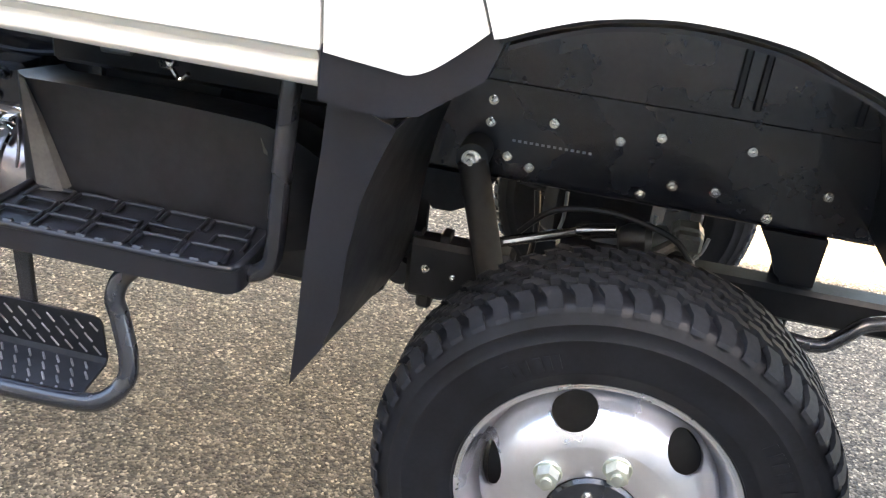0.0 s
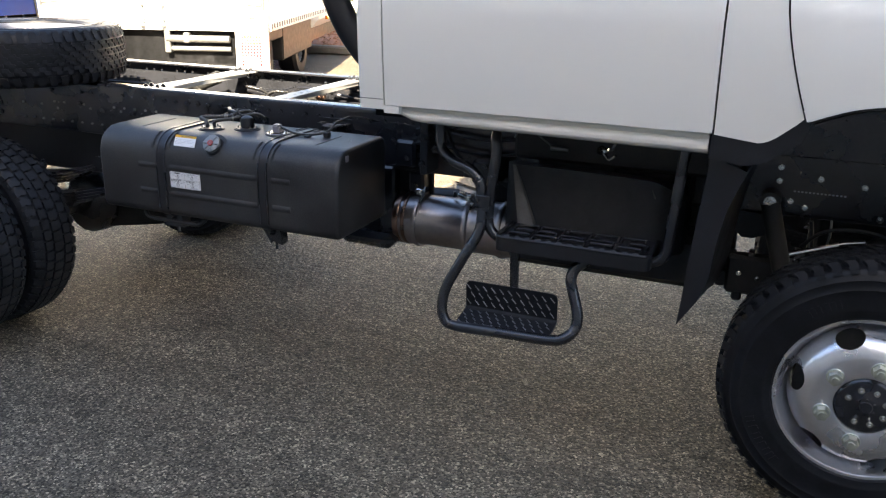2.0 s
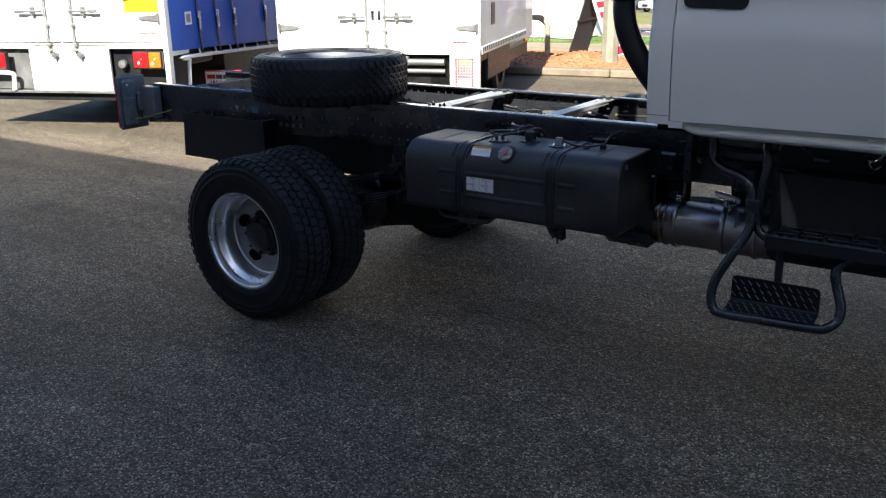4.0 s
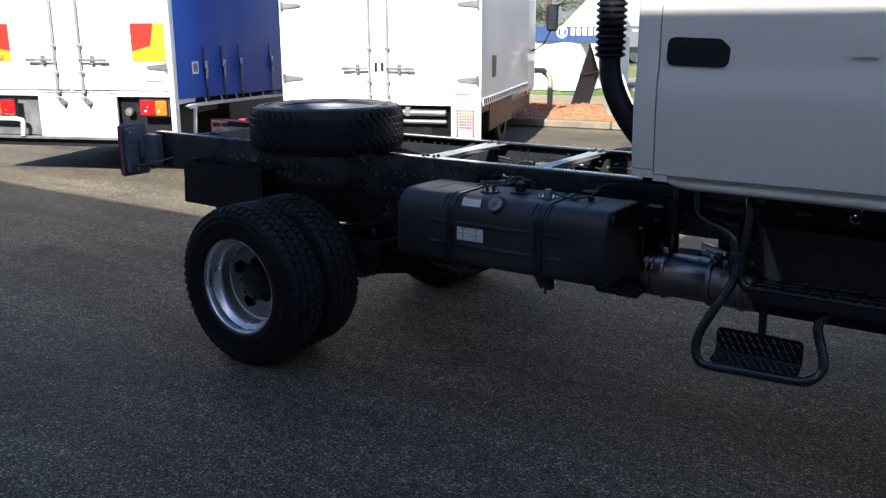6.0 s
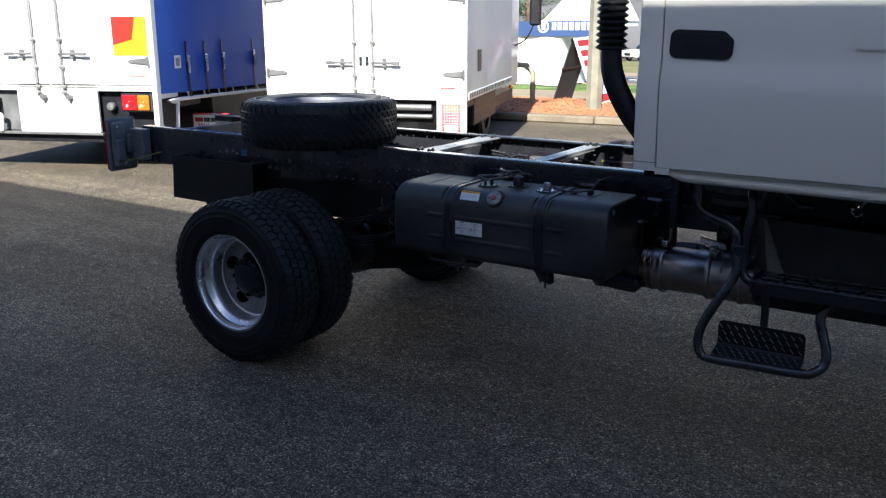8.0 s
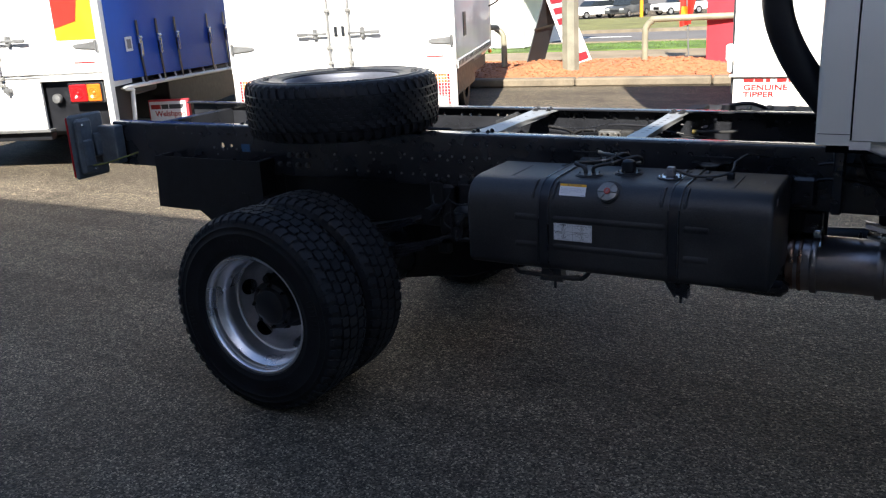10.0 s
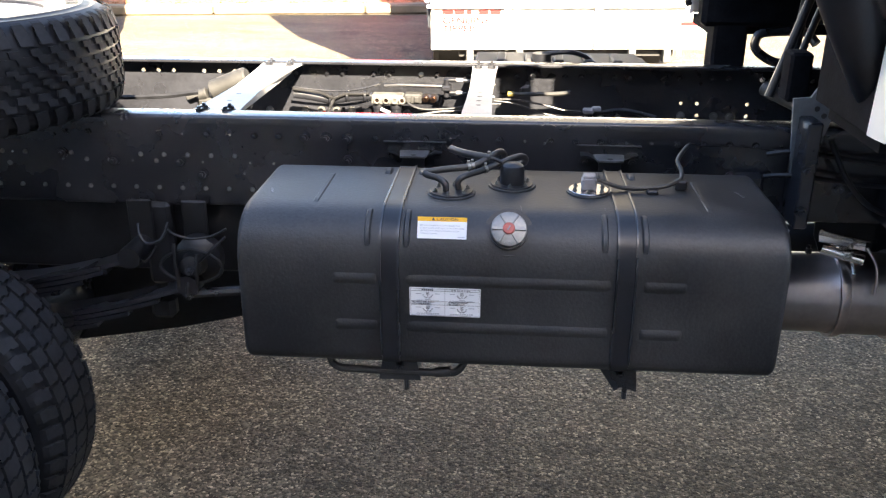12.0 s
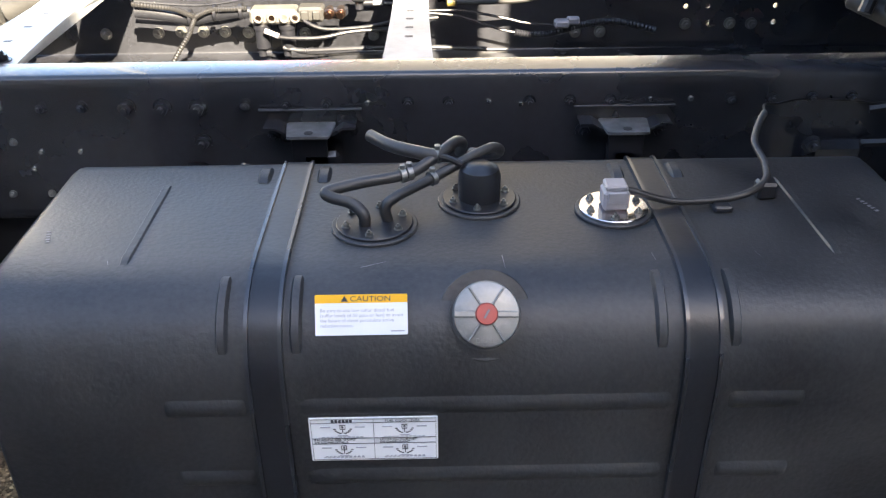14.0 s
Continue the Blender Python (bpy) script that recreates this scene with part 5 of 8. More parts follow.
label_line("Be sure to use low sulfur diesel fuel", 0.0046, 0.0222, 0.0695, 0.0044)
label_line("(sulfur levels of 50 ppm or less) to avoid", 0.0046, 0.0174, 0.0777, 0.0044)
label_line("the failure of diesel particulate active", 0.0046, 0.0126, 0.0695, 0.0044)
label_line("reduction system.", 0.0046, 0.0078, 0.0310, 0.0044)
g = Geo(); g.box((0.071, 0.003, 0.0013), (0.084, 0.0042, 0.0015), 0, lean)
part("small_print", g, GREYINK, tank)

# carrier brackets of the tank
for x0, x1 in ((-2.304, -2.232), (-1.885, -1.826)):
    g = Geo()
    g.prism([(x0 + 0.004, 0.645), (x1 - 0.004, 0.645), (x1 + 0.004, 0.598), (x0 - 0.004, 0.598)] if x0 < -2 else [(x0 - 0.012, 0.645), (x1, 0.645), (x1 + 0.004, 0.592), (x1 - 0.02, 0.60), (x0 + 0.03, 0.60), (x0 + 0.022, 0.592)], 1.56, 1.60, 'y')
    g.box((x0 + 0.01, 1.60, 0.615), (x1 - 0.01, 1.99, 0.65), 0.006)
    g.box((x0 + 0.01, 1.955, 0.63), (x1 - 0.01, 1.995, 0.90), 0.006)
    br = part("tank_bracket", g, BLACK, truck)
    g = Geo(); hexbolt(g, ((x0 + x1) / 2, 1.56, 0.63), (0, -1, 0), 0.007, 0.012); g.cyl(((x0 + x1) / 2 + 0.012, 1.565, 0.575), ((x0 + x1) / 2 + 0.012, 1.565, 0.63), 0.005, seg=8)
    part("bolt", g, BLACK, br)
    xm = (x0 + x1) / 2 - (0.014 if x0 < -2 else 0)
    g = Geo()
    g.prism(rounded([(xm - 0.034, 1.995), (xm - 0.028, 1.943), (xm + 0.028, 1.943), (xm + 0.034, 1.995)], 0.006), 0.925, 0.929, 'z')
    part("top_bracket", g, BRKT, br)
    g = Geo(); g.prism(rounded([(xm - 0.062, 0.9335), (xm - 0.045, 0.9335), (xm - 0.032, 0.926), (xm + 0.032, 0.926), (xm + 0.045, 0.9335), (xm + 0.062, 0.9335), (xm + 0.062, 0.9300), (xm + 0.045, 0.9300), (xm + 0.032, 0.9215), (xm - 0.032, 0.9215), (xm - 0.045, 0.9300), (xm - 0.062, 0.9300)], 0.0015), 1.962, 1.9955, "y"); part("bracket_wing", g, BLACK, br)
    g = Geo(); g.cyl((xm, 1.955, 0.929), (xm, 1.955, 0.9296), 0.006, seg=14); part("hole", g, BLACKM, br)
    g = Geo(); g.box((xm - 0.07, 1.985, 0.948), (xm + 0.07, 1.993, 0.951), 0.001); g.box((xm - 0.024, 1.955, 0.86), (xm + 0.024, 1.96, 0.924), 0.001)
    part("bracket_web", g, BLACKM, br)
    for s in (-1, 1):
        g = Geo(); hexbolt(g, (xm + s * 0.052, 1.994, 0.912), (0, -1, 0), 0.009, 0.010); part("bolt", g, BLACK, br)
g = Geo(); g.tube([(-2.405, 1.60, 0.655), (-2.405, 1.575, 0.64), (-2.39, 1.565, 0.620), (-2.35, 1.565, 0.615), (-2.19, 1.565, 0.614), (-2.155, 1.567, 0.622), (-2.137, 1.59, 0.650)], 0.0075, 10, 6)
g.cyl((-2.20, 1.565, 0.614), (-2.172, 1.566, 0.617), 0.010, seg=12)
part("drain_hose", g, HOSE, tank)
g = Geo(); g.box((TX1 - 0.001, 1.585, 0.895), (TX1 + 0.0012, 1.605, 0.915), 0.0004); part("end_sticker", g, GREYP, tank, "small pale sticker")

# ---- exhaust canister ----
MY, MZ = 2.03, 0.600
g = Geo()
g.lathe([(r * 0.94, h) for r, h in ((0.035, -0.12), (0.040, -0.10), (0.045, -0.02), (0.075, 0.0), (0.098, 0.015), (0.103, 0.03), (0.103, 0.075), (0.108, 0.078), (0.108, 0.092), (0.103, 0.095), (0.099, 0.10), (0.099, 0.27), (0.103, 0.275), (0.108, 0.278), (0.108, 0.292), (0.103, 0.295), (0.103, 0.40), (0.108, 0.403), (0.108, 0.418), (0.103, 0.42), (0.103, 0.60), (0.09, 0.63), (0.05, 0.66), (0.045, 0.75))], 36, pose(-1.60, MY, MZ, 0, 90, 0))
muf = part("exhaust_canister", g, EXHAUST, truck, "heat-tinted stainless exhaust canister", smooth=40)
for x, w, r in ((-1.585, 0.022, 0.0985), (-1.555, 0.012, 0.1010), (-1.512, 0.020, 0.1040), (-1.318, 0.020, 0.1040), (-1.19, 0.018, 0.1040)):
    g = Geo(); g.lathe([(r - 0.008, -w / 2), (r - 0.001, -w / 2), (r, -w / 2 + 0.002), (r, w / 2 - 0.002), (r - 0.001, w / 2), (r - 0.008, w / 2)], 40, pose(x, MY, MZ, 0, 90, 0))
    part("clamp_band", g, HEATED if x < -1.54 else EXHAUST, muf, "heat-browned band" if x < -1.54 else "", smooth=40)
for x in (-1.51, -1.315):
    g = Geo(); g.box((x - 0.012, MY - 0.05, MZ + 0.10), (x + 0.012, MY + 0.02, MZ + 0.125), 0.004)
    hexbolt(g, (x, MY - 0.05, MZ + 0.112), (0, -1, 0), 0.008, 0.012)
    g.cyl((x + 0.014, MY - 0.07, MZ + 0.075), (x + 0.014, MY - 0.02, MZ + 0.125), 0.006, seg=8)
    part("clamp_latch", g, ZINC, muf)
g = Geo(); g.cyl((-1.36, MY - 0.02, MZ + 0.115), (-1.28, MY - 0.06, MZ + 0.105), 0.012, seg=12); part("clamp_pin", g, ZINC, muf)
g = Geo(); g.cyl((-1.385, MY - 0.01, MZ + 0.100), (-1.385, MY - 0.01, MZ + 0.112), 0.007, seg=8); g.cyl((-1.385, MY - 0.01, MZ + 0.112), (-1.385, MY - 0.01, MZ + 0.120), 0.004, seg=6)
part("sensor", g, BLACKM, muf)
g = Geo(); g.sheet(lambda u, v: (-1.372 + 0.105 * u, 1.985 + 0.012 * math.sin(math.pi * v) + 0.02 * v, 0.752 - 0.022 * u - 0.030 * (v - 0.5) + 0.008 * math.sin(math.pi * v)), 10, 6, (0, 0.004, -0.004))
part("clamp_arm", g, STEEL, muf, "polished steel clamp arm")
g = Geo(); g.tube([(-1.278, 1.972, 0.735), (-1.262, 1.950, 0.705), (-1.258, 1.938, 0.672), (-1.262, 1.932, 0.64)], 0.0035, 8); part("clamp_bolt", g, EXHAUST, muf)
g = Geo(); g.box((-1.56, MY - 0.03, MZ + 0.105), (-1.50, MY + 0.06, MZ + 0.18), 0.008); part("sensor_box", g, BLACKM, muf)
g = Geo(); g.tube([(-1.72, MY, MZ), (-1.78, MY + 0.02, MZ - 0.01), (-1.9, MY + 0.1, MZ - 0.02), (-2.4, YC - 0.1, MZ - 0.02)], 0.036, 14)
part("tail_pipe", g, EXHAUST, muf)
g = Geo(); g.box((-1.80, 1.90, 0.505), (-1.58, 2.06, 0.56), 0.02); g.box((-1.66, 1.96, 0.54), (-1.60, 2.02, 0.80), 0.008); g.box((-1.70, 1.92, 0.50), (-1.60, 2.08, 0.53), 0.006)
part("exhaust_bracket", g, BLACK, truck)
g = Geo(); g.box((-1.72, 2.06, 0.68), (-1.488, 2.075, 0.80), 0.004); part("heat_shield", g, DARKIN, truck)
# dark plates added to close gaps that let bright ground show through
g = Geo(); g.prism([(-1.345, 0.79), (-1.20, 0.79), (-1.20, 0.66), (-1.32, 0.66), (-1.338, 0.70)], 2.13, 2.136, "y"); part("dark_gap_plate", g, DARKIN, truck)
g = Geo(); g.box((-1.735, 1.99, 0.55), (-1.655, 2.0, 0.80), 0.004); part("dark_gap_plate", g, DARKIN, truck)
# brackets, pipes and wiring behind the cab, on the near rail
for a, b, r in (((-1.60, 1.965, 0.80), (-1.52, 1.995, 0.90), 0.01), ((-1.47, 1.90, 0.80), (-1.44, 1.995, 1.03), 0.004), ((-1.27, 1.88, 0.79), (-1.18, 1.995, 0.88), 0.012), ((-1.05, 1.90, 0.60), (-0.55, 1.99, 0.95), 0.03)):
    g = Geo(); g.box(a, b, r); part("bracket", g, BLACK, truck)
for x, z in ((-1.60, 0.90), (-1.55, 0.84), (-1.52, 0.74), (-1.46, 0.93), (-1.46, 0.84), (-1.40, 0.90), (-1.245, 0.815), (-1.22, 0.86)):
    part("bolt", BIGB, None, truck, at=(x, 1.90 if -1.48 < x < -1.44 else 1.965 if x < -1.48 else 1.88, z))
g = Geo()
for k in range(2):
    z = 0.94 - 0.05 * k
    g.tube([(-1.52, 1.985, z), (-1.45, 1.97 - 0.01 * k, z + 0.01), (-1.25, 1.96, z - 0.01), (-1.0, 1.97, z + 0.012), (-0.5, 1.98, z)], 0.006, 6)
g.tube([(-1.40, 1.96, 0.98), (-1.36, 1.94, 0.90), (-1.30, 1.94, 0.84), (-1.20, 1.95, 0.80), (-1.12, 1.95, 0.76)], 0.006, 8)
part("wiring", g, DARKIN, truck)
g = Geo(); g.prism([(-1.487, 1.065), (-1.452, 1.068), (-1.410, 1.14), (-1.385, 1.10), (-1.425, 0.94), (-1.458, 0.87), (-1.472, 0.90)], 1.966, 1.974, 'y')
cm = part("cab_mount", g, LAMPBACK, truck, "grey cab mounting plate with holes")
for x, z in ((-1.437, 1.045), (-1.421, 1.03), (-1.462, 1.0), (-1.435, 0.99), (-1.452, 0.94)):
    g = Geo(); g.cyl((x, 1.9655, z), (x, 1.9645, z), 0.006, seg=10); part("hole", g, BLACKM, cm)
g = Geo(); g.box((-1.483, 2.78, 0.72), (-1.385, 2.88, 1.24), 0.008)
col = part("support_column", g, DEADBLK, truck)
g = Geo(); g.box((-1.524, 2.77, 1.102), (-1.19, 2.85, 1.25), 0.014); part("column_block", g, DEADBLK, col)
g = Geo(); g.tube([(-1.52, 2.80, 1.190), (-1.545, 2.80, 1.195), (-1.560, 2.80, 1.187), (-1.564, 2.80, 1.170), (-1.558, 2.80, 1.160)], 0.009, 10); part("hook", g, BLACKM, col)
g = Geo(); g.tube([(-1.27, 2.70, 1.005), (-1.335, 2.70, 1.02), (-1.378, 2.70, 1.050), (-1.382, 2.70, 1.078), (-1.362, 2.70, 1.097), (-1.27, 2.70, 1.102), (-1.24, 2.70, 1.095), (-1.22, 2.68, 1.07)], 0.013, 10); part("hoop_handle", g, BLACK, truck)
g = Geo(); g.box((-1.487, 2.02, 1.045), (-1.440, 2.08, 1.15), 0.006); part("latch_box", g, DEADBLK, truck)
for a, b, r in (((-1.50, 2.10, 1.04), (-1.36, 2.20, 1.42), 0.010), ((-1.46, 2.12, 1.05), (-1.32, 2.24, 1.40), 0.008), ((-1.40, 2.30, 1.05), (-1.30, 2.55, 1.30), 0.012)):
    g = Geo(); g.cyl(a, b, r, seg=10); part("stay_rod", g, DARKIN, truck)
g = Geo(); g.cyl((-1.50, 2.15, 1.05), (-1.42, 2.05, 1.02), 0.016, seg=12, bev=0.003); part("hydraulic_union", g, DUST, truck)
# battery box beyond the far rail
g = Geo(); g.box((-2.20, 2.80, 0.66), (-1.62, 3.12, 0.955), 0.02); bb = part("battery_box", g, DUST, truck)
g = Geo(); g.box((-2.19, 2.81, 0.955), (-1.66, 3.10, 0.968), 0.005)
for k in range(5):
    g.box((-2.12 + 0.09 * k, 2.86, 0.966), (-2.09 + 0.09 * k, 3.0, 0.985), 0.004)
part("box_lid", g, DUST, bb)
g = Geo(); g.cyl((-1.98, 2.86, 0.96), (-1.98, 2.86, 1.005), 0.03, seg=14); g.tube([(-1.98, 2.86, 1.0), (-1.90, 2.86, 1.01), (-1.84, 2.88, 0.99), (-1.80, 2.90, 0.95)], 0.008, 8); part("filler", g, BLACKM, bb)

# ---- cab ----
CX0, CX1, CTOP = -1.485, 0.78, 2.25
def side_y(z):
    """Outer face of the near side; it leans in a little above the crease."""
    if z < 1.42:
        return 1.505 - 0.018 * math.sin(max(0.0, (z - 1.06) / 0.36) * math.pi * 0.5)
    return 1.487 + 0.014 * min(1, (z - 1.42) / 0.02) + 0.10 * max(0, z - 1.6) ** 1.5


def patch(xl, xr, z0, z1, nu=6, nv=16, thick=0.02, edge=0.0):
    def fn(u, v):
        a0, a1 = z0(u) if callable(z0) else z0, z1
        z = a0 + (a1 - a0) * v
        x = xl(z) + (xr(z) - xl(z)) * u
        if callable(z0):
            z = z0(u) + (z1 - z0(u)) * v
        return (x, side_y(z), z)
    return Geo().sheet(fn, nu, nv, (0, thick, 0))


cab_side = part("cab_corner_panel", patch(lambda z: CX0 + 0.012, lambda z: -1.4025, 1.092, CTOP - 0.1), WHITE, truck)
g = Geo()
def corner(u, v):
    """Rounded rear edge of the cab: a tight bend, then a soft one on to the rear face."""
    z = 1.092 + v * (CTOP - 1.2)
    a = min(1.0, u / 0.4) * math.pi / 2
    w = max(0.0, (u - 0.4) / 0.6)
    return (CX0 + 0.012 - 0.012 * math.sin(a) - 0.006 * w * (2 - w), side_y(z) + 0.012 - 0.012 * math.cos(a) + 0.052 * w, z)
g.sheet(corner, 16, 12, (0.004, 0.004, 0))
g.box((CX0, 2 * YC - 1.585, 1.092), (CX0 + 0.01, 2 * YC - 1.515, CTOP - 0.1)); g.box((CX0 + 0.012, 1.575, 1.32), (CX0 + 0.05, 2 * YC - 1.575, CTOP - 0.1))
part("cab_rear_wall", g, WHITE, truck)
# added black sheet: darkens the rear face in place of unmodelled parts
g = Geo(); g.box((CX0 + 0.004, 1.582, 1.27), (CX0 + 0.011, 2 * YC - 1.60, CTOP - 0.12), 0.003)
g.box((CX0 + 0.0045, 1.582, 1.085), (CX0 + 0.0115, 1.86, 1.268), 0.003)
part("rear_dark_sheet", g, DEADBLK, truck, "added matt black sheet darkening the cab's rear face")
g = Geo(); g.box((CX0 + 0.004, side_y(1.122) - 0.0008, 1.1212), (-1.403, side_y(1.122) + 0.004, 1.1230)); part("panel_seam", g, BLACKM, cab_side)
part("corner_foot", patch(lambda z: -1.4025, lambda z: -1.352, 1.082, 1.104, 4, 4, 0.02), WHITE, truck)
door = part("door", patch(lambda z: -1.3975, lambda z: -0.4675, 1.106, CTOP - 0.1, 10, 24, 0.025), WHITE, truck)
def pillar_foot(u):
    """Lower edge of the pillar: level under the door seam, then rising to the arch."""
    return 1.104 - 0.027 * u if u < 0.46 else 1.0916 + 0.018 * max(0.0, (u - 0.46) / 0.2) ** 1.6 if u < 0.66 else 1.1096 + (u - 0.66) * 0.148


part("door_pillar", patch(lambda z: -0.4625, lambda z: -0.328 + 0.073 * max(0, (1.437 - z) / 0.281) ** 1.4 if z < 1.437 else -0.328 - (z - 1.437) * 0.12, pillar_foot, CTOP - 0.1, 24, 16), WHITE, truck)
ARCH = [(-0.245, 1.155), (-0.19, 1.178), (-0.128, 1.197), (-0.035, 1.208), (0.07, 1.199), (0.14, 1.178), (0.21, 1.150), (0.285, 1.098), (0.345, 1.02), (0.385, 0.92), (0.40, 0.80)]
def arch_pt(t):
    f = t * (len(ARCH) - 1); i = min(int(f), len(ARCH) - 2); f -= i
    p = [Vector(ARCH[max(0, min(len(ARCH) - 1, k))]) for k in (i - 1, i, i + 1, i + 2)]
    return 0.5 * ((2 * p[1]) + (p[2] - p[0]) * f + (2 * p[0] - 5 * p[1] + 4 * p[2] - p[3]) * f * f + (3 * p[1] - p[0] - 3 * p[2] + p[3]) * f ** 3)
def fender(u, v):
    a = arch_pt(u)
    top = Vector((-0.315 + (0.78 + 0.315) * u, CTOP - 0.1))
    if u < 0.25:
        top.x = -0.41 + 0.6 * u
    # follow the seam at the rear edge
    q = a + (top - a) * v
    if u == 0:
        z = q.y
        q.x = (-0.323 + 0.073 * max(0, (1.437 - z) / 0.281) ** 1.4) if z < 1.437 else -0.323 - (z - 1.437) * 0.12
    dip = max(0.0, min(1.0, (v - 0.10) / 0.22)); dip = dip * dip * (3 - 2 * dip) * min(1.0, u / 0.15)
    return (q.x, side_y(max(q.y, 1.07)) - 0.006 * max(0, 1 - v * 6) + 0.020 * dip, q.y)
part("fender", Geo().sheet(fender, 48, 40, (0, 0.02, 0)), WHITE, truck)
g = Geo()
def sill(u, v):
    x = -1.36 + 0.885 * u
    e = min(1, u / 0.03, (1 - u) / 0.02)
    prof = [(1.506, 1.104), (1.519, 1.099), (1.525, 1.090), (1.521, 1.083), (1.519, 1.077), (1.521, 1.067), (1.528, 1.060), (1.548, 1.054)]
    f = v * 7; i = min(int(f), 6); f -= i
    y = prof[i][0] + (prof[i + 1][0] - prof[i][0]) * f; z = prof[i][1] + (prof[i + 1][1] - prof[i][1]) * f
    z -= 0.010 * u * v
    if u < 0.05:
        z += (0.05 - u) / 0.05 * 0.02 * v; 
    return (x, y, z)
g.sheet(sill, 24, 28, (0, 0.015, 0.004))
part("sill", g, WHITE, truck)
# black backing that puts shade into the door gaps, cab floor and far shell
for nm, a, b in (("door_gap_dark_backing", (CX0 + 0.02, 1.535, 1.085), (-0.27, 1.57, CTOP - 0.15)), ("floor_panel", (CX0 + 0.02, 1.57, 1.06), (-0.43, 1.82, 1.09)), ("floor_panel", (CX0 + 0.02, 2 * YC - 1.82, 1.06), (-0.43, 2 * YC - 1.55, 1.09)),
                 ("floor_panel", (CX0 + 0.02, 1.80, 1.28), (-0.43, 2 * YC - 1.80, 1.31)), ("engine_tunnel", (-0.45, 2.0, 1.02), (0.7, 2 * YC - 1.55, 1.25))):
    g = Geo(); g.box(a, b); part(nm, g, DEADBLK, truck)
g = Geo(); g.box((CX0 + 0.011, 1.62, CTOP - 0.1), (CX1, 2 * YC - 1.62, CTOP), 0.05); g.box((CX1 - 0.04, 1.53, 0.98), (CX1, 2 * YC - 1.53, CTOP - 0.1), 0.015); g.box((CX0 + 0.011, 2 * YC - 1.53, 1.09), (CX1, 2 * YC - 1.50, CTOP - 0.1), 0.01)
part("cab_shell", g, WHITE, truck)
g = Geo()
g.prism(rounded([(-1.376, 1.480), (-1.166, 1.475), (-1.163, 1.540), (-1.195, 1.568), (-1.372, 1.574)], [0.03, 0.032, 0.03, 0.04, 0.03], 8), 1.4965, 1.52, 'y')
part("door_handle", g, BLACKM, door, "black recessed door handle")
g = Geo(); g.prism(rounded([(-1.362, 1.520), (-1.175, 1.515), (-1.175, 1.548), (-1.20, 1.556), (-1.362, 1.560)], 0.014, 5), 1.4885, 1.4975, 'y')
part("handle_grip", g, BLACKM, door)
g = Geo(); g.prism(rounded([(-0.80, 1.515), (-0.72, 1.515), (-0.72, 1.60), (-0.80, 1.60)], 0.012, 5), 1.494, 1.52, 'y')
part("fuel_flap", g, WHITE, door)
g = Geo(); g.prism(rounded([(-0.005, 1.459), (0.10, 1.459), (0.10, 1.486), (-0.005, 1.486)], 0.005), 1.490, 1.51, 'y')
bd = part("badge", g, BLACKM, truck, "dark badge with blue face")
g = Geo(); g.prism(rounded([(0.0, 1.4625), (0.095, 1.4625), (0.095, 1.483), (0.0, 1.483)], 0.004), 1.4885, 1.491, 'y')
part("badge_face", g, BADGEB, bd)

# wheel arch: black lip, liner and lower trim
g = Geo()
def lip(u, v):
    a = arch_pt(u); b = arch_pt(min(1, u + 0.01)) - arch_pt(max(0, u - 0.01))
    nrm = Vector((b.y, -b.x)).normalized()
    if nrm.y > 0: nrm = -nrm
    q = a + nrm * (0.001 + 0.006 * v)
    return (q.x, 1.497 + 0.006 * v, q.y)
g.sheet(lip, 60, 2, (0, 0.03, 0))
part("arch_lip", g, BLACKM, truck)
g = Geo()
def liner(u, v):
    a = arch_pt(u); c = Vector((0.07, 0.80))
    d = (a - c).normalized()
    q = a - d * 0.018
    return (q.x, 1.505 + 0.50 * v, q.y + 0.01 * v)
g.sheet(liner, 48, 6, (0, 0, 0.006))
part("arch_liner", g, BLACKM, truck)
g = Geo(); g.box((-0.45, 1.990, 0.968), (0.55, 2.02, 1.25), 0.004)
part("inner_guard", g, BLACK, truck)
for x in (0.10, 0.135, 0.30):
    g = Geo(); g.box((x, 1.984, 0.99), (x + 0.014, 1.991, 1.15), 0.003); part("guard_rib", g, BLACKM, truck)
# trim from the sill end under the pillar to the arch
g = Geo(); g.prism([(-0.468, 1.112), (-0.40, 1.105), (-0.36, 1.10), (-0.33, 1.115), (-0.30, 1.140), (-0.262, 1.172), (-0.232, 1.168), (-0.255, 1.10), (-0.335, 1.040), (-0.38, 1.03), (-0.47, 1.04)], 1.508, 1.56, 'y')
part("lower_trim", g, BLACKM, truck)
# mud guard: outer blade and cross flap
g = Geo()
blade = [(-0.468, 1.042), (-0.372, 1.004), (-0.394, 0.95), (-0.414, 0.89), (-0.430, 0.80), (-0.4385, 0.70), (-0.462, 0.63), (-0.511, 0.551), (-0.503, 0.64), (-0.497, 0.74), (-0.486, 0.86), (-0.476, 0.95)]
g.prism(blade, 1.548, 1.553, 'y')
guard = part("mud_guard", g, BLACKM, truck, "grey-black plastic mud guard")
g = Geo()
def flapf(u, v):
    pts = [(-0.372, 1.004), (-0.394, 0.95), (-0.414, 0.89), (-0.430, 0.80), (-0.4385, 0.70), (-0.462, 0.63)]
    f = v * 5; i = min(int(f), 4); f -= i
    x = pts[i][0] + (pts[i + 1][0] - pts[i][0]) * f; z = pts[i][1] + (pts[i + 1][1] - pts[i][1]) * f
    return (x + 0.020 * u, 1.550 + 0.40 * u, z - 0.055 * u * v)
g.sheet(flapf, 10, 12, (-0.004, 0, 0))
part("flap", g, DARKIN, guard)
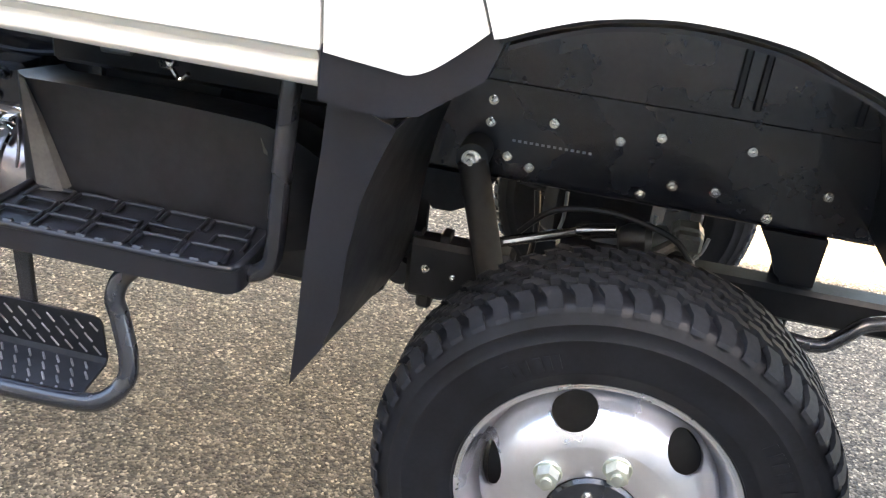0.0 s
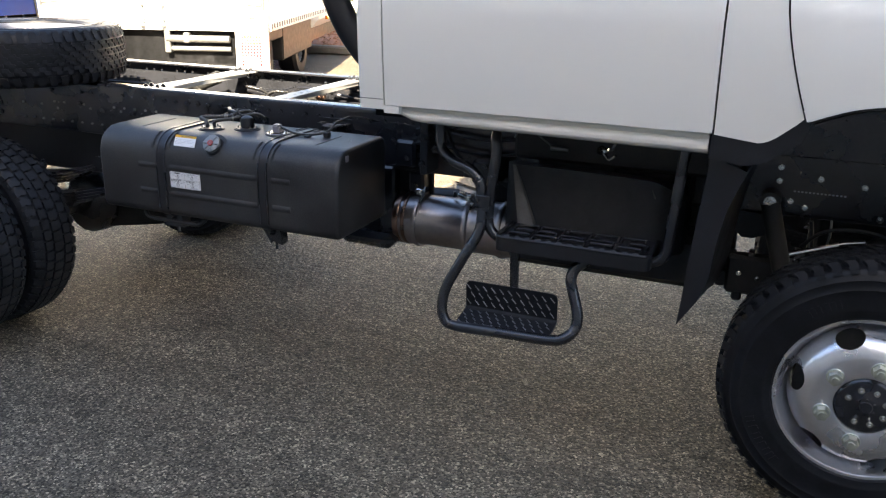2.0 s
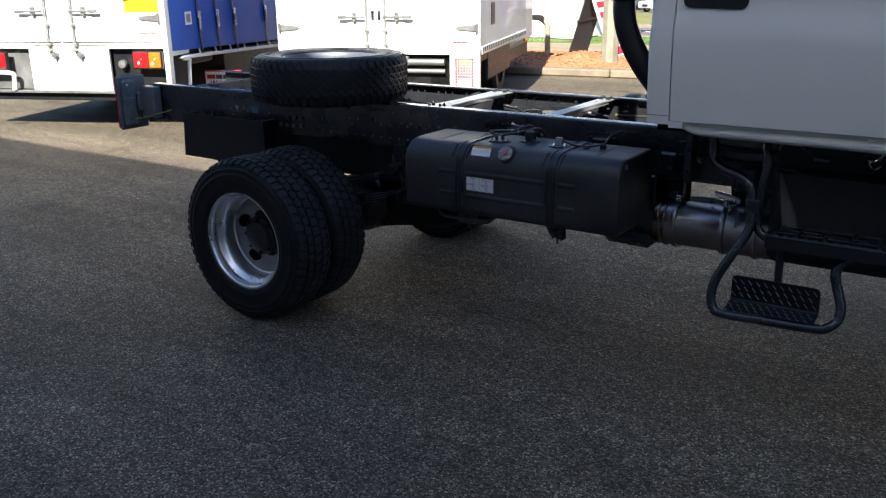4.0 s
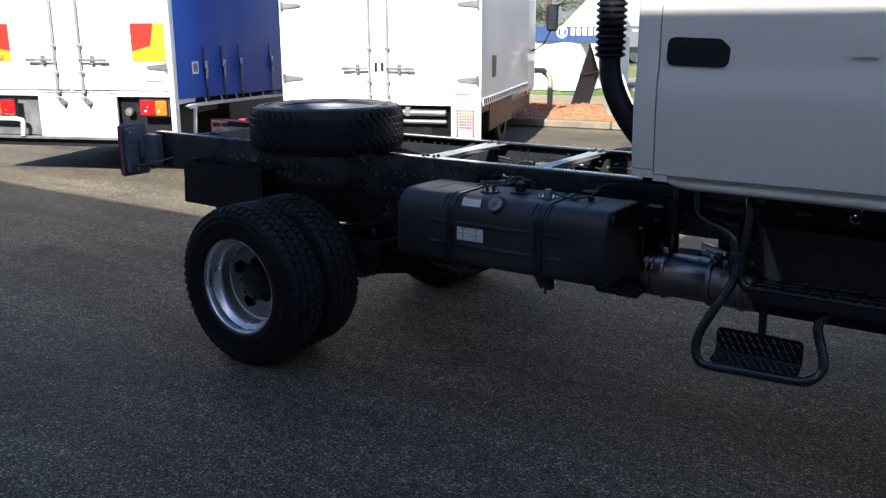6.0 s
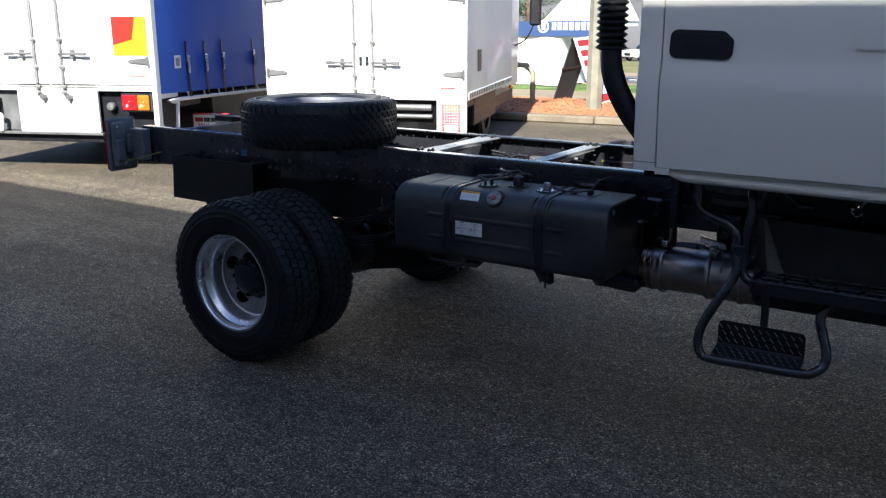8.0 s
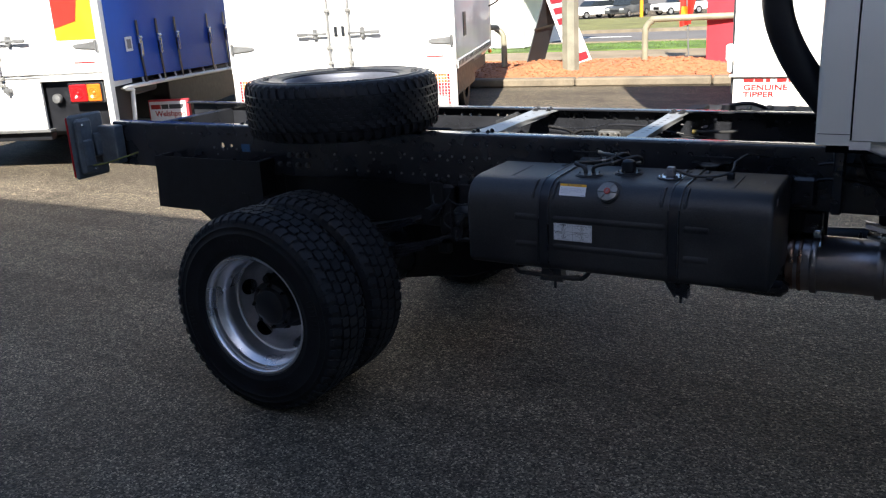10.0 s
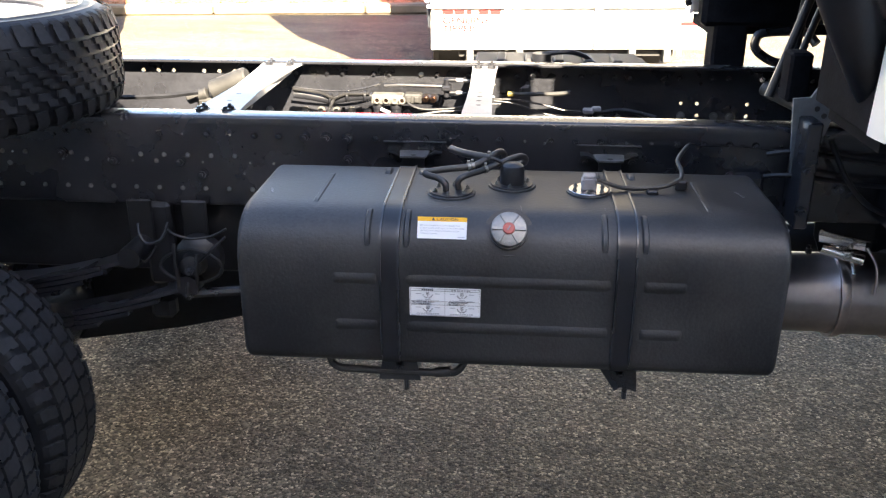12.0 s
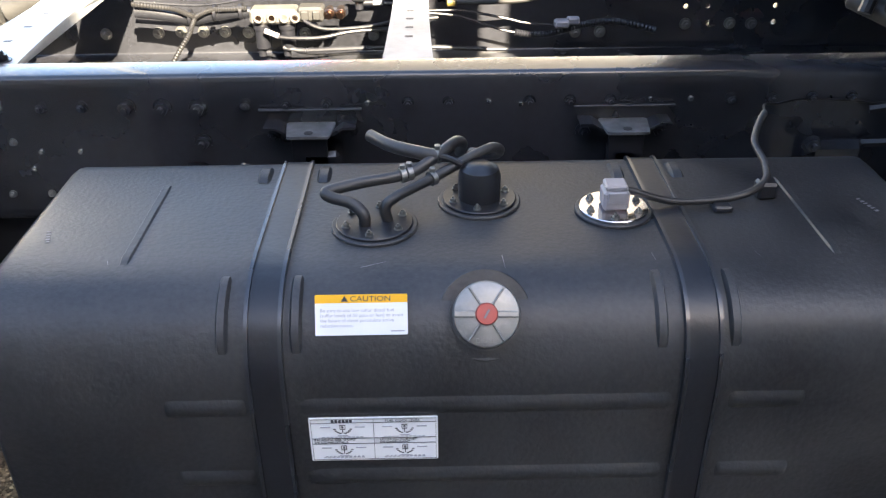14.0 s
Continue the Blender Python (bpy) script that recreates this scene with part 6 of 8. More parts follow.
# shock absorber and chassis bolts in the arch
g = Geo(); g.cyl((-0.322, 1.935, 0.835), (-0.255, 1.93, 0.60), 0.028, seg=18); g.cyl((-0.255, 1.93, 0.62), (-0.235, 1.93, 0.50), 0.018, seg=14); g.cyl((-0.322, 1.925, 0.838), (-0.322, 1.99, 0.838), 0.030, seg=18)
part("shock_absorber", g, DUST, truck)
g = Geo(); hexbolt(g, (-0.322, 1.925, 0.838), (0, -1, 0), 0.014, 0.014); part("bolt", g, ZINC, truck)
for x, z in ((-0.306, 0.932), (-0.306, 0.89), (-0.267, 0.83), (-0.191, 0.907), (-0.224, 0.815), (-0.07, 0.895), (0.0, 0.914), (0.036, 0.829), (0.112, 0.831), (-0.016, 0.803), (0.156, 0.917)):
    part("bolt", ARCHB, None, rail_near, at=(x, RAIL_Y, z))
for x, z in ((0.30, 0.86), (0.21, 0.80), (-0.43, 0.80)):
    part("bolt", ARCHB, None, rail_near, at=(x, RAIL_Y, z))
g = Geo()
for k in range(14):
    g.box((-0.262 + 0.0108 * k, RAIL_Y - 0.0008, 0.860), (-0.256 + 0.0108 * k, RAIL_Y + 0.001, 0.8645))
part("stamped_bar", g, GREYINK, rail_near)
g = Geo(); g.prism([(0.205, RAIL_B), (0.322, RAIL_B), (0.320, 0.655), (0.262, 0.655), (0.262, 0.69), (0.250, 0.70), (0.235, 0.735)], RAIL_Y - 0.01, RAIL_Y + 0.03, 'y')
part("front_bracket", g, BLACKM, truck)
g = Geo(); g.box((-0.15, RAIL_Y - 0.03, 0.618), (0.75, RAIL_Y + 0.03, 0.686), 0.008); part("lower_beam", g, DARKIN, truck)
g = Geo(); g.cyl((0.42, 1.985, 0.775), (0.49, 1.985, 0.687), 0.006, seg=10); g.cyl((0.485, 1.985, 0.693), (0.495, 1.985, 0.681), 0.012, seg=10); part("stay_rod", g, GALV, truck)
g = Geo(); g.prism([(-0.62, RAIL_B), (-0.62, 0.72), (-0.41, 0.715), (-0.395, 0.70), (-0.36, 0.70), (-0.32, 0.72), (-0.28, RAIL_B)], RAIL_Y - 0.006, RAIL_Y + 0.02, 'y'); part("frame_gusset", g, DARKIN, truck)
g = Geo(); g.tube([(0.18, 1.88, 0.645), (0.30, 1.89, 0.624), (0.345, 1.90, 0.622), (0.375, 1.905, 0.645), (0.41, 1.92, 0.668), (0.50, 1.95, 0.676)], 0.0135, 12)
part("stabiliser_bar", g, BLACK, truck)
g = Geo(); g.box((-0.425, 1.93, 0.53), (-0.22, 1.99, 0.655), 0.01); g.box((-0.62, 1.95, 0.60), (-0.40, 1.99, 0.66), 0.006); g.box((-0.365, 1.94, 0.65), (-0.345, 1.985, 0.668), 0.003); g.box((-0.40, 1.935, 0.505), (-0.37, 1.975, 0.54), 0.006)
part("spring_mount", g, DARKIN, truck)
g = Geo(); hexbolt(g, (-0.385, 1.93, 0.60), (0, -1, 0), 0.006, 0.01); part("bolt", g, ZINC, truck)
g = Geo(); hexbolt(g, (-0.33, 1.93, 0.59), (0, -1, 0), 0.005, 0.008); part("bolt", g, ZINC, truck)
g = Geo(); g.cyl((-0.115, 1.965, 0.722), (-0.045, 1.965, 0.737), 0.013, seg=14); g.cyl((-0.105, 1.965, 0.724), (-0.090, 1.965, 0.727), 0.018, seg=14); g.cyl((-0.30, 1.955, 0.655), (-0.11, 1.965, 0.722), 0.010, seg=10); part("drag_link", g, STEEL, truck, "bare steel steering drag link")
g = Geo(); g.lathe([(0.012, 0), (0.022, 0.004), (0.030, 0.02), (0.030, 0.05), (0.02, 0.062), (0.0, 0.064)], 18, pose(-0.04, 1.965, 0.72, 0, 80, 0)); part("ball_joint_boot", g, HOSE, truck)
g = Geo(); g.cyl((0.03, 1.97, 0.70), (0.075, 1.97, 0.74), 0.012, seg=10); g.box((0.06, 1.955, 0.72), (0.11, 1.985, 0.755), 0.006); part("pipe_union", g, CASTAL, truck)
for x0, z0, x1, z1 in ((-0.155, 0.69, -0.145, 0.79), (0.005, 0.70, 0.02, 0.775), (0.09, 0.69, 0.12, 0.75)):
    g = Geo(); g.tube([(x0, 1.972, z0), ((x0 + x1) / 2 + 0.006, 1.968, (z0 + z1) / 2), (x1, 1.975, z1)], 0.0035, 8); part("brake_pipe", g, GALV, truck)
g = Geo()
for p in ([(-0.22, 1.96, 0.70), (-0.16, 1.95, 0.76), (-0.06, 1.95, 0.775), (0.05, 1.95, 0.75), (0.10, 1.96, 0.70)], [(-0.15, 2.02, 0.66), (-0.05, 2.02, 0.70), (0.06, 2.03, 0.68)], [(-0.20, 1.97, 0.60), (-0.19, 1.97, 0.70), (-0.20, 1.98, 0.78)]):
    g.tube(p, 0.006, 8)
part("steering_hose", g, DARKIN, truck)
g = Geo(); g.cyl((-0.12, 2.02, 0.665), (0.0, 2.03, 0.70), 0.016, seg=12); g.cyl((0.0, 2.03, 0.70), (0.05, 2.05, 0.70), 0.028, seg=14); g.box((0.06, 2.02, 0.66), (0.12, 2.08, 0.74), 0.012)
part("steering_linkage", g, GALV, truck)
# bumper end with side lamp
g = Geo()
g.prism(rounded([(0.395, 0.80), (0.383, 0.73), (0.395, 0.64), (0.415, 0.555), (0.47, 0.45), (0.52, 0.41), (0.80, 0.41), (0.80, 0.80)], 0.02, 4), 1.50, 1.62, 'y')
bump = part("bumper", g, BLACKM, truck)
g = Geo(); g.prism(rounded([(0.425, 0.675), (0.475, 0.665), (0.475, 0.712), (0.430, 0.715)], 0.012, 5), 1.492, 1.502, 'y')
part("side_lamp", g, LAMBM, bump, "amber side marker lamp")

# ---- steps below the door ----
step = part("step_frame", Geo().tube([(-1.287, 1.664, 1.060), (-1.287, 1.664, 1.000), (-1.276, 1.654, 0.955), (-1.234, 1.634, 0.930), (-1.169, 1.614, 0.913), (-1.134, 1.604, 0.885), (-1.125, 1.602, 0.840), (-1.119, 1.586, 0.742), (-1.155, 1.553, 0.660), (-1.200, 1.530, 0.566), (-1.211, 1.516, 0.508), (-1.201, 1.508, 0.462), (-1.165, 1.506, 0.443), (-1.026, 1.508, 0.446), (-0.872, 1.510, 0.450), (-0.821, 1.516, 0.461), (-0.794, 1.540, 0.490), (-0.794, 1.554, 0.530), (-0.816, 1.572, 0.590), (-0.826, 1.576, 0.625), (-0.818, 1.589, 0.657), (-0.786, 1.604, 0.685)], 0.0165, 14, 5), BLACK, truck, "black tubular steel step frame", smooth=60)
g = Geo(); g.tube([(-1.10, 1.72, 1.06), (-1.10, 1.66, 1.035), (-1.092, 1.625, 1.012), (-1.085, 1.612, 0.97), (-1.095, 1.61, 0.88), (-1.102, 1.61, 0.79), (-1.098, 1.608, 0.742), (-1.07, 1.605, 0.716), (-1.03, 1.605, 0.708)], 0.0155, 14, 5)
part("tube", g, BLACK, step, smooth=60)
g = Geo(); g.tube([(-0.535, 1.62, 1.07), (-0.540, 1.60, 1.03), (-0.553, 1.60, 0.87), (-0.560, 1.60, 0.77), (-0.570, 1.60, 0.728), (-0.60, 1.60, 0.708), (-0.66, 1.60, 0.704)], 0.0155, 14, 5)
part("tube", g, BLACK, step, smooth=60)
g = Geo(); g.box((-1.142, 1.582, 0.795), (-1.092, 1.600, 0.845), 0.003)
for z in (0.81, 0.83):
    hexbolt(g, (-1.127, 1.582, z), (0, -1, 0), 0.004, 0.006)
part("clamp_plate", g, BLACK, step)
g = Geo(); g.prism([(-1.022, 0.54), (-0.998, 0.54), (-0.998, 0.69), (-1.026, 0.69)], 1.60, 1.612, 'y')
part("strut", g, BLACK, step)
# upper tread: moulded tray with a rounded lip, cells between cleats and two slots through it
ux0, ux1, uy0, uy1, uz = -1.062, -0.600, 1.548, 1.708, 0.742
SLOTS = ((-0.880, -0.812), (-0.795, -0.722))
sy0, sy1 = 1.618, 1.640
g = Geo()
g.prism(rounded([(ux0, uy0), (ux1, uy0), (ux1, sy0), (ux0, sy0)], [0.030, 0.034, 0.002, 0.002], 7), uz - 0.050, uz - 0.011, 'z')
g.box((ux0, sy1, uz - 0.046), (ux1, uy1, uz - 0.011))
xs_ = [ux0] + [v for ab in SLOTS for v in ab] + [ux1]
for a, b in zip(xs_[0::2], xs_[1::2]):
    g.box((a, sy0, uz - 0.046), (b, sy1, uz - 0.011))
tread = part("upper_tread", g, BLACKM, step, "moulded black plastic tread")
def lip():
    """Front rim of the tray from its back left round to its back right corner."""
    pts = [(ux0 + 0.004, uy1), (ux0 + 0.004, uy0 + 0.04), (ux0 + 0.010, uy0 + 0.015), (ux0 + 0.035, uy0 + 0.005), ((ux0 + ux1) / 2, uy0 + 0.005), (ux1 - 0.040, uy0 + 0.005), (ux1 - 0.012, uy0 + 0.016), (ux1 - 0.005, uy0 + 0.045), (ux1 - 0.005, uy1)]
    return [(x, y, uz - 0.008) for x, y in pts]
g = Geo(); g.tube(lip(), 0.0065, 10, 6); part("tray_rim", g, BLACKM, tread, smooth=60)
for j, (ya, yb) in enumerate(((uy0 + 0.014, uy0 + 0.058), (uy0 + 0.062, uy0 + 0.100), (uy0 + 0.104, uy0 + 0.146))):
    n_ = 5 if j != 1 else 6
    step_ = (ux1 - ux0 - 0.05) / n_
    for i in range(n_):
        xa = ux0 + 0.028 + step_ * i + (0.012 if j == 1 else 0)
        xb = min(xa + step_ - 0.012, ux1 - 0.014)
        if j == 1 and any(xa < b and xb > a for a, b in SLOTS):
            continue
        g = Geo()
        g.tube([(xa, ya + 0.004, uz - 0.009), (xa, yb - 0.006, uz - 0.006), (xa + 0.008, yb, uz - 0.005), (xb - 0.008, yb, uz - 0.005), (xb, yb - 0.006, uz - 0.006), (xb, ya + 0.004, uz - 0.009)], 0.0042, 8, 4)
        part("cleat", g, BLACKM, tread, smooth=60)
for a, b in SLOTS:
    g = Geo(); g.tube([(a - 0.002, sy0, uz - 0.009), (a - 0.002, sy1 + 0.004, uz - 0.007), (b + 0.002, sy1 + 0.004, uz - 0.007), (b + 0.002, sy0, uz - 0.009)], 0.0042, 8, smooth=False); part("cleat", g, BLACKM, tread, smooth=60)
g = Geo()
for i in range(13):
    x = ux0 + 0.04 + (ux1 - ux0 - 0.08) * i / 12
    g.box((x - 0.009, uy0 + 0.002, uz - 0.010), (x + 0.009, uy0 + 0.013, uz + 0.0008), 0.003)
    if i % 2:
        g.cyl((x, uy0 + 0.060, uz - 0.011), (x, uy0 + 0.060, uz - 0.002), 0.0045, 0.0035, seg=8)
tagged(part("stud_pattern", g, BLACKM, step), kind="stuff")
# lower tread: bent chequer plate with raised lozenges
CHEQ = mat("painted_chequer_plate", (0.011, 0.012, 0.015), 0.5, var=0.2, scale=30, rvar=0.1, spec=0.22)
g = Geo()
g.prism([(1.508, 0.448), (1.52, 0.455), (1.597, 0.468), (1.603, 0.476), (1.6022, 0.486), (1.6082, 0.486), (1.609, 0.474), (1.600, 0.463), (1.52, 0.449), (1.508, 0.442)], -1.165, -0.868, 'x')
g.prism(rounded([(-1.165, 0.486), (-0.868, 0.486), (-0.868, 0.562), (-1.165, 0.562)], [0.001, 0.001, 0.022, 0.022], 6), 1.5985, 1.6035, 'y', Matrix(((1, 0, 0, 0), (0, 1, -0.07, 0.0375), (0, 0, 1, 0), (0, 0, 0, 1))))
lower = part("lower_tread", g, CHEQ, step, "black chequer-plate tread")
g = Geo()
for i in range(11):
    for j in range(4):
        x = -1.155 + 0.0272 * i + (0.0136 if j % 2 else 0); y = 1.520 + 0.0215 * j; z = 0.4545 + (y - 1.52) * 0.17
        if x < -0.876:
            g.box((-0.0115, -0.0019, -0.001), (0.0115, 0.0019, 0.0032), 0.0014, Matrix.Translation((x, y, z)) @ Matrix.Rotation(radians(-48), 4, 'Z'))
    for j in range(3):
        x = -1.155 + 0.0272 * i + (0.0136 if j % 2 else 0); z = 0.491 + 0.0255 * j; y = 1.6015 - (z - 0.476) * 0.08
        if x < -0.876:
            g.box((-0.0105, -0.002, -0.0017), (0.0105, 0.001, 0.0017), 0.001, Matrix.Translation((x, y, z)) @ Matrix.Rotation(radians(48), 4, 'Y'))
tagged(part("chequer_pattern", g, CHEQW, step), kind="stuff")
# moulded side panel behind the steps
g = Geo()
def pan(u, v):
    x = -1.092 + 0.545 * u
    top = 0.918 - 0.012 * u - 0.06 * max(0, (u - 0.82) / 0.18) ** 2
    z = 0.69 + (top - 0.69) * v
    return (x, 1.708 + 0.012 * v + 0.018 * math.sin(math.pi * u) * v + 0.05 * max(0, (u - 0.86) / 0.14) ** 1.5 + 0.03 * max(0, (0.05 - u) / 0.05), z)
g.sheet(pan, 32, 10, (0, 0.13, -0.02))
part("side_panel", g, DARKIN, truck, "black moulded side panel behind the steps")
# wedge and facet in lighter grey, as if catching the sky
g = Geo(); g.add([(-1.068, 1.7195, 0.917), (-1.058, 1.7195, 0.917), (-0.991, 1.693, 0.755), (-0.984, 1.690, 0.738), (-1.034, 1.690, 0.728), (-1.036, 1.725, 0.728), (-0.982, 1.725, 0.738)], [(0, 4, 2, 1), (4, 3, 2), (0, 5, 4), (1, 2, 6), (2, 3, 6), (3, 4, 5, 6)])
part("panel_wedge", g, LITP, truck)
g = Geo(); g.add([(-0.640, 1.7265, 0.885), (-0.59, 1.742, 0.872), (-0.566, 1.752, 0.835), (-0.598, 1.733, 0.842), (-0.632, 1.722, 0.862)], [(0, 1, 2, 3, 4)]); part("panel_facet", g, LITP, truck)
g = Geo(); g.cyl((-0.985, 1.84, 0.955), (-0.93, 1.84, 0.953), 0.009, 0.006, seg=14); part("drain_pipe", g, GALV, truck)
for p in ([(-1.035, 1.83, 1.0), (-1.01, 1.835, 0.98), (-0.985, 1.84, 0.962)], [(-1.10, 1.82, 0.98), (-1.085, 1.82, 1.01), (-1.08, 1.83, 1.05)]):
    g = Geo(); g.tube(p, 0.003, 6); part("wire", g, GALV, truck)
g = Geo(); g.box((-1.12, 1.85, 0.55), (-0.45, 2.02, 0.715), 0.02); g.box((-1.12, 1.88, 0.90), (-0.40, 2.0, 1.05), 0.01)
part("battery_box", g, DARKIN, truck)
g = Geo(); g.tube([(-0.80, 1.72, 0.99), (-0.76, 1.68, 1.0), (-0.74, 1.66, 1.03), (-0.70, 1.66, 1.05)], 0.006, 8); g.cyl((-0.80, 1.72, 0.985), (-0.79, 1.70, 0.995), 0.012, seg=10); g.tube([(-0.79, 1.72, 0.98), (-0.77, 1.71, 0.965), (-0.75, 1.70, 0.98)], 0.004, 8)
part("release_catch", g, ZINC, truck)

# ---- air intake behind the cab ----
g = Geo()
IX, IY = -1.612, 1.568
prof = [(0.041, 1.50)]
for k in range(10):
    z = 1.50 + 0.022 * k
    prof += [(0.056, z + 0.007), (0.056, z + 0.012), (0.043, z + 0.021)]
g.lathe(prof + [(0.048, 1.73), (0.048, 2.2)], 22, pose(IX, IY, 0), True)
intake = part("air_intake", g, BLACKM, truck, "corrugated black rubber air intake duct")
g = Geo(); g.tube([(IX, IY, 1.515), (IX + 0.002, IY, 1.46), (-1.597, 1.571, 1.40), (-1.568, 1.580, 1.33), (-1.527, 1.597, 1.26), (-1.478, 1.628, 1.19), (-1.43, 1.67, 1.13), (-1.39, 1.72, 1.07)], lambda t: 0.0385 + 0.004 * t, 20, 6)
part("duct", g, BLACKM, intake)

# ---- neighbouring trucks ----
def local(px, py, yaw):
    """Frame of a parked truck: x across its rear face to the right, y away from us, origin at the rear face."""
    return pose(px, py, 0, 0, 0, yaw)


def door_gear(root, m, xs, z_latch, z_top, z_bot, lat):
    """Two locking bars with cam keepers and handles on the rear doors."""
    for x, s in xs:
        g = Geo(); g.cyl(m @ Vector((x, -0.035, z_bot)), m @ Vector((x, -0.035, z_top)), 0.011, seg=10)
        rod = part("locking_bar", g, LGALV, root)
        for z in (z_bot - 0.008, z_bot + 0.05, z_latch + (-0.14), z_bot + 0.55, z_top - 0.4):
            g = Geo(); g.box((x - 0.026, -0.05, z - 0.018), (x + 0.026, 0, z + 0.018), 0.008, m)
            part("keeper", g, LGALV, root)
        g = Geo()
        g.box((x - 0.01, -0.065, z_latch - 0.012), (x + s * lat, -0.045, z_latch + 0.012), 0.006, m)
        g.box((x + s * lat * 0.45 - 0.02, -0.05, z_latch - 0.05), (x + s * lat * 0.45 + 0.02, 0, z_latch + 0.05), 0.008, m)
        g.box((x + s * lat * 0.7, -0.072, z_latch - 0.018), (x + s * lat * 1.05, -0.05, z_latch + 0.018), 0.008, m)
        part("latch_handle", g, GALV, root)


def hinge(root, m, x, z, s):
    g = Geo(); g.prism(rounded([(x, z - 0.035), (x + s * 0.20, z - 0.018), (x + s * 0.24, z), (x + s * 0.20, z + 0.018), (x, z + 0.035)], 0.008), -0.018, -0.002, 'y', m)
    g.cyl(m @ Vector((x, -0.02, z - 0.05)), m @ Vector((x, -0.02, z + 0.05)), 0.014, seg=10)
    part("hinge", g, GALV, root)


def tail_lamp(root, m, x0, x1, z0, z1, red_first=True):
    g = Geo(); g.box((x0 - 0.015, -0.045, z0 - 0.015), (x1 + 0.015, 0.0, z1 + 0.015), 0.008, m)
    part("lamp_housing", g, BLACKM, root)
    c = x0 + (x1 - x0) * (0.56 if red_first else 0.44)
    zc = (z0 + z1) / 2
    for a, b, red in ((x0, c - 0.003, red_first), (c + 0.003, x1, not red_first)):
        g = Geo(); g.box((a, -0.06, z0), (b, -0.04, z1), 0.012, m)
        for r in (0.058, 0.042):
            g.lathe([(r, 0.0), (r - 0.003, 0.005), (r - 0.010, 0.007), (r - 0.016, 0.004), (r - 0.016, 0.0)], 22, m @ pose((a + b) / 2, -0.0595, zc, 90, 0, 0))
        g.lathe([(0.020, 0.0), (0.018, 0.008), (0.008, 0.013), (0.0, 0.014)], 16, m @ pose((a + b) / 2, -0.0595, zc, 90, 0, 0))
        part("tail_lens" if red else "indicator_lens", g, LREDM if red else LAMBM, root, "red tail lamp lens" if red else "amber indicator lens")


def simple_wheel(root, m, x, y, r=0.42, w=0.26):
    g = Geo(); g.lathe([(0.24, -w / 2), (r - 0.04, -w / 2), (r, -w / 2 + 0.04), (r, w / 2 - 0.04), (r - 0.04, w / 2), (0.24, w / 2)], 28, m @ pose(x, y, r, 0, 90, 0), closed=True)
    wh = part("wheel", g, RUBBER, root)
    g = Geo(); g.lathe([(0.25, -w / 2 + 0.01), (0.22, -0.03), (0.10, -0.06), (0.0, -0.06)], 24, m @ pose(x, y, r, 0, 90, 0)); g.lathe([(0.25, w / 2 - 0.01), (0.22, 0.03), (0.10, 0.06), (0.0, 0.06)], 24, m @ pose(x, y, r, 0, 90, 0))
    part("rim", g, RIM, wh)


# curtain-sided truck
M1 = local(-8.085, 4.775, 23)
cur = thing("curtain_side_truck", M1 @ Vector((-1.2, 3.0, 0)), "white-backed delivery truck with royal blue side curtains", "truck")
W1 = 2.50
g = Geo(); g.box((-W1, 0.03, 0.92), (0, 0.09, 3.3), 0.01, M1); part("rear_frame", g, WHITE2, cur)
for a, b in ((-W1 + 0.04, -W1 / 2 - 0.006), (-W1 / 2 + 0.006, -0.05)):
    g = Geo(); g.box((a, 0.0, 0.955), (b, 0.035, 3.25), 0.008, M1); part("rear_door", g, WHITE2, cur)
for a, b in ((-0.045, 0.012), (-W1 - 0.012, -W1 + 0.035)):
    g = Geo(); g.box((a, -0.004, 0.42), (b, 0.10, 3.3), 0.01, M1); part("corner_post", g, WHITE2, cur)
g = Geo(); g.box((-1.655, 0.0, 0.43), (-0.69, 0.05, 0.915), 0.01, M1); g.box((-W1, 0.0, 0.885), (0, 0.06, 0.915), 0.006, M1); part("rear_panel", g, WHITE2, cur)
g = Geo(); g.box((-W1 + 0.04, 0.09, 0.40), (-0.04, 0.5, 0.90), 0.0, M1); part("recess", g, BLACKM, cur)
g = Geo(); g.box((-W1, -0.01, 0.405), (-0.66, 0.14, 0.432), 0.004, M1)
for k in range(24):
    g.box((-W1 + 0.02 + 0.075 * k, -0.014, 0.41), (-W1 + 0.06 + 0.075 * k, -0.008, 0.428), 0, M1)
part("foot_plate", g, GALV, cur)
tail_lamp(cur, M1, -0.375, -0.062, 0.69, 0.853)
tail_lamp(cur, M1, -2.235, -1.92, 0.675, 0.84, False)
g = Geo(); g.box((-W1 + 0.02, 0.06, 0.32), (-0.70, 0.16, 0.404), 0.006, M1); part("bumper_bar", g, BLACKM, cur)
g = Geo(); g.box((-W1 + 0.05, 0.075, 0.44), (-1.665, 0.088, 0.88), 0.003, M1); part("lamp_panel", g, GALV, cur)
g = Geo(); g.lathe([(0.047, 0), (0.047, 0.03), (0.04, 0.04), (0.0, 0.045)], 20, M1 @ pose(-0.556, 0.05, 0.72, 90, 0, 0)); part("reverse_lamp", g, GALV, cur, "round clear reversing lamp")
g = Geo(); g.tube([M1 @ Vector(p) for p in ((-1.88, -0.02, 0.44), (-1.86, -0.03, 0.55), (-1.88, -0.03, 0.62), (-2.15, -0.03, 0.63), (-2.48, -0.03, 0.63))], 0.025, 10); part("grab_rail", g, WHITE2, cur)
door_gear(cur, M1, ((-1.375, -1), (-1.062, 1)), 1.28, 3.2, 0.88, 0.32)
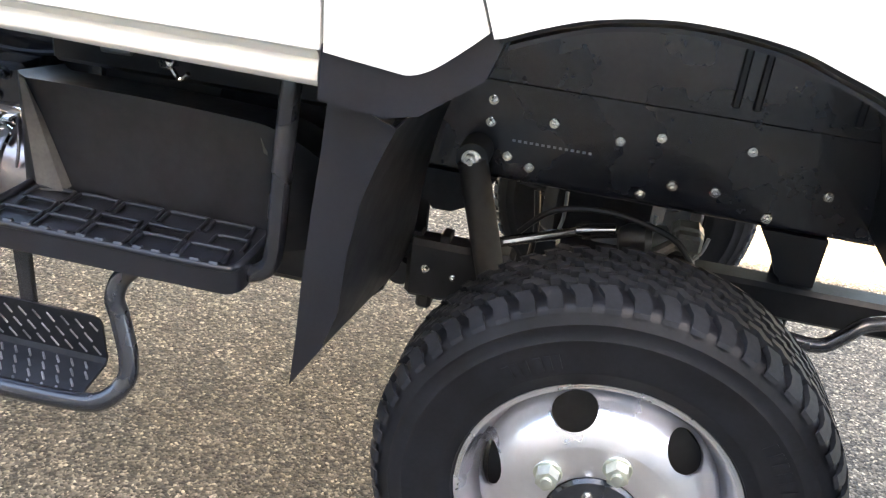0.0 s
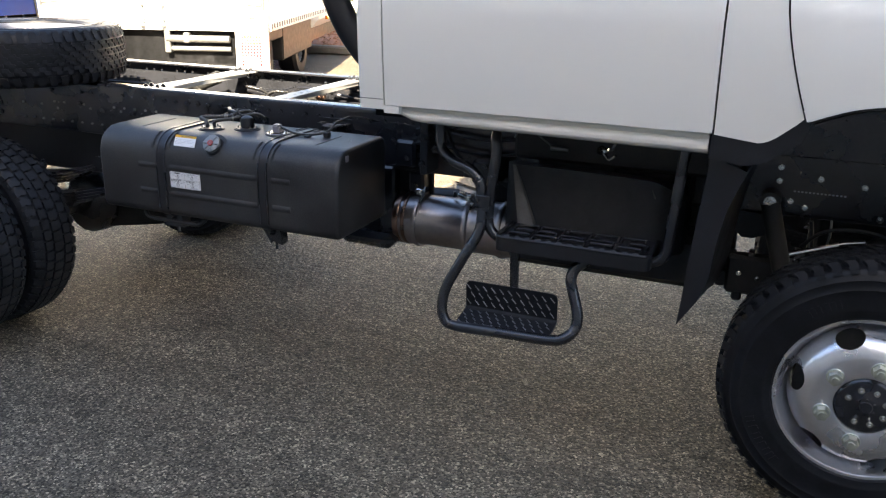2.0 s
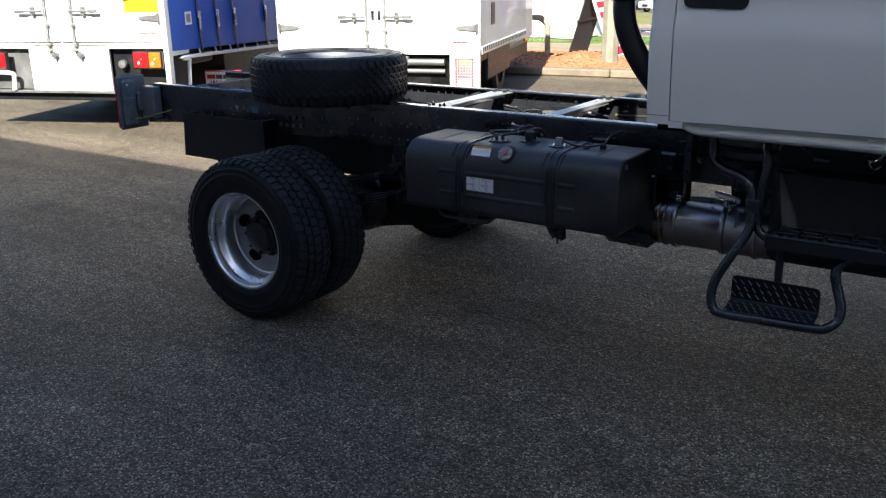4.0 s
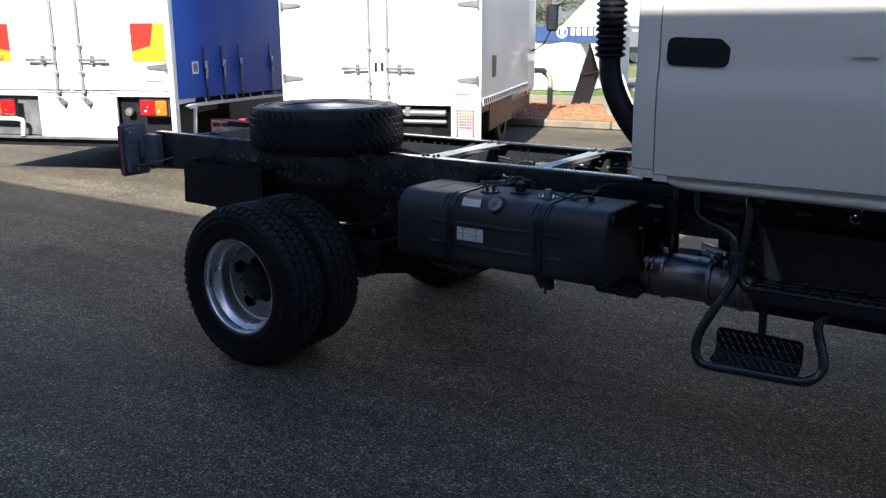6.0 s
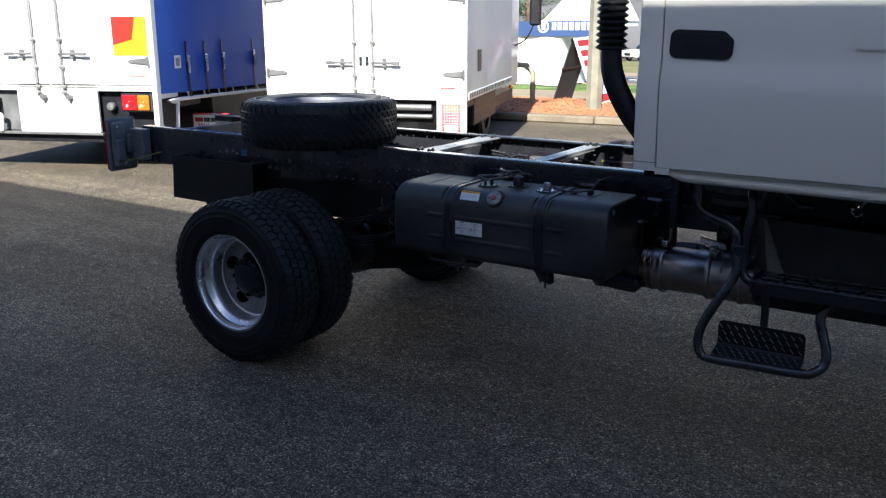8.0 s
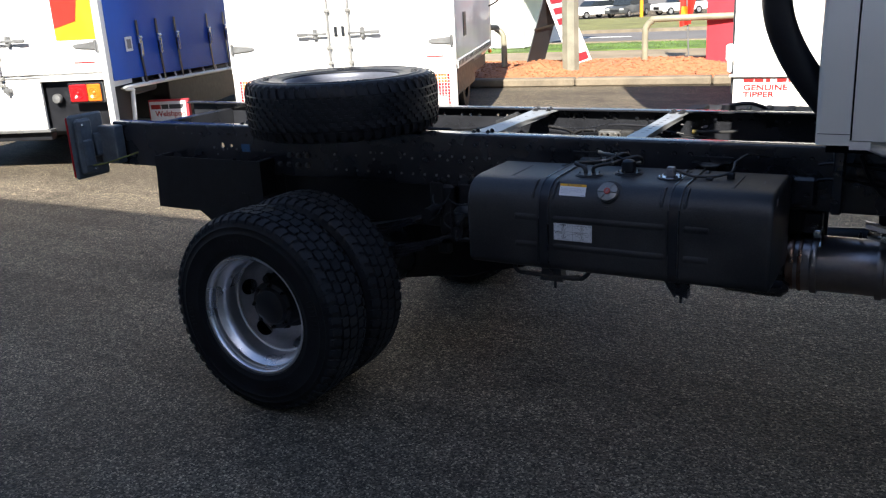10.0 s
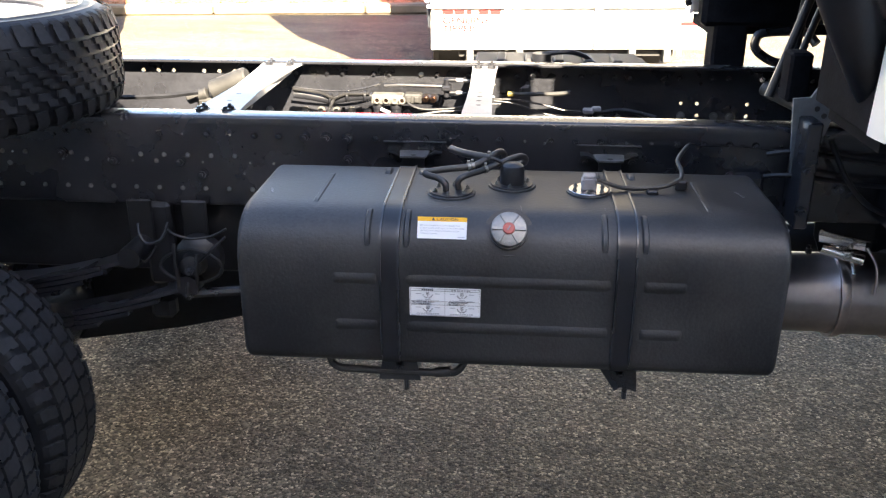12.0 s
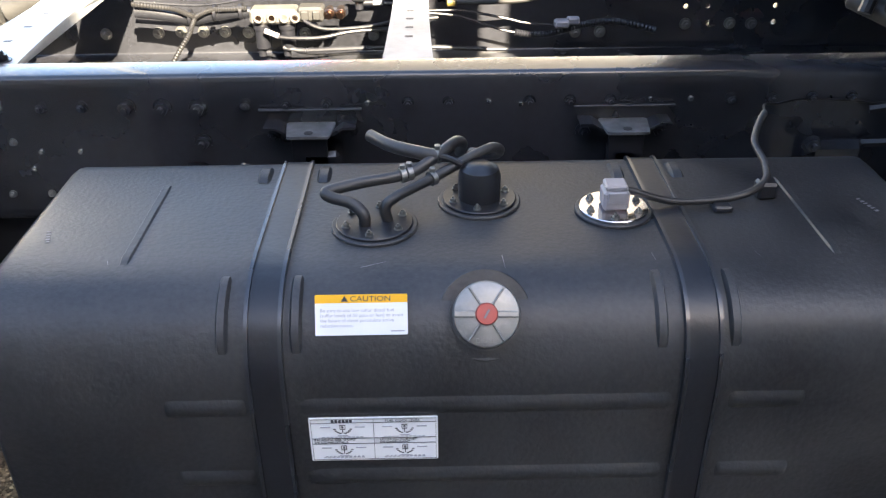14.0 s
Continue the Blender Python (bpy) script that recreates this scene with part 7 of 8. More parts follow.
for x in (-1.317, -1.01):
    g = Geo(); g.box((x - 0.035, -0.05, 0.80), (x + 0.035, 0, 0.845), 0.008, M1); g.cyl(M1 @ Vector((x, -0.035, 0.78)), M1 @ Vector((x, -0.035, 0.86)), 0.016, seg=10); part("cam_keeper", g, GALV, cur)
hinge(cur, M1, -0.06, 1.205, -1); hinge(cur, M1, -W1 + 0.06, 1.205, 1)
g = Geo(); g.box((-0.30, -0.004, 1.045), (-0.10, 0.0, 1.058), 0, M1); part("maker_strip", g, REDINK, cur)
for x0, x1, mirror in ((-0.444, -0.054, 1), (-2.32, -1.93, -1)):
    z0, z1 = 1.262, 1.665
    g = Geo(); g.box((x0, -0.004, z0), (x1, 0.001, z1), 0, M1)
    mk = part("marker_plate", g, STKYEL, cur, "yellow and red rear marker plate")
    xa, xb = (x0, x0 + 0.27) if mirror > 0 else (x1, x1 - 0.27)
    poly = [(xa, z1), (xb, z1), (xb - mirror * 0.05, z0 + 0.17), (xa, z0 + 0.11)] if mirror > 0 else [(x1, z1), (x0, z1), (x0, z0 + 0.19), (x1, z0 + 0.11)]
    g = Geo(); g.prism(poly, -0.007, -0.004, 'y', M1); part("red_field", g, STKRED, mk)
lettering("marker_word", "VEHICLE", 0.075, INK, cur, M1 @ Matrix.Translation((-2.24, -0.008, 1.275)) @ TXT, 0.001, squeeze=0.8)
# right-hand side: curtain, buckles, rave and rail
L1 = 5.2
g = Geo()
def curtain(u, v):
    y = 0.10 + L1 * u
    return M1 @ Vector((0.014 + 0.003 * math.sin(u * 40) * (1 - v) + 0.003 * math.sin(u * 15 + v * 3), y, 0.86 + 2.3 * v - 0.03 * y * (1 - v)))
g.sheet(curtain, 120, 8, M1.to_3x3() @ Vector((-0.006, 0, 0)))
part("curtain", g, BLUE, cur, "royal blue vinyl side curtain")
for yb in (0.73, 1.20, 1.69, 2.68, 3.26, 4.1):
    dz = -0.03 * yb
    g = Geo(); g.prism([(yb + 0.035, 0.80 + dz), (yb + 0.075, 0.80 + dz), (yb + 0.03, 1.12), (yb + 0.022, 1.40), (yb - 0.022, 1.40), (yb - 0.018, 1.12)], 0.020, 0.026, 'x', M1)
    st = part("buckle_strap", g, BLACKM, cur)
    g = Geo(); g.box((0.024, yb - 0.028, 1.17), (0.05, yb + 0.028, 1.25), 0.006, M1); g.box((0.026, yb - 0.006, 1.04), (0.05, yb + 0.034, 1.18), 0.006, M1); g.cyl(M1 @ Vector((0.045, yb - 0.035, 1.225)), M1 @ Vector((0.045, yb + 0.035, 1.225)), 0.012, seg=8); g.cyl(M1 @ Vector((0.05, yb + 0.012, 1.06)), M1 @ Vector((0.055, yb - 0.005, 1.20)), 0.008, seg=8)
    part("buckle", g, ZINC, st, "bright over-centre buckle")
g = Geo(); g.box((0.024, 0.42, 1.11), (0.028, 0.57, 1.25), 0, M1); lb = part("curtain_label", g, LABEL, cur)
g = Geo(); g.box((0.028, 0.45, 1.135), (0.029, 0.54, 1.225), 0, M1); part("label_print", g, GREYP, lb)
g = Geo(); g.box((-0.04, 0.10, 0.80), (0.0, 0.5, 0.86), 0.006, M1); part("rave", g, WHITE2, cur)
g = Geo()
g.tube([M1 @ Vector(p) for p in ((-0.05, 0.38, 0.36), (0.0, 0.42, 0.42), (0.01, 0.44, 0.62), (0.01, 0.47, 0.73), (0.01, 0.64, 0.765), (0.01, L1, 0.62))], 0.022, 10)
for k in range(8):
    y = 0.75 + 0.42 * k
    g.cyl(M1 @ Vector((0.01, y, 0.765 - 0.032 * (y - 0.64))), M1 @ Vector((-0.01, y, 0.865 - 0.03 * y)), 0.012, seg=8)
part("side_rail", g, WHITE2, cur)
g = Geo(); g.box((-W1 + 0.05, 0.2, 0.86), (-0.06, L1, 3.15), 0, M1); part("load_box", g, WHITE2, cur)
# frame, plus wide boxes added to keep the space under the body dark
g = Geo(); g.box((-1.6, 0.5, 0.45), (-0.8, 7.0, 0.80), 0, M1); g.box((-0.3, 0.55, 0.66), (-0.06, 1.2, 0.80), 0.02, M1); g.box((-W1 + 0.2, 0.5, 0.30), (-0.5, 0.9, 0.45), 0.01, M1); g.box((-W1 + 0.3, 1.58, 0.30), (-0.10, 4.2, 0.74), 0.01, M1); g.box((-W1 + 0.3, 0.9, 0.30), (-0.80, 1.58, 0.74), 0.01, M1); part("underframe", g, DARKIN, cur)
g = Geo(); g.box((-W1 + 0.1, 5.4, 0.5), (-0.1, 7.2, 2.5), 0.1, M1); part("cab", g, WHITE2, cur)
for x in (-0.45, -W1 + 0.45):
    for y in (2.4, 5.9):
        simple_wheel(cur, M1, x, y)

# box truck
M2 = local(-6.40, 6.22, 20)
boxt = thing("box_truck", M2 @ Vector((0, 3.0, 0)), "white box-body delivery truck seen from its closed rear doors", "truck")
H2 = 1.15
for a, b in ((-H2 + 0.03, -0.008), (0.008, H2 - 0.03)):
    g = Geo(); g.box((a, 0.0, 0.835), (b, 0.04, 3.0), 0.008, M2); part("rear_door", g, WHITE2, boxt)
L2 = 3.15
g = Geo(); g.box((-H2, 0.042, 0.815), (H2, L2, 3.1), 0.012, M2); part("box_body", g, WHITEG, boxt)
g = Geo(); g.box((H2 - 0.03, -0.004, 0.815), (H2 + 0.004, 0.05, 3.1), 0.006, M2); g.box((-H2 - 0.004, -0.004, 0.815), (-H2 + 0.03, 0.05, 3.1), 0.006, M2); g.box((-H2, -0.002, 0.78), (H2, 0.05, 0.832), 0.006, M2); part("door_frame", g, WHITE2, boxt)
door_gear(boxt, M2, ((-0.10, -1), (0.11, 1)), 1.175, 2.95, 0.84, 0.30)
hinge(boxt, M2, H2 - 0.03, 1.06, -1); hinge(boxt, M2, -H2 + 0.03, 1.06, 1); hinge(boxt, M2, -H2 + 0.03, 1.85, 1); hinge(boxt, M2, H2 - 0.03, 1.85, -1)
g = Geo()
for x in (-0.03, 0.045):
    g.box((x - 0.018, -0.012, 1.14), (x + 0.018, 0, 1.24), 0.004, M2)
part("door_lock", g, ZINC, boxt)
g = Geo(); g.box((0.86, -0.003, 0.905), (1.03, 0.0, 0.917), 0, M2); part("maker_strip", g, REDINK, boxt)
# perforated light guards beside the tailgate
for sx in (1, -1):
    def span(a, b):
        return (a, b) if sx > 0 else (-b, -a)
    xa, xb = span(0.82, H2)
    g = Geo(); g.box((xa, 0.0, 0.40), (xb, 0.06, 0.80), 0.006, M2); part("lamp_panel", g, WHITE2, boxt)
    xa, xb = span(0.878, 1.085)
    g = Geo(); g.box((xa, -0.004, 0.445), (xb, 0.002, 0.745), 0, M2); lamp = part("tail_lamp", g, LREDM, boxt, "red and amber tail lamp behind mesh")
    xa, xb = span(0.92, 1.06)
    g = Geo(); g.box((xa, -0.006, 0.66), (xb, -0.003, 0.735), 0, M2); part("indicator_lens", g, LAMBM, lamp)
    g = Geo(); g.box((xa, -0.006, 0.45), (xb, -0.003, 0.52), 0, M2); part("clear_lens", g, LCLRM, lamp)
    g = Geo()
    for k in range(8):
        x = sx * (0.878 + 0.0296 * k); g.box((x - 0.0022, -0.014, 0.44), (x + 0.0022, -0.008, 0.75), 0, M2)
    xa, xb = span(0.872, 1.092)
    for k in range(11):
        z = 0.445 + 0.030 * k; g.box((xa, -0.0145, z - 0.0022), (xb, -0.0075, z + 0.0022), 0, M2)
    part("lamp_mesh", g, WHITE2, lamp, "white perforated guard")
g = Geo(); g.cyl(M2 @ Vector((0.12, 0.02, 0.70)), M2 @ Vector((0.76, 0.02, 0.70)), 0.035, seg=14); g.cyl(M2 @ Vector((0.15, 0.05, 0.60)), M2 @ Vector((0.76, 0.05, 0.60)), 0.025, seg=12); g.box((0.10, 0.0, 0.56), (0.16, 0.1, 0.78), 0.01, M2); g.box((0.30, -0.02, 0.66), (0.36, 0.06, 0.76), 0.01, M2)
part("tail_lift", g, GALV, boxt)
g = Geo(); g.box((-0.35, 0.1, 0.35), (0.80, 5.6, 0.78), 0, M2); g.box((-0.9, 0.1, 0.45), (0.82, 0.16, 0.78), 0, M2); g.box((0.80, 1.45, 0.34), (0.95, L2 - 0.1, 0.77), 0.02, M2); g.box((0.80, 0.15, 0.60), (0.95, 1.45, 0.77), 0.02, M2); part("underframe", g, DARKIN, boxt)
g = Geo(); g.box((H2 - 0.02, 0.1, 0.775), (H2 + 0.01, L2, 0.86), 0.004, M2)
rb = part("side_rave", g, WHITE2, boxt)
for k in range(28):
    gb = Geo(); gb.box((H2 + 0.006, 0.135 + 0.108 * k, 0.80), (H2 + 0.014, 0.165 + 0.108 * k, 0.85), 0.003, M2); part("lash_slot", gb, BLACKM, rb)
g = Geo(); g.box((H2 - 0.02, L2 - 0.08, 0.70), (H2 + 0.02, L2 - 0.02, 0.745), 0.006, M2); part("side_lamp", g, LAMBM, boxt, "amber side marker lamp")
g = Geo(); g.box((H2 + 0.002, 0.62, 1.06), (H2 + 0.008, 0.82, 1.30), 0.002, M2); part("side_vent", g, BLACKM, boxt)
g = Geo(); g.box((-0.95, L2 + 0.15, 0.55), (0.98, L2 + 1.9, 2.25), 0.12, M2); part("cab", g, WHITE2, boxt)
g = Geo(); g.tube([M2 @ Vector(p) for p in ((0.98, L2 + 1.4, 1.25), (1.15, L2 + 1.45, 1.35), (1.28, L2 + 1.45, 1.6))], 0.012, 8); ar = part("mirror_arm", g, BLACKM, boxt)
g = Geo(); g.box((1.20, L2 + 1.40, 1.55), (1.38, L2 + 1.48, 1.95), 0.03, M2); part("mirror", g, BLACKM, boxt)
for x in (-0.74, 0.74):
    for y in (0.95, L2 - 0.35):
        simple_wheel(boxt, M2, x, y, 0.40, 0.24)
# red and white plate hanging behind the curtain truck
MW = M1 @ Matrix.Translation((-0.30, 1.45, 0.245))
plate = thing("dealer_plate", MW @ Vector((0.2, 0, 0)), "red-edged white dealer plate with red place name", "sign")
g = Geo(); g.box((-0.012, 0, -0.02), (0.455, 0.07, 0.268), 0.004, MW); part("backing", g, REDSIGN, plate)
g = Geo(); g.box((0.0, -0.004, -0.01), (0.425, 0.0, 0.25), 0.001, MW); part("face", g, LABEL, plate)
g = Geo(); g.box((0.02, -0.007, 0.165), (0.13, -0.004, 0.215), 0, MW); part("logo_bar", g, REDINK, plate)
g = Geo(); g.box((0.14, -0.007, 0.165), (0.22, -0.004, 0.215), 0, MW); part("logo_bar", g, INK, plate)
g = Geo(); g.prism([(0.23, 0.165), (0.38, 0.165), (0.41, 0.215), (0.23, 0.215)], -0.007, -0.004, 'y', MW); part("logo_bar", g, INK, plate)
lettering("place_name", "Welshpool", 0.085, REDINK, plate, MW @ Matrix.Translation((0.06, -0.006, 0.085)) @ TXT, 0.001, bold=0.02)
g = Geo(); g.box((0.06, 0.02, -0.245), (0.38, 0.06, -0.01), 0.004, MW); part("stand", g, BLACKM, plate)

# tipper
MT = local(-2.635, 6.28, 6)
tip = thing("tipper_truck", MT @ Vector((0.95, 2.5, 0)), "white tipper truck with ribbed tailgate and red lettering", "truck")
TW = 1.93
g = Geo(); g.box((0, 0.0, 0.455), (TW, 0.035, 0.742), 0.006, MT)
tg = part("tailgate", g, WHITE2, tip)
for x in (0.53, 1.16, TW - 0.04):
    g = Geo(); g.prism([(x - 0.02, 0.742), (x + 0.02, 0.742), (x + 0.012, 0.46), (x - 0.012, 0.46)], -0.03, 0.0, 'y', MT); part("rib", g, WHITE2, tg)
g = Geo(); g.box((-0.03, -0.03, 0.742), (TW + 0.03, 0.04, 0.762), 0.004, MT); g.prism([(0, 0.76), (TW, 0.76), (TW, 1.45), (0, 1.45)], 0.0, 0.04, 'y', MT); part("upper_tailgate", g, WHITE2, tip)
# unseen flared board, added only to cast the long shadow towards the kerb
g = Geo(); g.prism([(0, 1.455), (TW, 1.455), (TW + 0.437, 2.875), (TW + 0.575, 4.4), (-0.575, 4.4), (-0.51, 3.56), (-0.437, 2.875)], 0.0, 0.04, 'y', MT); part("shadow_board", g, DUST, tip)
g = Geo(); g.box((-0.02, 0.045, 0.60), (0.04, 3.4, 1.45), 0.006, MT); g.box((TW - 0.04, 0.045, 0.60), (TW + 0.02, 3.4, 1.45), 0.006, MT); g.box((0.04, 0.045, 0.60), (TW - 0.04, 3.4, 0.70), 0, MT); g.box((-0.02, 3.4, 0.6), (TW + 0.02, 3.48, 1.50), 0.01, MT); part("bin", g, GREYMESH, tip)
g = Geo(); g.box((-0.06, -0.04, 0.86), (0.0, 0.05, 1.0), 0.015, MT); g.box((-0.045, -0.05, 0.78), (-0.01, 0.0, 0.88), 0.01, MT); part("tailgate_hook", g, WHITE2, tip)
for k, w in enumerate((0.085, 0.075, 0.04, 0.08, 0.08)):
    g = Geo(); g.box((0.08 + 0.083 * k, -0.004, 0.70), (0.08 + 0.083 * k + w * 0.9, 0.001, 0.728), 0, MT); part("logo_bar", g, REDINK, tip)
lettering("tailgate_words", "GENUINE", 0.062, REDINK, tip, MT @ Matrix.Translation((0.08, -0.004, 0.637)) @ TXT, 0.001, squeeze=1.25, bold=0.025)
lettering("tailgate_words", "TIPPER", 0.062, REDINK, tip, MT @ Matrix.Translation((0.08, -0.004, 0.582)) @ TXT, 0.001, squeeze=1.25, bold=0.025)
g = Geo(); g.box((TW - 0.18, -0.004, 0.62), (TW - 0.06, 0.001, 0.645), 0, MT); part("maker_bar", g, REDINK, tip)
g = Geo(); g.box((0.45, 0.1, 0.35), (0.55, 5.0, 0.60), 0, MT); g.box((TW - 0.55, 0.1, 0.35), (TW - 0.45, 5.0, 0.60), 0, MT); g.box((0.2, 0.06, 0.40), (TW - 0.2, 0.12, 0.52), 0, MT); g.box((0.1, 0.4, 0.42), (TW - 0.1, 3.4, 0.60), 0, MT); part("underframe", g, DUST, tip)
for x in (0.25, 0.6, 1.4, 1.65):
    g = Geo(); g.box((x, 0.0, 0.36), (x + 0.05, 0.08, 0.46), 0.005, MT); part("hinge_lug", g, GALV, tip)
g = Geo(); g.box((0.05, 3.7, 0.5), (TW - 0.05, 5.3, 2.3), 0.1, MT); part("cab", g, WHITE2, tip)
for x in (0.16, TW - 0.16):
    for y in (1.1, 4.5):
        simple_wheel(tip, MT, x, y, 0.40, 0.26)

# ---- kerb, planting bed, street ----
for k in range(16):
    g = Geo(); g.box((-16 + 2.0 * k, 0, 0), (-16 + 2.0 * k + 1.985, 0.24, 0.13), 0.025, MK)
    if k == 0:
        kerb = structure("kerb", g, CONC, "weathered concrete kerb at the planting bed", "kerb")
    else:
        part("kerb_stone", g, CONC, kerb)
g = Geo()
def bed(u, v):
    x, y = -16 + 32 * u, 0.24 + 3.3 * v
    h = 0.10 + 0.10 * math.sin(math.pi * min(1, v * 1.1)) + 0.05 * noise.noise((x * 0.6, y * 0.8, 0)) + 0.015 * noise.noise((x * 6, y * 6, 1)) + 0.15 * math.exp(-((x + 0.80) / 0.36) ** 2 - ((y - 1.0) / 0.45) ** 2) + 0.09 * math.exp(-((x - 1.3) / 0.75) ** 2 - ((y - 1.3) / 0.5) ** 2)
    return MK @ Vector((x, y, max(0.03, h)))
g.sheet(bed, 160, 24, (0, 0, -0.05))
structure("mulch_bed", g, MULCH, "bed of orange-red bark mulch behind the kerb", "mulch", "stuff")
random.seed(11)
g = Geo()
for k in range(6000):
    x, y = random.uniform(-5, 6), 0.26 + 3.1 * random.random()
    p = Vector(bed((x + 16) / 32, (y - 0.24) / 3.3))
    m = Matrix.Translation(p + Vector((0, 0, 0.006))) @ Euler((random.uniform(-0.6, 0.6), random.uniform(-0.6, 0.6), random.uniform(0, 6.3))).to_matrix().to_4x4()
    l_, w_ = random.uniform(0.008, 0.028), random.uniform(0.004, 0.010)
    g.box((-l_, -w_, -0.004), (l_, w_, 0.004), 0, m)
structure("bark_chips", g, MULCH, "loose orange bark chips on the bed", "mulch", "stuff")
def strip_ground(name, y0, y1, z, material, label, category, kind="structure"):
    g = Geo(); g.box((-60, y0, 0.0), (70, y1, z), 0, MK)
    return structure(name, g, material, label, category, kind)
strip_ground("pavement", 3.55, 6.2, 0.05, PATHC, "pale concrete footpath behind the bed", "pavement")
strip_ground("verge", 6.2, 8.3, 0.07, GRASSM, "mown green grass verge", "grass", "stuff")
strip_ground("street_kerb", 8.3, 8.5, 0.10, CONC, "concrete street kerb", "kerb")
strip_ground("road", 8.5, 13.2, 0.012, ROADM, "grey asphalt street", "road")
strip_ground("far_kerb", 13.2, 13.45, 0.10, CONC, "far concrete street kerb", "kerb")
g = Geo(); g.sheet(lambda u, v: MK @ Vector((-90 + 180 * u, 13.45 + 44 * v, 0.09 + (LOW - 0.02) * v)), 40, 12, (0, 0, -0.08))
structure("far_verge", g, GRASSD, "sunlit dry grass slope across the street", "grass", "stuff")
g = Geo()
for k in range(10):
    g.box((-40 + 6 * k, 11.3, 0.012), (-37 + 6 * k, 11.42, 0.018), 0, MK)
structure("lane_marking", g, LABEL, "white dashed lane marking", "marking")
random.seed(5)
g = Geo()
for k in range(5200):
    x = random.uniform(-12, 12); y = random.choice((random.uniform(6.2, 8.3), random.uniform(6.2, 8.3), random.uniform(6.2, 8.3)))
    h = random.uniform(0.015, 0.045); w = random.uniform(0.006, 0.014); a = random.uniform(0, 3.14)
    p = MK @ Vector((x, y, 0.07)); d = Vector((math.cos(a), math.sin(a), 0)) * w; e = Vector((random.uniform(-0.03, 0.03), random.uniform(-0.03, 0.03), h))
    g.add([p - d, p + d, p + e], [(0, 1, 2)])
structure("grass_blades", g, GRASSM, "short green grass blades on the verges", "grass", "stuff")

# hoop rails
def hoop(pts, label):
    t = thing("hoop_rail", pts[0], label, "barrier", "hoop rails by the bed")
    part("rail", Geo().tube(pts, 0.05, 14, 6), CREAM, t)
    for p in (pts[0], pts[-1]):
        g = Geo(); g.cyl((p[0], p[1], 0.02), (p[0], p[1], 0.14), 0.075, seg=16); part("footing", g, CONC, t)
hoop([(-7.68, 12.72, 0.08), (-7.68, 12.72, 0.60), (-7.70, 12.72, 0.74), (-7.80, 12.70, 0.83), (-7.95, 12.68, 0.86), (-9.4, 12.48, 0.86), (-9.55, 12.46, 0.82), (-9.62, 12.45, 0.7), (-9.62, 12.45, 0.08)], "cream-painted bent steel hoop rail in the mulch")
hoop([(-5.33, 13.0, 0.08), (-5.33, 13.0, 0.64), (-5.31, 13.0, 0.78), (-5.22, 13.01, 0.87), (-5.05, 13.03, 0.90), (-3.2, 13.28, 0.90), (-3.05, 13.30, 0.86), (-2.98, 13.31, 0.74), (-2.98, 13.31, 0.08)], "cream-painted bent steel hoop rail beside the red sign")
pole = thing("light_pole", (-6.42, 12.56, 0), "tall grey galvanised light pole standing in the mulch", "pole")
g = Geo(); g.cyl((-6.42, 12.56, 0.05), (-6.42, 12.56, 7.0), 0.145, 0.11, seg=8); part("shaft", g, POLEG, pole)
g = Geo(); g.cyl((-6.42, 12.56, 0.0), (-6.42, 12.56, 0.16), 0.17, seg=16); part("footing", g, CONC, pole)
# A-frame board
af = thing("a_frame_sign", (-7.2, 13.4, 0.1), "folding advertising board, dark back and white printed front", "sign")
BN, BB, FN, FB, TN, TB = [Vector(p) for p in ((-7.32, 12.70, 0.12), (-7.30, 13.55, 0.17), (-6.46, 12.75, 0.13), (-6.42, 13.60, 0.17), (-6.95, 12.73, 1.33), (-6.95, 13.58, 1.36))]
def board(quad, name, material, out, thick=0.015, lo=0.0, hi=1.0, side=0.0):
    """Leaning board on the corners near foot, far foot, far top, near top; lo, hi and side cut out a part of it."""
    p, q, r, s = quad
    n = (q - p).cross(s - p).normalized()
    if n.x * out < 0:
        n = -n
    at = lambda u, v: p.lerp(q, u).lerp(s.lerp(r, u), v)
    pts = [at(side, lo), at(1 - side, lo), at(1 - side, hi), at(side, hi)]
    g = Geo(); g.add([k + n * thick for k in pts] + [k - n * 0.004 for k in pts], [(0, 1, 2, 3), (7, 6, 5, 4), (0, 4, 5, 1), (1, 5, 6, 2), (2, 6, 7, 3), (3, 7, 4, 0)])
    return part(name, g, material, af)
BACK, FRONT = (BN, BB, TB, TN), (FN, FB, TB + Vector((0.03, 0, 0)), TN + Vector((0.03, 0, 0)))
board(BACK, "back_board", GREYMESH, 1, 0.010, 0.03, 0.97, 0.04)
for lo, hi in ((0.0, 0.03), (0.55, 0.58), (0.97, 1.0)):
    board(BACK, "back_bar", BLACKM, 1, 0.016, lo, hi)
board(FRONT, "front_board", LABEL, 1, 0.010)
for lo, hi in ((0.08, 0.18), (0.60, 0.68), (0.74, 0.82), (0.88, 0.96)):
    board(FRONT, "red_stripe", REDINK, 1, 0.014, lo, hi, 0.12)
# red upright sign
rs = thing("red_sign", (-4.0, 13.25, 0.1), "plain red upright sign panel standing on a block", "sign")
g = Geo(); g.box((-4.42, 13.22, 0.20), (-3.55, 13.30, 2.4), 0.01); part("panel", g, REDSIGN, rs)
g = Geo(); g.box((-4.45, 13.12, 0.08), (-3.5, 13.40, 0.21), 0.01); part("base", g, CONC, rs)
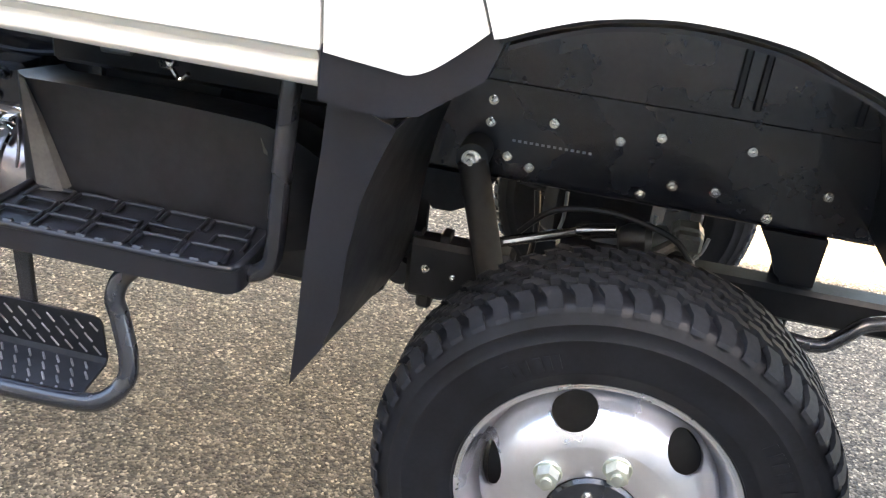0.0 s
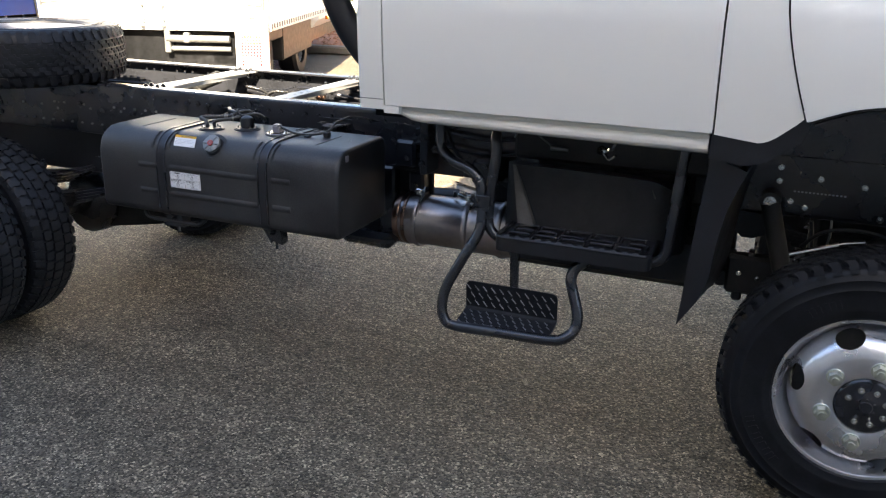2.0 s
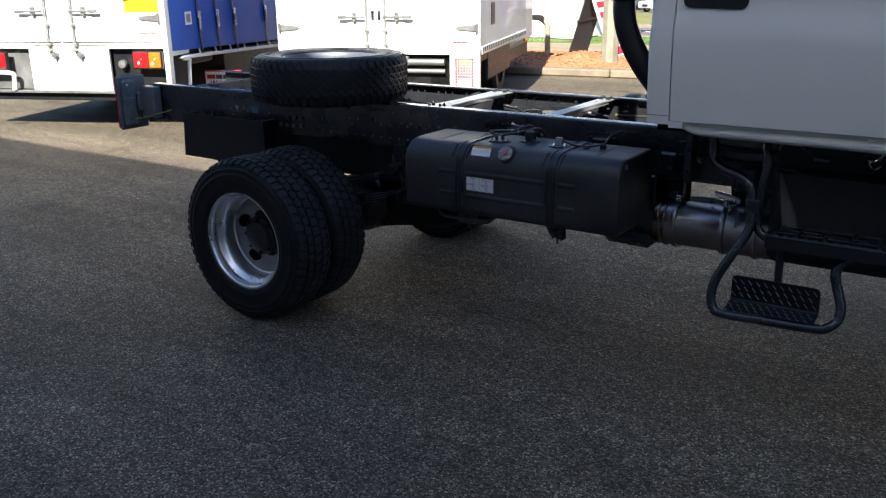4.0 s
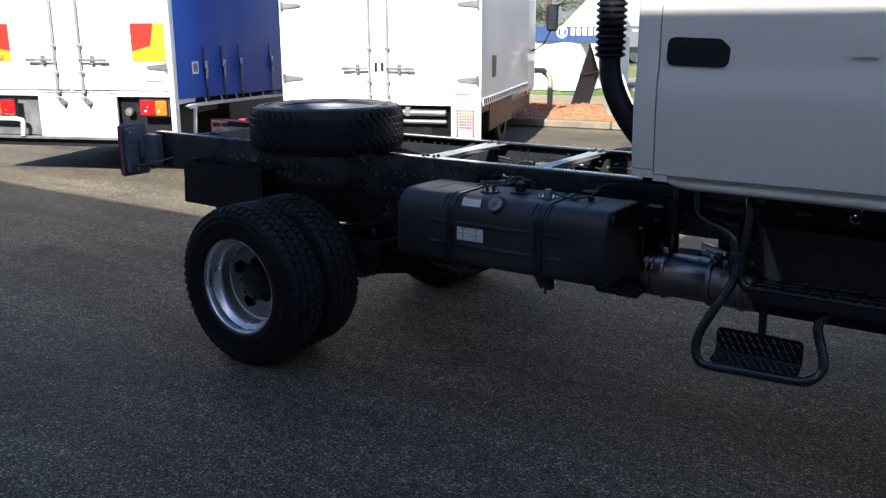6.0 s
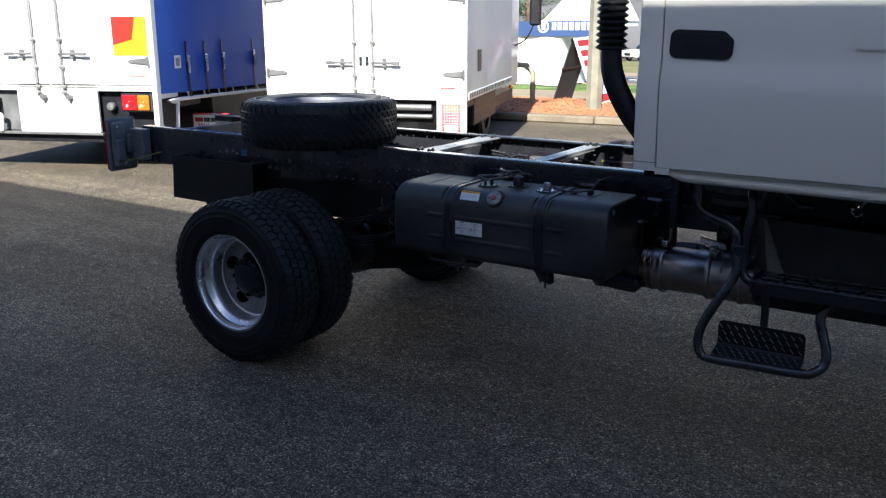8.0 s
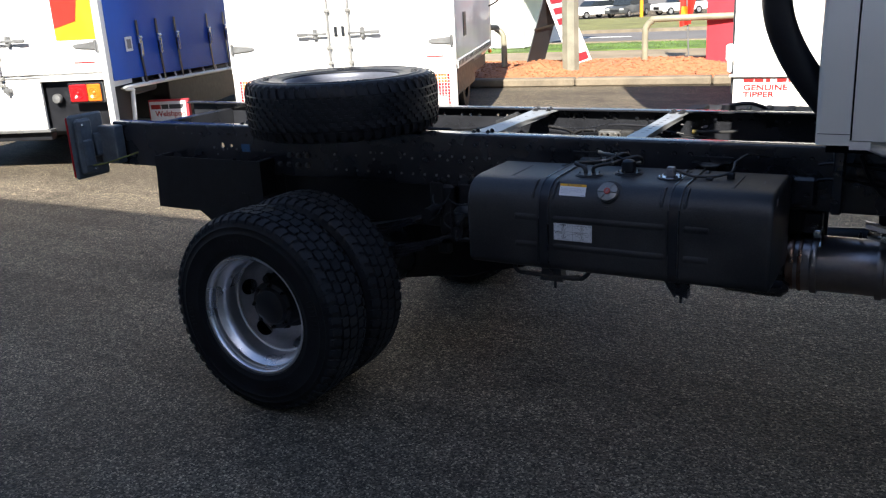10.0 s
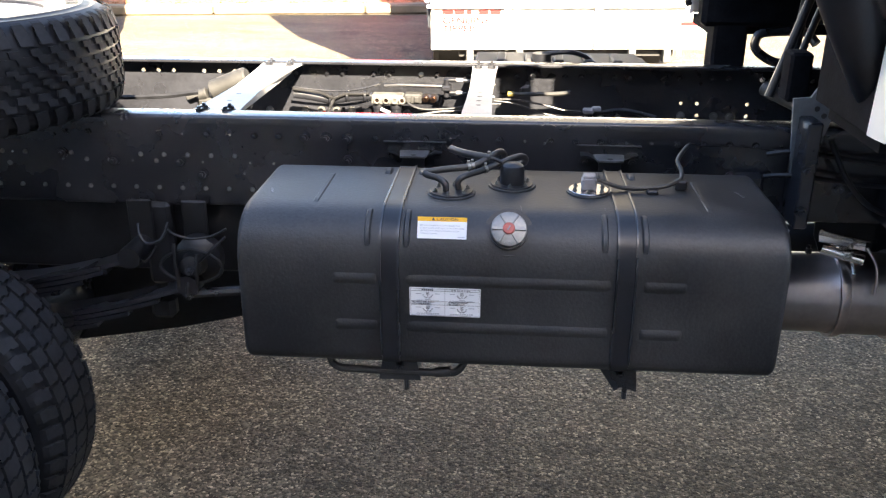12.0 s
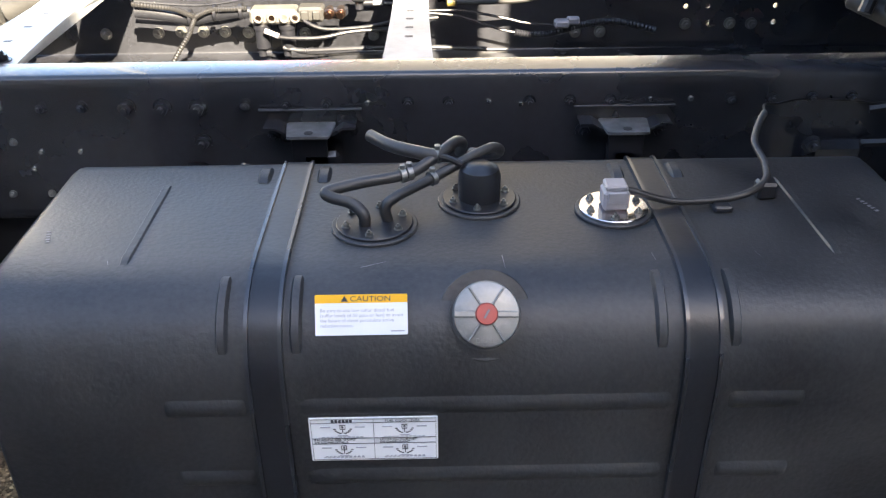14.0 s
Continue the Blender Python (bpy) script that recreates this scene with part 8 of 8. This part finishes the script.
# small flag
fl = thing("flag", (-5.05, 14.6, 0.1), "small red and yellow flag on a thin pole", "flag")
g = Geo(); g.cyl((-5.02, 14.6, 0.05), (-5.14, 14.6, 2.2), 0.014, seg=8); part("pole", g, GALV, fl)
g = Geo(); g.sheet(lambda u, v: (-5.19 - 0.02 * v + (0.20 + 0.25 * v) * u, 14.58 + 0.05 * math.sin(u * 5 + v), 0.68 + 1.2 * v + 0.05 * u), 12, 8, (0, 0.006, 0)); part("cloth", g, STKRED, fl)
g = Geo(); g.sheet(lambda u, v: (-5.17 + 0.12 * u, 14.565 + 0.05 * math.sin(u * 3 + v), 0.86 + 0.16 * v), 4, 4, (0, 0.006, 0)); part("emblem", g, STKYEL, fl)

# marquee
mq = thing("marquee", (-11.0, 19.0, 0.1), "white canvas marquee with a navy fascia", "tent")
g = Geo(); g.sheet(lambda u, v: (-14.0 + 4.25 * u, 18.2 + 0.08 * math.sin(u * 26) * (1 - 0.6 * v), 0.10 + 1.25 * v), 60, 6, (0, 0.01, 0)); part("side_wall", g, CANVAS, mq)
g = Geo(); g.sheet(lambda u, v: (-9.75, 18.2 + 3.0 * u, 0.10 + 1.25 * v), 8, 4, (-0.01, 0, 0)); part("end_wall", g, CANVAS, mq)
g = Geo(); g.box((-14.05, 18.14, 1.27), (-8.95, 18.17, 1.63), 0.004); part("fascia", g, NAVY, mq)
g = Geo(); g.box((-14.0, 18.18, 1.50), (-8.98, 21.2, 1.62)); g.add([(-10.25, 18.14, 1.632), (-8.95, 18.14, 1.632), (-8.95, 21.2, 1.632), (-10.25, 21.2, 1.632), (-9.0, 19.0, 3.2)], [(0, 1, 4), (1, 2, 4), (2, 3, 4), (3, 0, 4)]); part("roof", g, CANVAS, mq)
g = Geo(); g.lathe([(0.11, 0), (0.11, 0.004), (0.15, 0.004), (0.15, 0)], 24, pose(-10.22, 18.13, 1.50, 90, 0, 0)); g.box((-10.26, 18.125, 1.42), (-10.22, 18.135, 1.58)); g.box((-10.21, 18.125, 1.42), (-10.17, 18.135, 1.58)); part("logo_ring", g, LABEL, mq)
g = Geo()
for k in range(9):
    g.box((-9.99 + 0.155 * k, 18.128, 1.42), (-9.88 + 0.155 * k, 18.138, 1.60), 0.002)
part("logo_bar", g, LABEL, mq)

# parked cars across the street
def car(x, y, yaw, paint, label, h=1.45, ln=4.2, nose=0.25):
    m = pose(x, y, LOW, 0, 0, yaw)
    c = thing("parked_car", m @ Vector((0, 0, 0)), label, "car", "cars parked across the street")
    w = 0.88
    low = rounded([(-ln / 2, 0.35), (-ln / 2, 0.85), (-ln / 2 + 0.9 + nose, 0.95), (ln / 2 - 0.1, 0.95), (ln / 2, 0.8), (ln / 2, 0.35)], 0.12, 4)
    g = Geo(); g.prism(low, -w, w, 'y', m); part("body", g, paint, c)
    up = rounded([(-ln / 2 + 0.95 + nose, 0.93), (-ln / 2 + 1.6 + nose, h - 0.03), (ln / 2 - 0.6, h), (ln / 2 - 0.12, 0.93)], 0.15, 4)
    g = Geo(); g.prism(up, -w * 0.86, w * 0.86, 'y', m); part("cabin", g, GLASS, c)
    g = Geo(); g.prism(rounded([(-ln / 2 + 1.55 + nose, h - 0.06), (-ln / 2 + 1.65 + nose, h), (ln / 2 - 0.65, h + 0.02), (ln / 2 - 0.5, h - 0.06)], 0.03), -w * 0.87, w * 0.87, 'y', m); part("roof", g, paint, c)
    for sx in (-ln / 2 + 0.8, ln / 2 - 0.8):
        for sy in (-w + 0.08, w - 0.08):
            g = Geo(); g.lathe([(0.0, -0.1), (0.2, -0.1), (0.31, -0.09), (0.32, 0.0), (0.31, 0.09), (0.2, 0.1), (0.0, 0.1)], 20, m @ pose(sx, sy, 0.32, 90, 0, 0)); wh = part("wheel", g, RUBBER, c)
            g = Geo(); g.cyl(m @ Vector((sx, sy - 0.11, 0.32)), m @ Vector((sx, sy + 0.11, 0.32)), 0.19, seg=16); part("rim", g, RIM, wh)
    for sy in (-0.62, 0.62):
        g = Geo(); g.box((-ln / 2 - 0.01, sy - 0.18, 0.62), (-ln / 2 + 0.1, sy + 0.18, 0.78), 0.03, m); part("headlight", g, LCLRM, c)
    g = Geo(); g.box((-ln / 2 - 0.012, -0.4, 0.45), (-ln / 2 + 0.05, 0.4, 0.68), 0.02, m); part("grille", g, BLACKM, c)
car(-26.4, 69.6, 58, CARW, "small white hatchback parked beyond the grass")
car(-23.6, 70.2, 80, CARG, "dark grey four-wheel-drive parked beside a yellow post", 1.72, 4.6, 0.1)
car(-19.9, 71.8, 48, CARW, "white sedan parked across the street")
car(-31.5, 72.5, 60, CARG, "grey car parked further along the street")
yp = thing("yellow_post", (-22.0, 68.6, LOW), "slim yellow safety post beside the cars", "post")
g = Geo(); g.cyl((-22.0, 68.6, LOW), (-22.0, 68.6, LOW + 1.45), 0.14, seg=12); part("post", g, STKYEL, yp)
g = Geo(); g.box((-130, 84, LOW - 0.5), (90, 86, 4.5)); structure("backdrop_building", g, WALLDARK, "long shaded building wall behind the parked cars", "building")

# pine beyond the marquee
random.seed(21)
tree = thing("pine_tree", (-18.5, 33, -0.4), "dark green pine tree behind the marquee", "tree")
g = Geo(); g.tube([(-18.5, 33, -0.5), (-18.45, 33, 2.5), (-18.5, 33.05, 5.5)], lambda t: 0.22 - 0.16 * t, 10)
for k in range(14):
    a = k * 2.4; z = 1.6 + 0.27 * k; r = 2.6 - 0.13 * k
    g.tube([(-18.48, 33, z), (-18.48 + 0.5 * r * math.cos(a), 33 + 0.5 * r * math.sin(a), z + 0.25), (-18.48 + r * math.cos(a), 33 + r * math.sin(a), z + 0.1)], lambda t: 0.06 - 0.045 * t, 6)
part("trunk", g, BARK, tree)
g = Geo()
for k in range(5200):
    b = random.randrange(14); a = b * 2.4; z = 1.6 + 0.27 * b; r = 2.6 - 0.13 * b
    t = random.uniform(0.25, 1.08)
    p = Vector((-18.48 + t * r * math.cos(a), 33 + t * r * math.sin(a), z + 0.35 * t)) + Vector((random.gauss(0, 0.22), random.gauss(0, 0.22), random.gauss(0, 0.16)))
    d = Vector((random.gauss(0, 1), random.gauss(0, 1), random.gauss(0.3, 0.6))).normalized() * random.uniform(0.10, 0.24); e = d.orthogonal().normalized() * 0.02
    g.add([p - e, p + e, p + d], [(0, 1, 2)])
part("crown", g, LEAF, tree, smooth=0)
